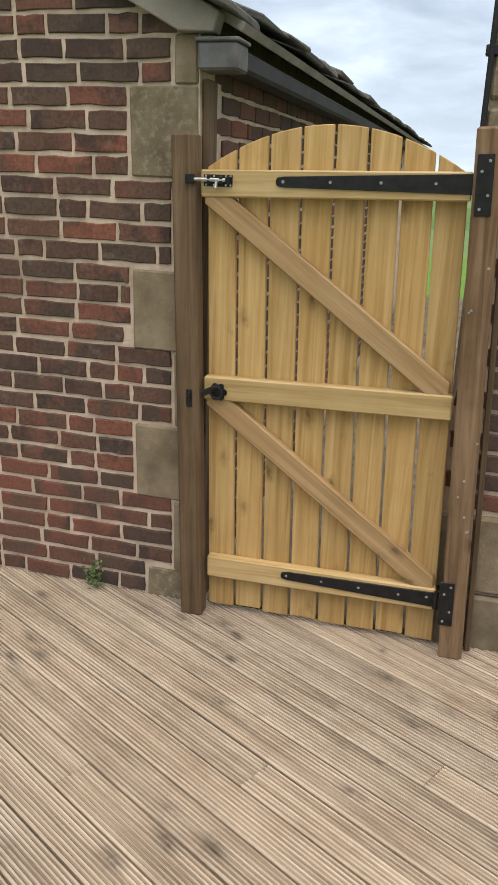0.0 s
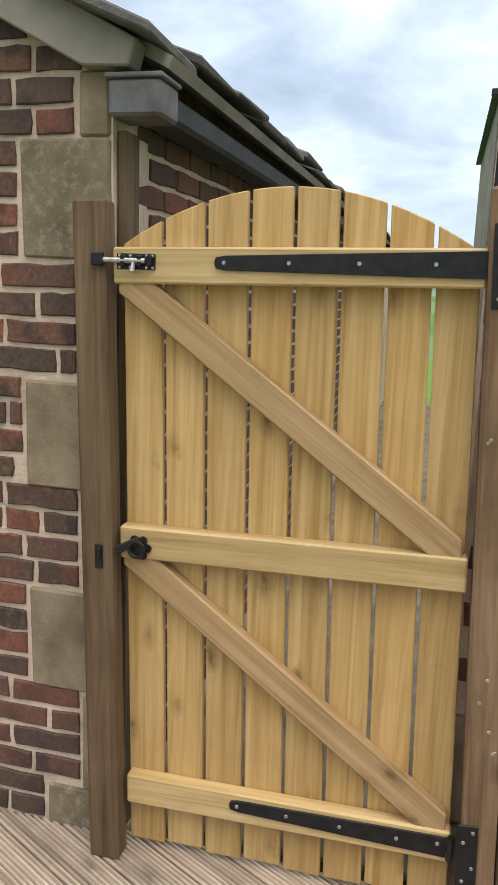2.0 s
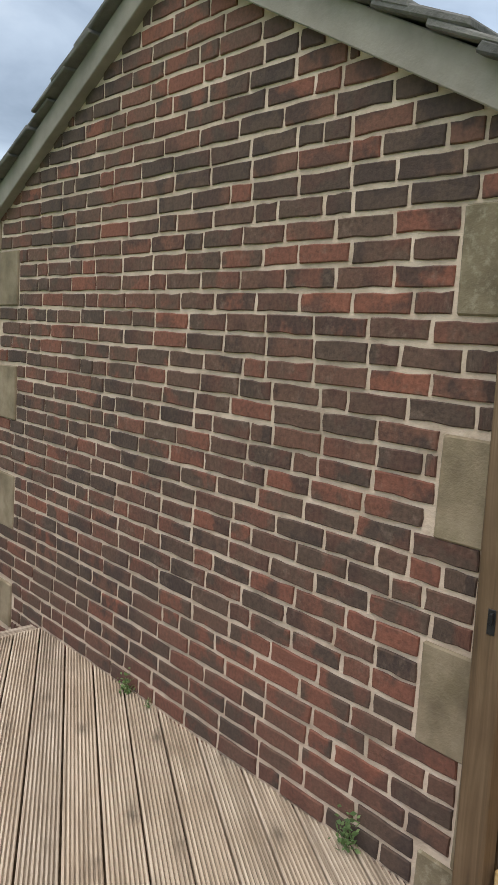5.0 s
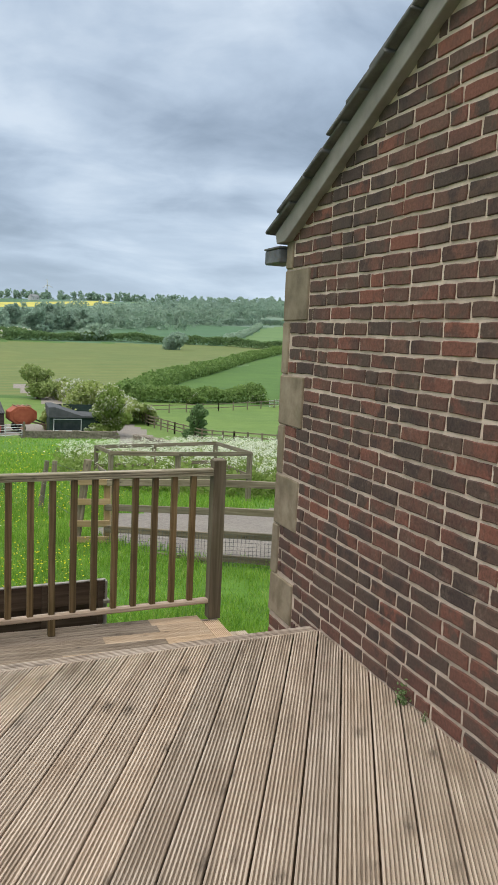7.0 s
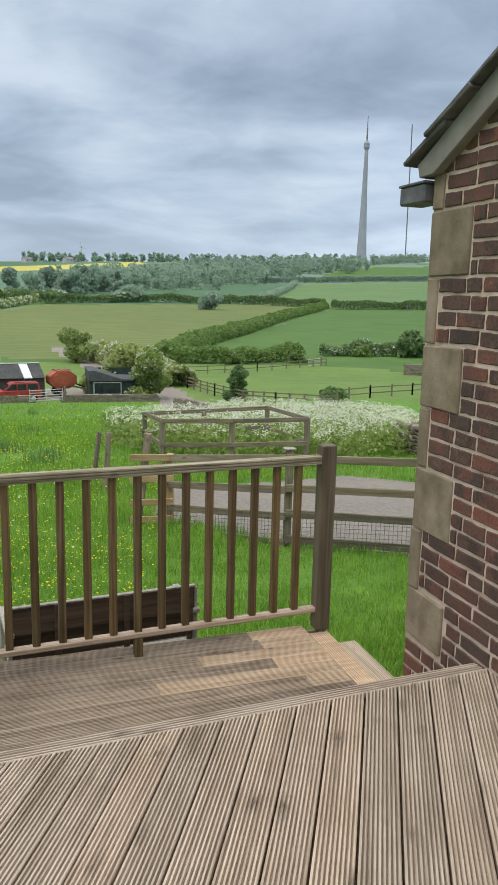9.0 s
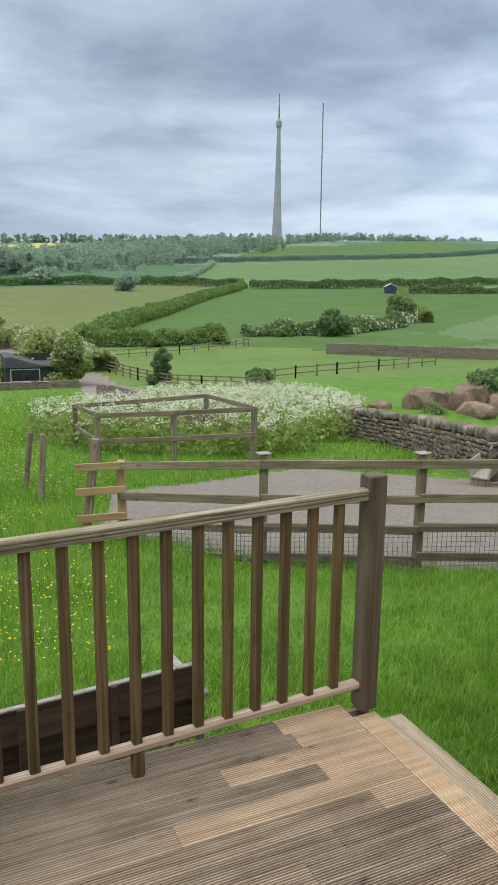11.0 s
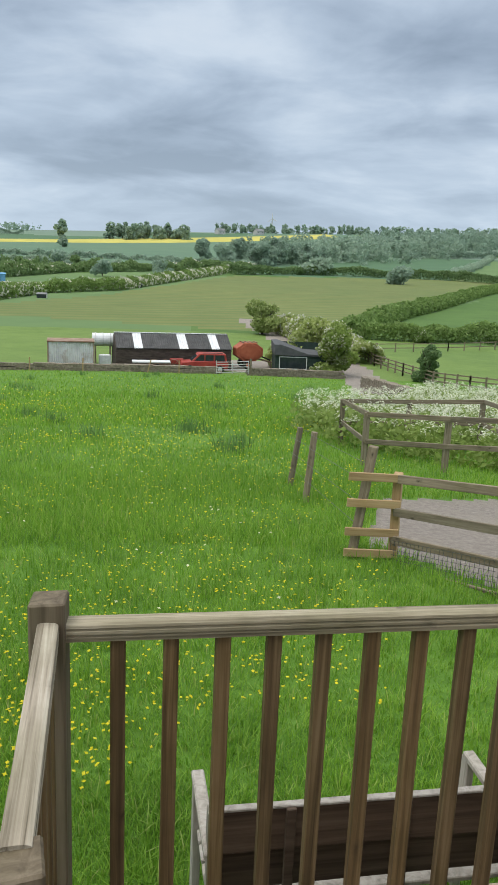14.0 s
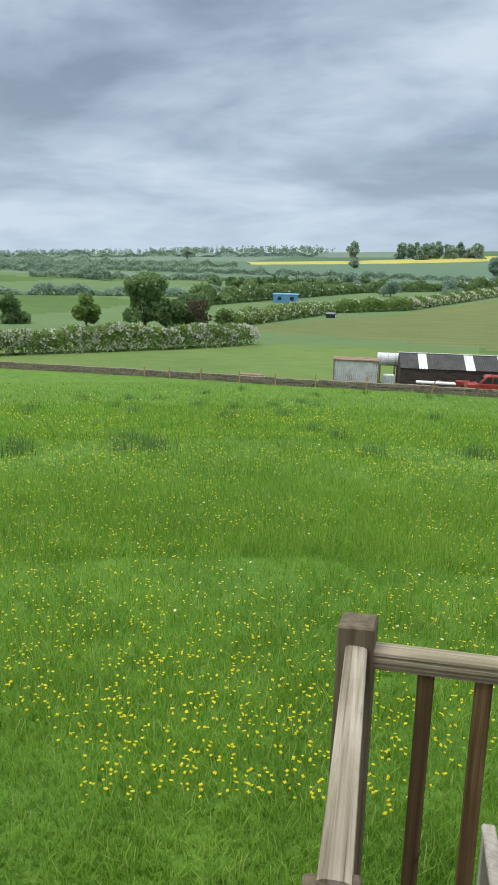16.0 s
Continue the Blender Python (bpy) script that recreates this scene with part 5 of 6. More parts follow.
broad_tree("rock_shrub", "low green shrub in front of the boulders", 16.9, 25.0, 0.9, 1.5, 1400, 0.07, "dark", 59, "shrub", low=-0.12)

# ---------------------------------------------------------------- meadow grass and flowers
def on_deck(x, y):
    return (-5.3 < x < 0.35 and -3.7 < y < 4.40) or (x > 0 and -0.1 < y < 3.35 and x < 9)


def blades_mesh(name, xs, ys, hs, ws, rng, mat):
    """Bent blades of two quads and a tip each."""
    n = len(xs)
    zs = np.array([land(x, y) for x, y in zip(xs, ys)]) - 0.02
    a = rng.random(n) * 2 * math.pi
    lean = rng.uniform(0.1, 0.75, n) * hs
    dx, dy = np.cos(a), np.sin(a)
    px, py = -dy, dx
    rows = []
    for f, wf in ((0.0, 1.0), (0.5, 0.8), (0.85, 0.45)):
        ox, oz = lean * f ** 2, hs * (f - 0.22 * f * f)
        for sgn in (-1, 1):
            rows.append(np.stack([xs + dx * ox + sgn * px * ws * wf, ys + dy * ox + sgn * py * ws * wf, zs + oz], 1))
    rows.append(np.stack([xs + dx * lean, ys + dy * lean, zs + hs * 0.80], 1))
    v = np.stack(rows, 1).reshape(-1, 3)
    base = np.arange(n)[:, None] * 7
    quads = np.concatenate([base + np.array([0, 1, 3, 2]), base + np.array([2, 3, 5, 4])], 0)
    tris = base + np.array([4, 5, 6])
    me = bpy.data.meshes.new(name)
    me.vertices.add(7 * n)
    me.vertices.foreach_set("co", v.ravel())
    loops = np.concatenate([quads.ravel(), tris.ravel()])
    me.loops.add(len(loops))
    me.loops.foreach_set("vertex_index", loops)
    me.polygons.add(3 * n)
    me.polygons.foreach_set("loop_start", np.concatenate([np.arange(0, 8 * n, 4), 8 * n + np.arange(0, 3 * n, 3)]))
    me.polygons.foreach_set("loop_total", np.concatenate([np.full(2 * n, 4), np.full(n, 3)]))
    me.update(calc_edges=True)
    me.materials.append(mat)
    return me


def scatter(rng, n, r0, r1, az0, az1, keep):
    """Places spread over a ring sector of the meadow, closer together near the deck."""
    r = r0 * (r1 / r0) ** rng.random(n)
    a = np.radians(rng.uniform(az0, az1, n))
    x, y = -2 + r * np.sin(a), 2 + r * np.cos(a)
    ok = np.array([keep(p, q) for p, q in zip(x, y)])
    return x[ok], y[ok], r[ok]


def meadow(x, y):
    return not on_deck(x, y) and not inside(ROAD, x, y) and (y < 15 or near_line(LANE, x, y) > 2.0)


grng2 = np.random.default_rng(77)
x, y, r = scatter(grng2, 150000, 2.6, 14, -42, 56, meadow)
tall = np.array([0.75 + 0.5 * noise.noise((p * 0.5, q * 0.5, 3)) + 0.35 * noise.noise((p * 2.1, q * 2.1, 8)) for p, q in zip(x, y)])
tall = np.clip(tall, 0.3, 1.5) * np.clip(0.55 + (r - 3) * 0.09, 0.45, 1.15)
me = blades_mesh("near_grass", x, y, grng2.uniform(0.10, 0.30, len(x)) * tall, grng2.uniform(0.0025, 0.005, len(x)), grng2, LEAF["grass"])
tagged(new("near_grass", me), "long green meadow grass below the deck", "grass", kind="stuff")
x, y, r = scatter(grng2, 100000, 8, 40, -36, 40, meadow)
tall = np.array([0.8 + 0.6 * noise.noise((p * 0.3, q * 0.3, 3)) + 0.3 * noise.noise((p * 1.1, q * 1.1, 8)) for p, q in zip(x, y)])
me = blades_mesh("meadow_grass", x, y, grng2.uniform(0.10, 0.30, len(x)) * np.clip(tall, 0.25, 1.6), grng2.uniform(0.0045, 0.009, len(x)) * np.clip(r / 16, 0.7, 2.0), grng2, LEAF["grass"])
tagged(new("meadow_grass", me), "long green meadow grass on the slope", "grass", kind="stuff")
x, y, r = scatter(grng2, 50000, 22, 69, -38, 22, lambda p, q: meadow(p, q) and q < 70)
me = blades_mesh("far_meadow_grass", x, y, grng2.uniform(0.08, 0.26, len(x)), grng2.uniform(0.010, 0.022, len(x)), grng2, LEAF["grass"])
tagged(new("far_meadow_grass", me), "rough meadow grass towards the stone wall", "grass", kind="stuff")

# dark clumps of rush stand above the grass
x, y, r = scatter(grng2, 46, 16, 62, -38, 12, lambda p, q: meadow(p, q) and q < 68)
cx, cy, n_t = np.repeat(x, 70), np.repeat(y, 70), 70 * len(x)
me = blades_mesh("rush_clumps", cx + grng2.normal(0, 0.2, n_t), cy + grng2.normal(0, 0.2, n_t), grng2.uniform(0.25, 0.62, n_t), grng2.uniform(0.006, 0.012, n_t), grng2, LEAF["rush"])
tagged(new("rush_clumps", me), "dark green clumps of rush in the meadow", "grass", kind="stuff")


def flowers(name, label, n, r0, r1, az0, az1, size, mat, seed, level, thresh, tallness):
    rng = np.random.default_rng(seed)
    x, y, r = scatter(rng, n, r0, r1, az0, az1, lambda p, q: meadow(p, q) and noise.noise((p * level, q * level, seed)) > thresh)
    z = np.array([land(p, q) for p, q in zip(x, y)]) + rng.uniform(0.6, 1.1, len(x)) * tallness
    pts = np.stack([x, y, z], 1)
    grow = np.clip(r / 12, 1.0, 2.2)
    tagged(new(name, quads_mesh(name, np.repeat(pts, 3, 0), np.repeat(rng.uniform(0.75, 1.2, len(pts)) * size * grow, 3), rng, LEAF[mat], 0.75)), label, "flowers", kind="stuff")


flowers("buttercups", "yellow buttercups in drifts through the grass", 6500, 3.6, 30, -40, 16, 0.0128, "yellow", 6, 0.35, -0.22, 0.24)
flowers("buttercups", "far drifts of yellow buttercups in the meadow", 3600, 9, 55, -40, 14, 0.016, "yellow", 7, 0.16, 0.04, 0.3)
flowers("dandelion_clocks", "white dandelion clocks dotted in the meadow", 90, 5, 40, -32, 10, 0.018, "umbel", 8, 0.3, -0.6, 0.34)

# cow parsley round the pen and along the lane
PARSLEY = [(1.2, 24), (2.2, 19.6), (3.6, 17.6), (5.2, 16.6), (8.2, 18.4), (10.1, 20.6), (13, 24), (19, 36), (22, 46), (12.5, 46), (7, 33), (4.2, 29), (2.2, 27)]
prng2 = np.random.default_rng(12)
um, lf = [], []
while len(um) < 3900:
    px, py = prng2.uniform(0, 22), 16 + 30 * prng2.random() ** 1.5
    if not inside(PARSLEY, px, py) or noise.noise((px * 0.5, py * 0.5, 2)) < -0.32 or (17.2 < py < 20.4 and 2.3 < px < 5.3 and prng2.random() < 0.35):
        continue
    hh = prng2.uniform(0.65, 1.2)
    um.append((px, py, land(px, py) + hh))
for px, py, pz in um:
    g = land(px, py)
    for _ in range(12):
        lf.append((px + prng2.normal() * 0.16, py + prng2.normal() * 0.16, g + (pz - g) * 0.85 * prng2.random()))
cl = []
for px, py, pz in um:
    for _ in range(14):
        a, q = prng2.random() * 6.28, 0.085 * math.sqrt(prng2.random())
        cl.append((px + q * math.cos(a) * 1.3, py + q * math.sin(a) * 1.3, pz + prng2.normal() * 0.035))
cp = thing("cow_parsley", "drift of white flowering cow parsley round the rail pen", "wildflowers", kind="stuff")
ob = new("flower_heads", quads_mesh("flower_heads", cl, prng2.uniform(0.018, 0.036, len(cl)), prng2, LEAF["umbel"], 0.6))
ob.parent = cp
ob = new("foliage", quads_mesh("foliage", lf, prng2.uniform(0.04, 0.11, len(lf)), prng2, LEAF["bright"]))
ob.parent = cp

# weeds at the wall's foot
for k, (wx, wy, s) in enumerate(((-0.02, 0.44, 1.0), (-0.02, 1.72, 0.8), (-0.015, 1.55, 0.35))):
    rng = np.random.default_rng(90 + k)
    pts = np.stack([rng.normal(0, 0.018, 90) * s - 0.012, rng.normal(0, 0.022, 90) * s, np.abs(rng.normal(0.04, 0.035, 90)) * s], 1)
    w = thing("wall_weed", "small green weed growing at the foot of the brick wall", "weed", pose(wx, wy, 0.002), "wall weeds")
    ob = new("leaves", quads_mesh("leaves", pts, rng.uniform(0.006, 0.014, 90) * s, rng, LEAF["dark"]))
    ob.parent = w
    part("stem", tube((-0.006, 0, -0.01), (-0.01, 0.003, 0.09 * s), 0.002, 0.001, 5), LEAF["dark"], w)

# ---------------------------------------------------------------- road fence
M["wire"] = rough_stuff("galvanised_wire", [(0.3, (0.10, 0.10, 0.095)), (0.7, (0.17, 0.17, 0.16))], 20, 0.5, 2, 60, 0.1, 0.001, metal=0.5)
FENCE = [(-0.06, 9.72), (0.25, 9.70), (1.31, 8.2), (2.75, 7.5), (4.3, 6.9), (5.9, 6.3)]
F_TOP = [-0.22, -0.50, -0.20, -0.17, -0.16, -0.15]
road_fence = thing("post_and_rail_fence", "timber post-and-rail fence beside the lane, partly repaired in new wood", "fence")
frng = random.Random(14)
for k, ((px, py), top) in enumerate(zip(FENCE, F_TOP)):
    g = land(px, py) - 0.1
    hgt = top - g
    mt = "fence_new_z" if k == 1 else "fence_old_z"
    ob = part("fence_post", box(0.09, 0.10, hgt, (0, 0, hgt / 2), 0.006), mt, road_fence, "new pale timber post" if k == 1 else "")
    ob.matrix_basis = Matrix.Translation((px - (0.14 if k == 0 else 0), py, g)) @ Matrix.Rotation(radians(7 if k == 0 else frng.uniform(-1, 1)), 4, "Y") @ Matrix.Rotation(radians(-25), 4, "Z")
    if k in (2, 3):
        part("post_cap", box(0.13, 0.12, 0.015, (px, py, top + 0.012), 0.003), "bench_pale", road_fence, "pale flat cap")


def rail_bar(parent, a, b, h, w, mt, name="rail"):
    a, b = Vector(a), Vector(b)
    x = (b - a).normalized()
    yv = Vector((0, 0, 1)).cross(x).normalized()
    zv = x.cross(yv)
    ob = part(name, box((b - a).length, w, h, (0, 0, 0), min(0.004, w / 4)), mt, parent)
    ob.matrix_basis = Matrix.Translation((a + b) / 2) @ Matrix((x, yv, zv)).transposed().to_4x4()
    return ob


for off in (0.06, 0.34, 0.65, 0.88):
    rail_bar(road_fence, (-0.30, 9.62, -0.46 - off), (0.26, 9.62, -0.48 - off), 0.085, 0.03, "fence_new")
for k in range(1, 5):
    (ax, ay), (bx, by) = FENCE[k], FENCE[k + 1]
    za, zb2 = (-0.50 if k == 1 else F_TOP[k] - 0.04), F_TOP[k + 1] - 0.04
    for off in (0.05, 0.42, 0.74, 1.07):
        rail_bar(road_fence, (ax - 0.05, ay - 0.06, za - off * 0.95), (bx - 0.05, by - 0.06, zb2 - off), 0.09, 0.035, "fence_old")
    # wire netting on the lower half
    net = []
    ln = math.hypot(bx - ax, by - ay)
    for i in range(int(ln / 0.05)):
        u = i * 0.05 / ln
        zt, zl = za + (zb2 - za) * u - 0.70, za + (zb2 - za) * u - 1.12
        net.append(box(0.0035, 0.0035, zt - zl, (ax + (bx - ax) * u - 0.06, ay + (by - ay) * u - 0.085, (zt + zl) / 2), 0))
    for i in range(9):
        net.append(between((ax - 0.06, ay - 0.085, za - 0.70 - i * 0.052), (bx - 0.06, by - 0.085, zb2 - 0.70 - i * 0.052), 0.0035, 0.0035, 0))
    part("wire_netting", joined(*net), "wire", road_fence, "galvanised square wire netting")
wire_fence = thing("wire_fence", "leaning round posts with sagging stock wire", "fence")
WP = [(-0.2, 12.6, -0.72, 4), (-0.22, 14.0, -0.95, 7)]
for px, py, top, tilt in WP:
    g = land(px, py) - 0.1
    ob = part("fence_post", tube((0, 0, 0), (0, 0, top - g), 0.05, 0.045, 10), "fence_old_z", wire_fence)
    ob.matrix_basis = Matrix.Translation((px, py, g)) @ Matrix.Rotation(radians(tilt), 4, "Y")
for hgt in (0.3, 0.55, 0.8, 1.0):
    pts = [(-0.1, 9.75)] + [(p[0], p[1]) for p in WP]
    for (ax, ay), (bx, by) in zip(pts, pts[1:]):
        part("wire", between((ax, ay, land(ax, ay) + hgt), (bx, by, land(bx, by) + hgt * 0.97), 0.004, 0.004, 0), "wire", wire_fence)

pen = thing("timber_pen", "weathered timber rail pen standing in cow parsley", "pen")
PEN = [(1.73, 17.0, -1.25), (3.23, 16.5, -1.21), (4.86, 16.0, -1.14), (5.5, 20.4, -1.52), (3.7, 20.6, -1.6), (2.07, 20.8, -1.66)]
for px, py, top in PEN:
    g = land(px, py) - 0.15
    part("pen_post", box(0.11, 0.11, top - g, (0, 0, 0), 0.006), "fence_old_z", pen).matrix_basis = Matrix.Translation((px, py, (top + g) / 2))
for k in range(6):
    a, b = PEN[k], PEN[(k + 1) % 6]
    for off in (0.03, 0.58):
        rail_bar(pen, (a[0], a[1] - 0.06, a[2] - off), (b[0], b[1] - 0.06, b[2] - off), 0.10, 0.045, "fence_old")


def post_rail_run(name, label, line, spacing, h, rails, mt="fence_old", group="paddock fences"):
    t = thing(name, label, "fence", group=group)
    for (ax, ay), (bx, by) in zip(line, line[1:]):
        n = max(1, round(math.hypot(bx - ax, by - ay) / spacing))
        prev = None
        for i in range(n + 1):
            x, y = ax + (bx - ax) * i / n, ay + (by - ay) * i / n
            z = land(x, y)
            part("fence_post", box(0.13, 0.13, h + 0.15, (x, y, z + h / 2 - 0.05), 0), mt + "_z", t)
            if prev:
                for f in rails:
                    part("rail", between((prev[0], prev[1], prev[2] + h * f), (x, y, z + h * f), 0.05, 0.11, 0), mt, t)
            prev = (x, y, z)


post_rail_run("paddock_fence", "dark timber post-and-rail fence along the lane", [(20, 94), (19, 83), (19.8, 75), (21.5, 62), (23.5, 54)], 2.2, 1.25, (0.35, 0.65, 0.93))
post_rail_run("paddock_fence", "timber post-and-rail fence across the paddock", [(20.7, 98.5), (35, 105.5), (49, 112.5)], 3.0, 1.2, (0.45, 0.9))
post_rail_run("paddock_fence", "low timber fence at the near side of the paddock", [(29, 68), (35.6, 71.6), (42, 74), (49, 76.3), (60, 80)], 3.2, 1.3, (0.4, 0.85))

# ---------------------------------------------------------------- dry stone walls and boulders
M["drystone"] = rough_stuff("dry_stone", [(0.3, (0.11, 0.095, 0.075)), (0.5, (0.19, 0.165, 0.13)), (0.75, (0.30, 0.265, 0.21))], 5, 0.95, 6, 40, 0.7, 0.01, 0.6, (9, (0.08, 0.07, 0.055), 0.5))
M["boulder"] = rough_stuff("sandstone_boulder", [(0.3, (0.12, 0.09, 0.065)), (0.55, (0.22, 0.165, 0.115)), (0.75, (0.32, 0.26, 0.19))], 1.4, 0.95, 7, 12, 0.8, 0.04, 0.3)
wrng = random.Random(19)
stone_meshes = []
for _ in range(8):
    bm = box(0.30, 0.26, 0.10, (0, 0, 0), 0.02, None, 0.022, wrng)
    me = bpy.data.meshes.new("stone")
    bm.to_mesh(me)
    bm.free()
    me.materials.append(M["drystone"])
    stone_meshes.append(me)
near_wall = thing("dry_stone_wall", "grey-brown dry stone wall with rough coping beside the lane", "stone wall", kind="structure")
SW = [(10.6, 22.0), (10.5, 18.4), (9.6, 15.2), (8.8, 13.0), (8.6, 10.0)]
count = 0
for (ax, ay), (bx, by) in zip(SW, SW[1:]):
    ln = math.hypot(bx - ax, by - ay)
    turn_z = math.atan2(by - ay, bx - ax)
    part("core", between((ax, ay, land(ax, ay) + 0.3), (bx, by, land(bx, by) + 0.3), 0.2, 0.9, 0), "drystone", near_wall)
    for row in range(8):
        s = wrng.uniform(-0.1, 0.1)
        while s < ln:
            w = wrng.uniform(0.6, 1.35)
            u = min(1.0, (s + 0.15 * w) / ln)
            x, y = ax + (bx - ax) * u, ay + (by - ay) * u
            tall = wrng.uniform(0.9, 1.3) if row < 7 else wrng.uniform(1.6, 2.3)
            z = land(x, y) + 0.03 + row * 0.112 + (0.05 if row == 7 else 0)
            off = wrng.uniform(-0.02, 0.02) - 0.03
            m = Matrix.Translation((x + off, y, z)) @ Matrix.Rotation(turn_z + wrng.uniform(-0.08, 0.08), 4, "Z") @ Matrix.Rotation(wrng.uniform(-0.08, 0.08) + (0.5 if row == 7 else 0) * wrng.choice((-0.4, 0.6)), 4, "Y") @ Matrix.Diagonal((w, 1.25, tall, 1))
            if count < 300:
                share("stone", wrng.choice(stone_meshes), near_wall, m)
                count += 1
            s += 0.30 * w + 0.008
wall_far = thing("dry_stone_wall", "low dry stone wall between the meadow and the farmyard", "stone wall", kind="structure")


def far_wall(line, h, parent, seed, length=0.7):
    rng = random.Random(seed)
    bms = []
    for (ax, ay), (bx, by) in zip(line, line[1:]):
        ln = math.hypot(bx - ax, by - ay)
        tz = math.atan2(by - ay, bx - ax)
        rows = 4
        for row in range(rows):
            s = rng.uniform(-0.3, 0.0)
            while s < ln:
                w = length * rng.uniform(0.6, 1.4)
                u = min(1.0, max(0.0, (s + w / 2) / ln))
                x, y = ax + (bx - ax) * u, ay + (by - ay) * u
                hh = h / rows * rng.uniform(0.9, 1.15)
                bms.append(box(w, 0.5, hh, (x, y, land(x, y) + (row + 0.4) * h / rows + rng.uniform(-0.03, 0.03)), 0, Matrix.Rotation(tz, 4, "Z"), 0.03, rng))
                s += w
    part("stones", joined(*bms), "drystone", parent)


far_wall([(-48, 71.0), (-24, 71.0), (-11.5, 70.2), (1.5, 70.4)], 0.66, wall_far, 33, 0.9)
far_wall([(4.4, 70.6), (12.8, 71.0)], 0.72, wall_far, 34, 0.7)
wall_pad = thing("dry_stone_wall", "far dry stone wall at the end of the paddock", "stone wall", kind="structure")
far_wall([(55.4, 99), (60, 95), (68, 88), (80, 80)], 1.6, wall_pad, 35, 1.2)
for k, (bx, by, s, sz) in enumerate(((17.6, 26.4, 1.15, 0.9), (18.7, 25.4, 1.1, 1.15), (17.95, 24.0, 0.8, 0.5), (14.6, 27.5, 0.55, 0.32), (15.6, 27.0, 0.6, 0.35), (19.3, 24.4, 0.7, 0.8))):
    bm = bmesh.new()
    bmesh.ops.create_icosphere(bm, subdivisions=3, radius=1.0)
    for v in bm.verts:
        c = v.co
        q = 1 + 0.28 * noise.noise(c * 1.1 + Vector((k * 7, 0, 0))) + 0.10 * noise.noise(c * 3.2 + Vector((k, 5, 0)))
        v.co = Vector((max(-0.8, min(0.8, c.x)) * s, max(-0.8, min(0.8, c.y)) * s * 0.8, max(-0.7, min(0.75, c.z)) * sz)) * q
    gz = land(bx, by) + sz * 0.3 + 0.5
    b = part("boulder", bm, "boulder")
    b.matrix_basis = pose(bx, by, gz, 0, 0, k * 50)
    tagged(b, "large brown sandstone boulder on the bank", "boulder", "boulders on the bank")
bank = bmesh.new()
bmesh.ops.create_grid(bank, x_segments=24, y_segments=24, size=1)
for v in bank.verts:
    d = v.co.length
    x, y = 19.0 + v.co.x * 7.5, 26.5 + v.co.y * 6.0
    v.co = Vector((x, y, land(x, y) - 0.3 + 1.05 * max(0, 1 - d ** 2) + 0.12 * noise.noise((x, y, 0))))
tagged(part("grass_bank", bank, FIELD[0][1]), "grassy bank under the boulders", "bank", kind="structure")

# ---------------------------------------------------------------- farmyard
M["zinc"] = rough_stuff("white_corrugated_iron", [(0.3, (0.42, 0.43, 0.43)), (0.7, (0.62, 0.63, 0.63))], 1.2, 0.6, 5, 8, 0.1, 0.01, 0, (1.3, (0.30, 0.22, 0.17), 0.5))
M["rust"] = rough_stuff("rusty_roof_iron", [(0.3, (0.18, 0.09, 0.055)), (0.7, (0.33, 0.25, 0.2))], 1.0, 0.85, 6, 8, 0.2, 0.02)
M["barn_board"] = wood("tarred_barn_boards", (0.035, 0.027, 0.024), (0.065, 0.05, 0.043), (0.10, 0.08, 0.07), 0, 0.85, (0.6, 0.6, 0.6), 0.5, 0.3, False, 0.2)
M["asbestos"] = rough_stuff("dark_sheet_roof", [(0.3, (0.055, 0.055, 0.055)), (0.7, (0.10, 0.10, 0.098))], 1.0, 0.9, 5, 10, 0.3, 0.02)
M["rooflight"] = rough_stuff("pale_roof_sheet", [(0.3, (0.55, 0.56, 0.57)), (0.7, (0.72, 0.73, 0.73))], 1.0, 0.5, 4, 10, 0.1, 0.01)
M["shed_green"] = rough_stuff("dark_green_boards", [(0.3, (0.018, 0.035, 0.028)), (0.7, (0.035, 0.058, 0.045))], 2.0, 0.8, 5, 20, 0.3, 0.01)
M["felt"] = rough_stuff("roofing_felt", [(0.3, (0.06, 0.062, 0.065)), (0.7, (0.10, 0.105, 0.11))], 1.5, 0.9, 5, 30, 0.4, 0.01)
M["red_paint"] = rough_stuff("faded_red_paint", [(0.3, (0.26, 0.035, 0.03)), (0.7, (0.38, 0.06, 0.045))], 2, 0.4, 4, 20, 0.1, 0.005)
M["orange_red"] = rough_stuff("weathered_machine_red", [(0.3, (0.28, 0.07, 0.035)), (0.7, (0.40, 0.12, 0.06))], 2, 0.6, 5, 20, 0.2, 0.01)
M["tyre"] = rough_stuff("rubber_tyre", [(0.3, (0.015, 0.015, 0.015)), (0.7, (0.03, 0.03, 0.03))], 8, 0.85, 3, 30, 0.3, 0.01)
M["white_metal"] = rough_stuff("white_painted_metal", [(0.3, (0.55, 0.56, 0.56)), (0.7, (0.72, 0.73, 0.73))], 3, 0.5, 3, 20, 0.1, 0.005)
M["car_glass"] = rough_stuff("dark_car_glass", [(0.3, (0.02, 0.028, 0.03)), (0.7, (0.04, 0.05, 0.055))], 2, 0.08, 2, 5, 0.0, 0.001)


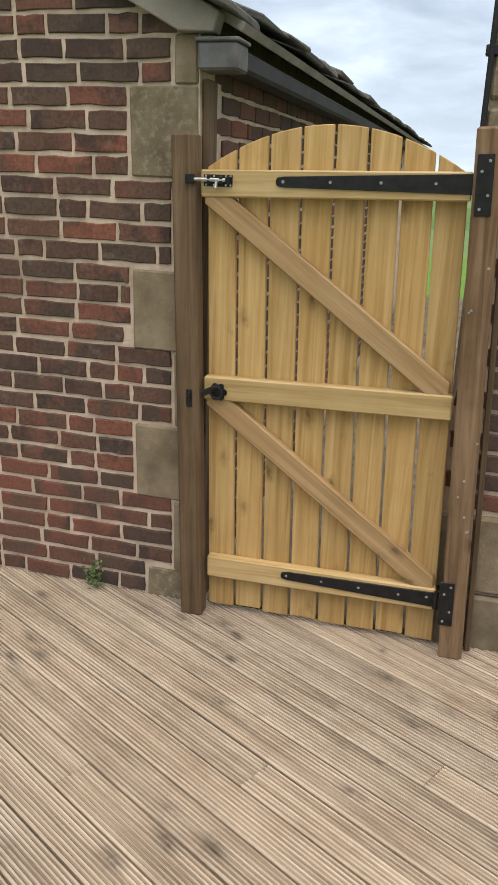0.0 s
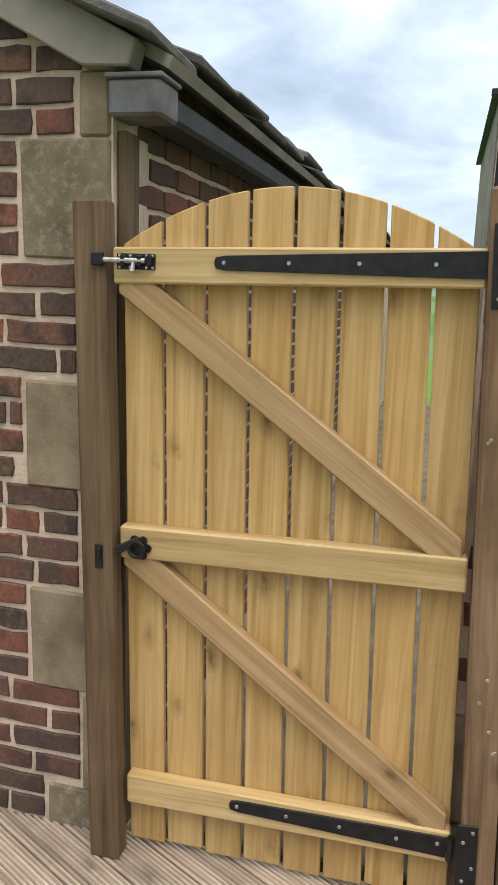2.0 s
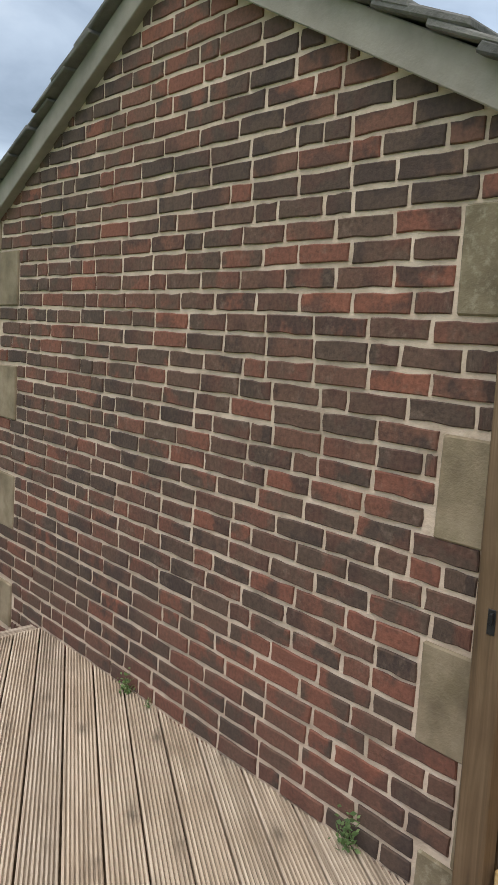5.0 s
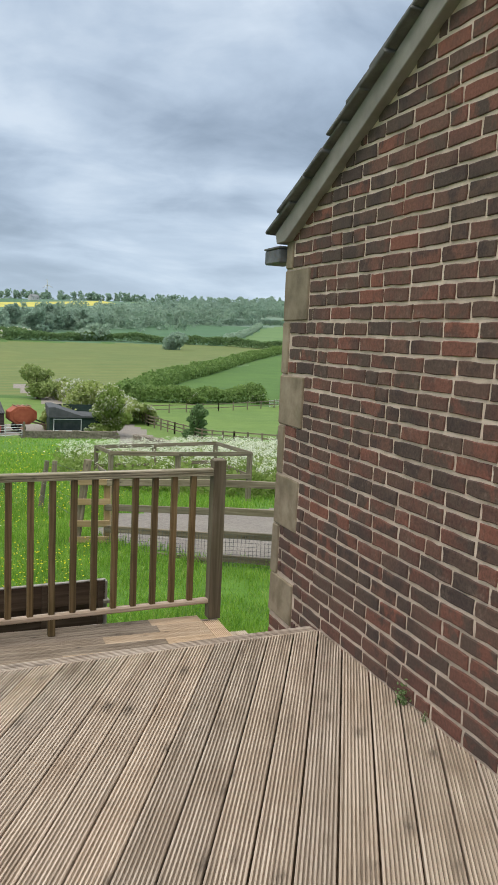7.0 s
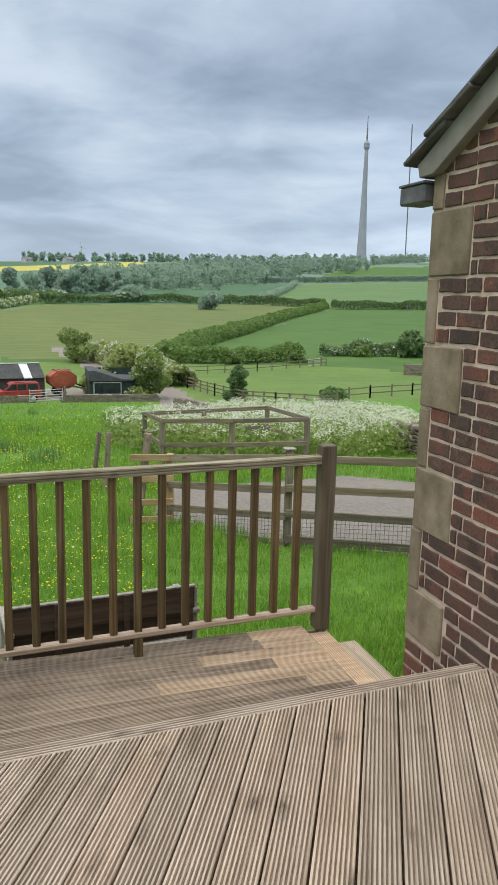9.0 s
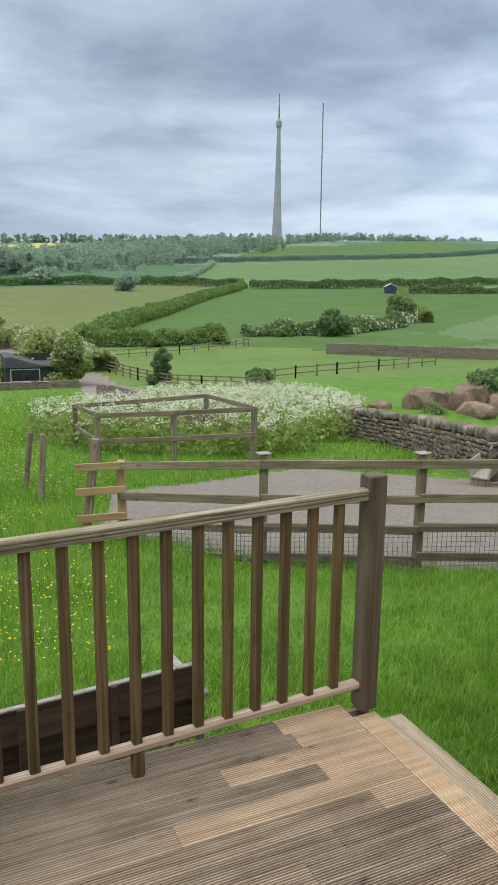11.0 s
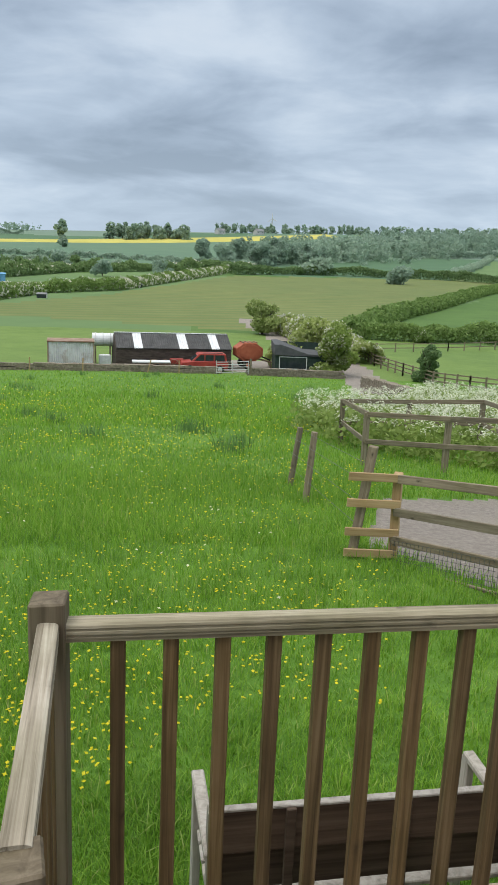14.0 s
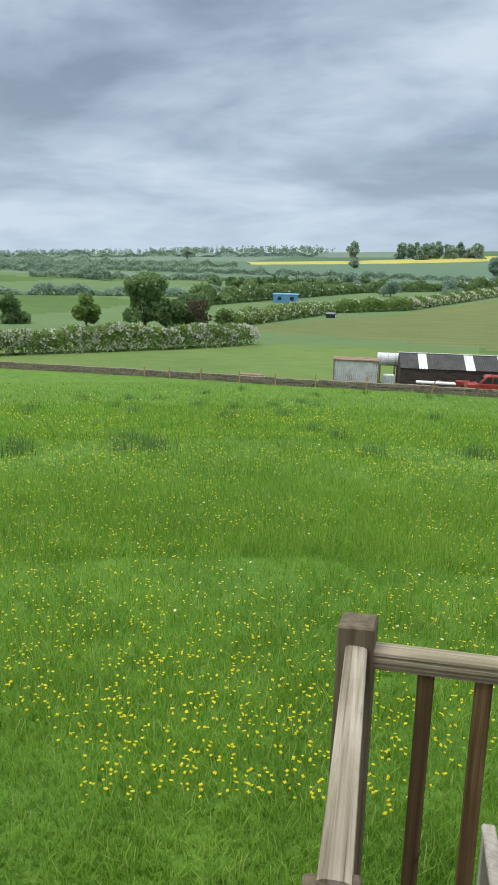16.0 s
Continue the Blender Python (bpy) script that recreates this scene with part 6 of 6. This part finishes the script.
def corrugated(w, h, waves, depth, axis_z=True):
    """A wavy sheet w wide and h high with a little thickness, standing in x-z."""
    bm = bmesh.new()
    n = waves * 4
    rows = []
    for k in range(n + 1):
        x, d = -w / 2 + w * k / n, depth * math.sin(k * math.pi / 2)
        rows.append([bm.verts.new((x, d, 0)), bm.verts.new((x, d, h)), bm.verts.new((x, d + 0.04, h)), bm.verts.new((x, d + 0.04, 0))])
    for a, b in zip(rows, rows[1:]):
        for i in range(4):
            bm.faces.new((a[i], b[i], b[(i + 1) % 4], a[(i + 1) % 4]))
    bmesh.ops.recalc_face_normals(bm, faces=bm.faces[:])
    return bm


FY = -8.47
cont = thing("storage_container", "white corrugated iron storage shed with rusty roof", "container", pose(-11.6, 73.6, FY, 0, 0, 8))
for yy, ln, rot in ((-1.2, 4.0, 0), (1.2, 4.0, 180)):
    ob = part("side_panel", corrugated(ln, 2.45, 22, 0.025), "zinc", cont)
    ob.matrix_basis = pose(0, yy, 0, 0, 0, rot)
for xx, rot in ((-2.0, -90), (2.0, 90)):
    part("end_panel", corrugated(2.4, 2.45, 14, 0.025), "zinc", cont).matrix_basis = pose(xx, 0, 0, 0, 0, rot)
part("roof", box(4.15, 2.6, 0.12, (0, 0, 2.5), 0.02), "rust", cont, "rusty iron roof")
for xx in (-2.0, 2.0):
    for yy in (-1.2, 1.2):
        part("corner_post", box(0.09, 0.09, 2.5, (xx, yy, 1.25), 0.01), "rust", cont)

barn = thing("farm_barn", "long dark boarded barn with grey sheet roof and pale rooflights", "barn", pose(-2.6, 77.2, FY, 0, 0, 9))
BLN, BW, BE, BR = 10.8, 5.0, 1.95, 3.05
for k in range(8):
    part("wall_board", box(BLN, 0.04, 0.24, (0, -BW / 2, 0.13 + 0.245 * k), 0.01), "barn_board", barn)
part("back_wall", box(BLN, 0.05, BE, (0, BW / 2, BE / 2), 0), "barn_board", barn)
for xx in (-BLN / 2, BLN / 2):
    part("gable_wall", outline_prism([(-BW / 2, 0), (BW / 2, 0), (BW / 2, BE), (0, BR), (-BW / 2, BE)], 0, xx - 0.03, xx + 0.03), "barn_board", barn)
sl = math.atan2(BR - BE, BW / 2)
seg = [(-5.4, -3.75, "asbestos"), (-3.75, -2.95, "rooflight"), (-2.95, 0.45, "asbestos"), (0.45, 1.3, "rooflight"), (1.3, 3.5, "asbestos"), (3.5, 4.3, "rooflight"), (4.3, 5.5, "asbestos")]
for a, b, mt in seg:
    bm = corrugated(b - a - 0.01, BW / 2 / math.cos(sl) + 0.2, max(3, int((b - a) * 5)), 0.03)
    bmesh.ops.transform(bm, matrix=Matrix.Translation(((a + b) / 2, -BW / 2 - 0.14, BE - 0.03)) @ Matrix.Rotation(-(math.pi / 2 - sl), 4, "X"), verts=bm.verts)
    part("roof_sheet", bm, mt, barn)
part("back_roof", box(BLN, BW / 2 / math.cos(sl) + 0.2, 0.05, (0, BW / 4, (BE + BR) / 2 + 0.03), 0, Matrix.Rotation(-sl, 4, "X")), "asbestos", barn)
part("ridge_cap", box(BLN + 0.1, 0.25, 0.07, (0, 0, BR + 0.05), 0.02), "rooflight", barn, "pale ridge capping")
part("barn_door", box(0.5, 0.06, 1.6, (4.3, -BW / 2 - 0.06, 0.85), 0.01), "rust", barn)
tank = thing("white_tank", "white ribbed cylindrical tank on a frame", "tank", pose(-9.1, 77.5, FY, 0, 0, 9))
part("barrel", tube((-1.0, 0, 2.25), (1.0, 0, 2.25), 0.62, None, 20), "white_metal", tank)
for xx in (-0.7, 0, 0.7):
    part("band", tube((xx - 0.04, 0, 2.25), (xx + 0.04, 0, 2.25), 0.66, None, 20), "zinc", tank)
for xx in (-0.7, 0.7):
    part("stand_leg", box(0.12, 0.8, 1.65, (xx, 0, 0.82), 0.01), "fence_old_z", tank)
cage = thing("bulk_container", "white bulk liquid container in a metal cage", "container", pose(-8.6, 74.2, FY, 0, 0, 6))
part("bottle", box(1.05, 0.95, 0.9, (0, 0, 0.75), 0.08), "white_metal", cage)
part("pallet", box(1.2, 1.0, 0.15, (0, 0, 0.12), 0.01), "fence_old", cage)
for k in range(5):
    part("cage_bar", box(0.03, 0.03, 1.05, (-0.55 + 0.275 * k, -0.52, 0.72), 0), "zinc", cage)
for zz in (0.3, 0.75, 1.2):
    part("cage_bar", box(1.15, 0.03, 0.03, (0, -0.54, zz), 0), "zinc", cage)

shed = thing("green_shed", "dark green wooden shed with felt roof and framed front", "shed", pose(9.6, 75.6, FY, 0, 0, -3))
for k in range(8):
    part("side_board", box(0.05, 4.6, 0.28, (-2.35, 0.2, 0.15 + 0.285 * k), 0.01), "shed_green", shed)
for k in range(6):
    part("front_board", box(4.7, 0.05, 0.28, (0, -2.1, 0.15 + 0.285 * k), 0.01), "shed_green", shed)
part("back_wall", box(4.7, 0.05, 2.6, (0, 2.5, 1.3), 0), "shed_green", shed)
part("side_wall", box(0.05, 4.6, 1.9, (2.35, 0.2, 0.95), 0), "shed_green", shed)
part("roof", outline_prism([(-2.45, 1.75), (2.55, 1.75), (2.55, 1.85), (0.6, 1.95), (-1.9, 2.75), (-2.5, 2.72)], 1, -2.3, 2.7, 0.01), "felt", shed, "grey felted roof")
part("window_frame", joined(box(2.6, 0.06, 0.07, (-0.7, -2.16, 1.6), 0.01), box(2.6, 0.06, 0.07, (-0.7, -2.16, 0.5), 0.01), box(0.07, 0.06, 1.1, (-1.97, -2.16, 1.05), 0.01), box(0.07, 0.06, 1.1, (0.57, -2.16, 1.05), 0.01)), "white_metal", shed, "white metal frame")
part("window_pane", box(2.5, 0.02, 1.05, (-0.7, -2.14, 1.05), 0), "car_glass", shed)

# red estate car parked behind the wall
car = thing("estate_car", "faded red off-road estate car parked behind the wall", "car", pose(0.5, 73.2, FY, 0, 0, 6))
body = outline_prism([(-2.15, 0.45), (2.1, 0.45), (2.15, 0.95), (2.05, 1.08), (-1.2, 1.10), (-2.1, 0.98), (-2.2, 0.7)], 1, -0.85, 0.85, 0.05)
part("body", body, "red_paint", car)
part("cabin", outline_prism([(-1.25, 1.08), (2.0, 1.08), (1.9, 1.72), (1.75, 1.78), (-0.45, 1.78), (-0.6, 1.74)], 1, -0.76, 0.76, 0.04), "red_paint", car)
for a, b, c, d in ((-1.0, -0.1, -0.45, -0.1), (0.0, 0.75, 0.0, 0.75), (0.9, 1.8, 0.9, 1.72)):
    for s in (-1, 1):
        part("side_window", outline_prism([(a, 1.14), (b, 1.14), (d, 1.66), (c, 1.66)], 1, s * 0.765, s * 0.785), "car_glass", car)
part("windscreen", between((-1.28, 0, 1.12), (-0.56, 0, 1.74), 1.3, 0.02, 0), "car_glass", car)
part("rear_window", between((2.02, 0, 1.15), (1.93, 0, 1.68), 1.25, 0.02, 0), "car_glass", car)
for xx in (-1.4, 1.35):
    for s in (-1, 1):
        w = part("wheel", tube((xx, s * 0.72, 0.37), (xx, s * 0.9, 0.37), 0.37, None, 20), "tyre", car)
        part("rim", tube((xx, s * 0.88, 0.37), (xx, s * 0.915, 0.37), 0.21, None, 14), "zinc", w)
part("front_bumper", box(0.15, 1.7, 0.2, (-2.22, 0, 0.5), 0.04), "tyre", car)
part("rear_bumper", box(0.15, 1.7, 0.2, (2.17, 0, 0.5), 0.04), "tyre", car)
part("roof_rail", joined(box(1.9, 0.04, 0.05, (0.7, -0.62, 1.83), 0.01), box(1.9, 0.04, 0.05, (0.7, 0.62, 1.83), 0.01)), "tyre", car)

baler = thing("round_baler", "weathered red round baler with drawbar", "farm machine", pose(4.9, 77.0, FY, 0, 0, 12))
octo = [(1.35 * math.cos(a) - 0.15 * (1 if math.cos(a) < 0 else 0), 1.62 + 0.95 * math.sin(a)) for a in [math.pi / 8 + k * math.pi / 4 for k in range(8)]]
part("chamber", outline_prism(octo, 1, -0.75, 0.75, 0.05), "orange_red", baler)
part("side_panel", outline_prism([(x * 0.78, 1.62 + (z - 1.62) * 0.78) for x, z in octo], 1, -0.82, -0.74, 0.02), "orange_red", baler)
for k in range(4):
    part("top_rib", box(0.08, 1.5, 0.1, (-0.7 + 0.45 * k, 0, 2.53), 0.01), "rust", baler)
for s in (-1, 1):
    w = part("wheel", tube((-0.35, s * 0.85, 0.42), (-0.35, s * 1.1, 0.42), 0.42, None, 20), "tyre", baler)
    part("rim", tube((-0.35, s * 1.05, 0.42), (-0.35, s * 1.13, 0.42), 0.2, None, 12), "orange_red", w)
part("drawbar", between((1.0, 0, 0.9), (2.6, 0, 0.5), 0.18, 0.16, 0.02), "rust", baler)
part("drive_shaft", tube((0.9, 0.1, 1.3), (2.3, 0.1, 0.75), 0.07), "tyre", baler)
part("jack_stand", box(0.09, 0.09, 0.6, (2.3, 0, 0.3), 0.01), "rust", baler)

rake = thing("hay_rake", "rusty red hay tedder with spoked wheels", "farm machine", pose(-3.2, 73.6, FY, 0, 0, 5))
part("frame", joined(between((-1.4, 0, 0.7), (1.3, 0, 0.75), 0.1, 0.1), between((-1.2, -0.3, 0.5), (1.2, 0.3, 0.95), 0.08, 0.08)), "rust", rake)
for xx in (-0.9, 0.1, 0.9):
    ring = [tube((xx + 0.5 * math.cos(a), -0.3, 0.55 + 0.5 * math.sin(a)), (xx + 0.5 * math.cos(a + 0.45), -0.3, 0.55 + 0.5 * math.sin(a + 0.45)), 0.03, None, 5) for a in [k * 0.4488 for k in range(14)]]
    ring += [tube((xx, -0.3, 0.55), (xx + 0.5 * math.cos(a), -0.3, 0.55 + 0.5 * math.sin(a)), 0.02, None, 4) for a in [k * 0.785 for k in range(8)]]
    part("rake_wheel", joined(*ring), "rust", rake)
part("guard", box(1.3, 0.25, 0.55, (1.2, 0, 0.85), 0.08), "red_paint", rake, "bright red guard")
trailer = thing("low_trailer", "pale flat trailer behind the wall", "trailer", pose(-4.3, 72.3, FY, 0, 0, 6))
part("bed", box(3.4, 1.2, 0.12, (0, 0, 0.95), 0.02), "white_metal", trailer)
for xx in (-0.5, 0.5):
    part("wheel", tube((xx, -0.7, 0.4), (xx, -0.55, 0.4), 0.4, None, 16), "tyre", trailer)

gate_f = thing("field_gate", "grey metal field gate leaning in the wall gap", "field gate", pose(2.9, 70.1, land(2.9, 70.1), 0, 0, 9))
for k in range(5):
    part("gate_bar", tube((-1.45, 0, 0.2 + 0.23 * k), (1.45, 0, 0.28 + 0.23 * k), 0.03, None, 6), "zinc", gate_f)
for xx in (-1.45, 0, 1.45):
    part("upright", box(0.06, 0.05, 1.15, (xx, 0, 0.7), 0.005), "zinc", gate_f)
part("hanging_post", box(0.16, 0.16, 1.5, (1.65, 0, 0.7), 0.01), "fence_old_z", gate_f)
for k, (xx, yy, tilt) in enumerate(((-31, 69.8, 0), (-28.5, 69.8, 0), (-25.4, 69.8, 2), (-21.6, 69.6, 0), (-18.2, 69.5, -2), (-14.5, 69.3, 0), (-10, 69, 1), (-4.5, 68.8, 14), (-1.8, 69, 0))):
    p = part("fence_stake", box(0.1, 0.1, 1.25, (0, 0, 0.55), 0.006), "fence_new_z")
    p.matrix_basis = pose(xx, yy, land(xx, yy), 0, tilt, 0)
    tagged(p, "pale wooden stake in front of the stone wall", "stake", "stakes along the wall")
pallets = thing("pallet_stack", "low stack of old brown pallets by the wall", "pallets", pose(-21.5, 72.6, land(-21.5, 72.6)))
for k in range(4):
    part("pallet", box(2.2, 1.1, 0.13, (0.05 * k, 0, 0.08 + 0.16 * k), 0.01), "rust", pallets)

# ---------------------------------------------------------------- far landmarks
M["concrete"] = rough_stuff("pale_concrete", [(0.3, (0.27, 0.29, 0.32)), (0.7, (0.36, 0.38, 0.41))], 0.02, 0.9, 5, 0.1, 0.1, 0.1)
M["far_wall"] = rough_stuff("pale_render", [(0.3, (0.38, 0.38, 0.37)), (0.7, (0.52, 0.52, 0.50))], 0.1, 0.9, 4, 1, 0.1, 0.05)
M["far_roof"] = rough_stuff("grey_far_roof", [(0.3, (0.16, 0.165, 0.17)), (0.7, (0.24, 0.245, 0.25))], 0.1, 0.9, 4, 1, 0.1, 0.05)
M["blue_paint"] = rough_stuff("blue_sheet", [(0.3, (0.10, 0.27, 0.45)), (0.7, (0.17, 0.38, 0.58))], 0.3, 0.6, 4, 2, 0.1, 0.05)
M["navy"] = rough_stuff("navy_boards", [(0.3, (0.03, 0.05, 0.09)), (0.7, (0.06, 0.08, 0.13))], 0.4, 0.8, 4, 3, 0.1, 0.05)
def lathe(prof, sides):
    """A round body from rows of (height, radius)."""
    bm = bmesh.new()
    rings = [[bm.verts.new((r * math.cos(2 * math.pi * k / sides), r * math.sin(2 * math.pi * k / sides), z)) for k in range(sides)] for z, r in prof]
    for a, b in zip(rings, rings[1:]):
        for k in range(sides):
            j = (k + 1) % sides
            bm.faces.new((a[k], a[j], b[j], b[k]))
    bm.faces.new(rings[0][::-1])
    bm.faces.new(rings[-1])
    return bm


tower = thing("transmitter_tower", "tall tapering concrete transmitter tower on the ridge", "tower", pose(721, 1446, 30))
prof = [(0, 13.5), (25, 12.0), (60, 9.8), (110, 7.6), (170, 5.6), (225, 4.2), (262, 3.4)]
part("shaft", lathe(prof, 24), "concrete", tower)
part("turret", lathe([(258, 3.6), (263, 5.8), (271, 5.8), (276, 2.6)], 20), "concrete", tower)
part("lattice_mast", joined(tube((0, 0, 275), (0, 0, 300), 1.7, 1.4, 8), tube((0, 0, 300), (0, 0, 322), 1.0, 0.7, 8)), "far_roof", tower)
mast = thing("guyed_mast", "thin guyed steel mast beside the tower", "mast", pose(740, 1303, 45))
part("mast_column", tube((0, 0, 0), (-2.0, 0, 266), 1.15, 1.0, 8), "far_roof", mast)
turbine = thing("wind_turbine", "small white wind turbine on the skyline", "wind turbine", pose(148.5, 1300, 35))
part("column", tube((0, 0, 0), (0, 0, 37), 1.5, 1.0, 10), "white_metal", turbine)
part("nacelle", box(1.6, 3.2, 1.6, (0, 0, 37.4), 0.2), "white_metal", turbine)
for a in (95, 215, 335):
    part("blade", between((0, -2, 37.4), (9 * math.cos(radians(a)), -2, 37.4 + 9 * math.sin(radians(a))), 0.5, 1.2, 0.05), "white_metal", turbine)


def far_house(x, y, w, d, h, roof_h, wall_mt, roof_mt, turn, label, name="far_building"):
    t = thing(name, label, "building", pose(x, y, land(x, y) - 0.3, 0, 0, turn), "far buildings")
    part("wall", outline_prism([(-d / 2, 0), (d / 2, 0), (d / 2, h), (0, h + roof_h), (-d / 2, h)], 0, -w / 2, w / 2), wall_mt, t)
    for s in (-1, 1):
        ang = math.atan2(roof_h, d / 2)
        part("roof", box(w * 1.05, d / 2 / math.cos(ang) * 1.1, 0.25, (0, s * d / 4 * 1.03, h + roof_h / 2 + 0.1), 0, Matrix.Rotation(-s * ang, 4, "X")), roof_mt, t)
    for k in range(max(2, int(w / 5))):
        part("window", box(1.1, 0.1, 1.0, (-w / 2 + w * (k + 0.5) / max(2, int(w / 5)), -d / 2 - 0.03, h * 0.6), 0), "car_glass", t)
    return t


far_house(198, 289, 7, 5, 3.0, 1.3, "navy", "zinc", 60, "navy field stable with a white roof")
far_house(190, 333, 4.5, 2.2, 1.9, 0.4, "white_metal", "white_metal", -25, "white trailer by the hedge")
far_house(-56, 238, 7.5, 3.0, 2.6, 0.3, "blue_paint", "blue_paint", 10, "pale blue sheeted shed in the valley")
far_house(640, 1140, 60, 20, 7, 1.5, "far_wall", "far_roof", -28, "long pale transmitter station building")
for k, (x, y) in enumerate(((900, 1180), (860, 1200), (980, 1190), (120, 1225), (60, 1215), (-60, 1205))):
    far_house(x, y, 14, 9, 5.5, 3.2, "far_wall", "far_roof", 10 * k, "pale house on the far ridge")
for k, (x, y) in enumerate(((-33, 186), (-14, 243))):
    far_house(x, y, 2.2, 1.4, 1.0, 0.3, "white_metal", "far_roof", 20 * k, "small pale caravan by the hedge", "far_caravan")

# stone house seen over the gate
M["ashlar"] = rough_stuff("grey_coursed_stone", [(0.3, (0.15, 0.14, 0.12)), (0.7, (0.27, 0.25, 0.21))], 1.5, 0.9, 6, 14, 0.7, 0.03, 0.3)
farmhouse = thing("stone_house", "grey coursed-stone house with hipped slate roof beyond the gate", "house", pose(11.6, -4.5, -1.3))
hrng = random.Random(44)
st = []
for row in range(26):
    yy = 3.1
    while yy > -1.6:
        w = hrng.uniform(0.3, 0.6)
        st.append(box(0.1, w - 0.015, 0.215, (-0.02 + hrng.uniform(-0.012, 0.012), yy - w / 2, 0.11 + row * 0.23), 0.012))
        yy -= w
tagged(part("stonework", joined(*st), "ashlar", farmhouse), kind="stuff")
part("wall", box(7, 5.6, 6.0, (3.55, 0.3, 3.0), 0), "ashlar", farmhouse)
rb = bmesh.new()
b0 = [rb.verts.new(p) for p in ((-0.2, -2.65, 5.95), (-0.2, 3.22, 5.95), (7.25, 3.22, 5.95), (7.25, -2.65, 5.95))]
r0, r1 = rb.verts.new((2.6, 0.3, 8.2)), rb.verts.new((4.6, 0.3, 8.2))
for f in ((b0[0], b0[1], r0), (b0[1], b0[2], r1, r0), (b0[2], b0[3], r1), (b0[3], b0[0], r0, r1), (b0[3], b0[2], b0[1], b0[0])):
    rb.faces.new(f)
part("roof", rb, "slate", farmhouse)
for k in range(9):
    part("slate_course", box(0.05, 5.7 - 0.6 * k, 0.06, (-0.16 + 0.31 * k, 0.3, 6.0 + 0.245 * k), 0.01), "slate", farmhouse)
part("gutter", box(0.12, 5.9, 0.1, (-0.2, 0.29, 5.92), 0.01), "pipe", farmhouse)
# path behind the gate
tagged(part("path", box(9.7, 3.4, 0.12, (4.97, -1.75, -0.10), 0.01), "drystone"), "pale concrete path behind the gate", "path", kind="structure")

# ---------------------------------------------------------------- small things by the lane
lane_wall = thing("rubble_wall", "broken rubble wall along the lane edge", "stone wall", kind="structure")
far_wall([(11.6, 57), (11.2, 50), (10.6, 43)], 0.8, lane_wall, 36, 0.6)
trough = thing("timber_trough", "weathered grey timber trough leaning by the stone wall", "trough", pose(7.75, 12.1, land(7.75, 12.1), 0, 0, 35))
part("side_board", box(0.75, 0.04, 0.32, (0, -0.18, 0.34), 0.006, Matrix.Rotation(radians(12), 4, "X")), "bench_pale", trough)
part("side_board", box(0.75, 0.04, 0.32, (0, 0.18, 0.34), 0.006, Matrix.Rotation(radians(-12), 4, "X")), "bench_pale", trough)
part("base_board", box(0.75, 0.3, 0.04, (0, 0, 0.2), 0.006), "bench_pale", trough)
for xx in (-0.3, 0.3):
    part("leg", box(0.09, 0.34, 0.2, (xx, 0, 0.1), 0.006), "fence_old_z", trough)
part("prop_board", box(0.16, 0.04, 0.62, (0.46, 0.0, 0.33), 0.006, Matrix.Rotation(radians(-14), 4, "Y")), "fence_old_z", trough)
g2 = copy_thing(gate_f, pose(46.5, 111.4, land(46.5, 111.4), 0, 0, 27))
tagged(g2, "pale metal gate in the paddock fence", "field gate")
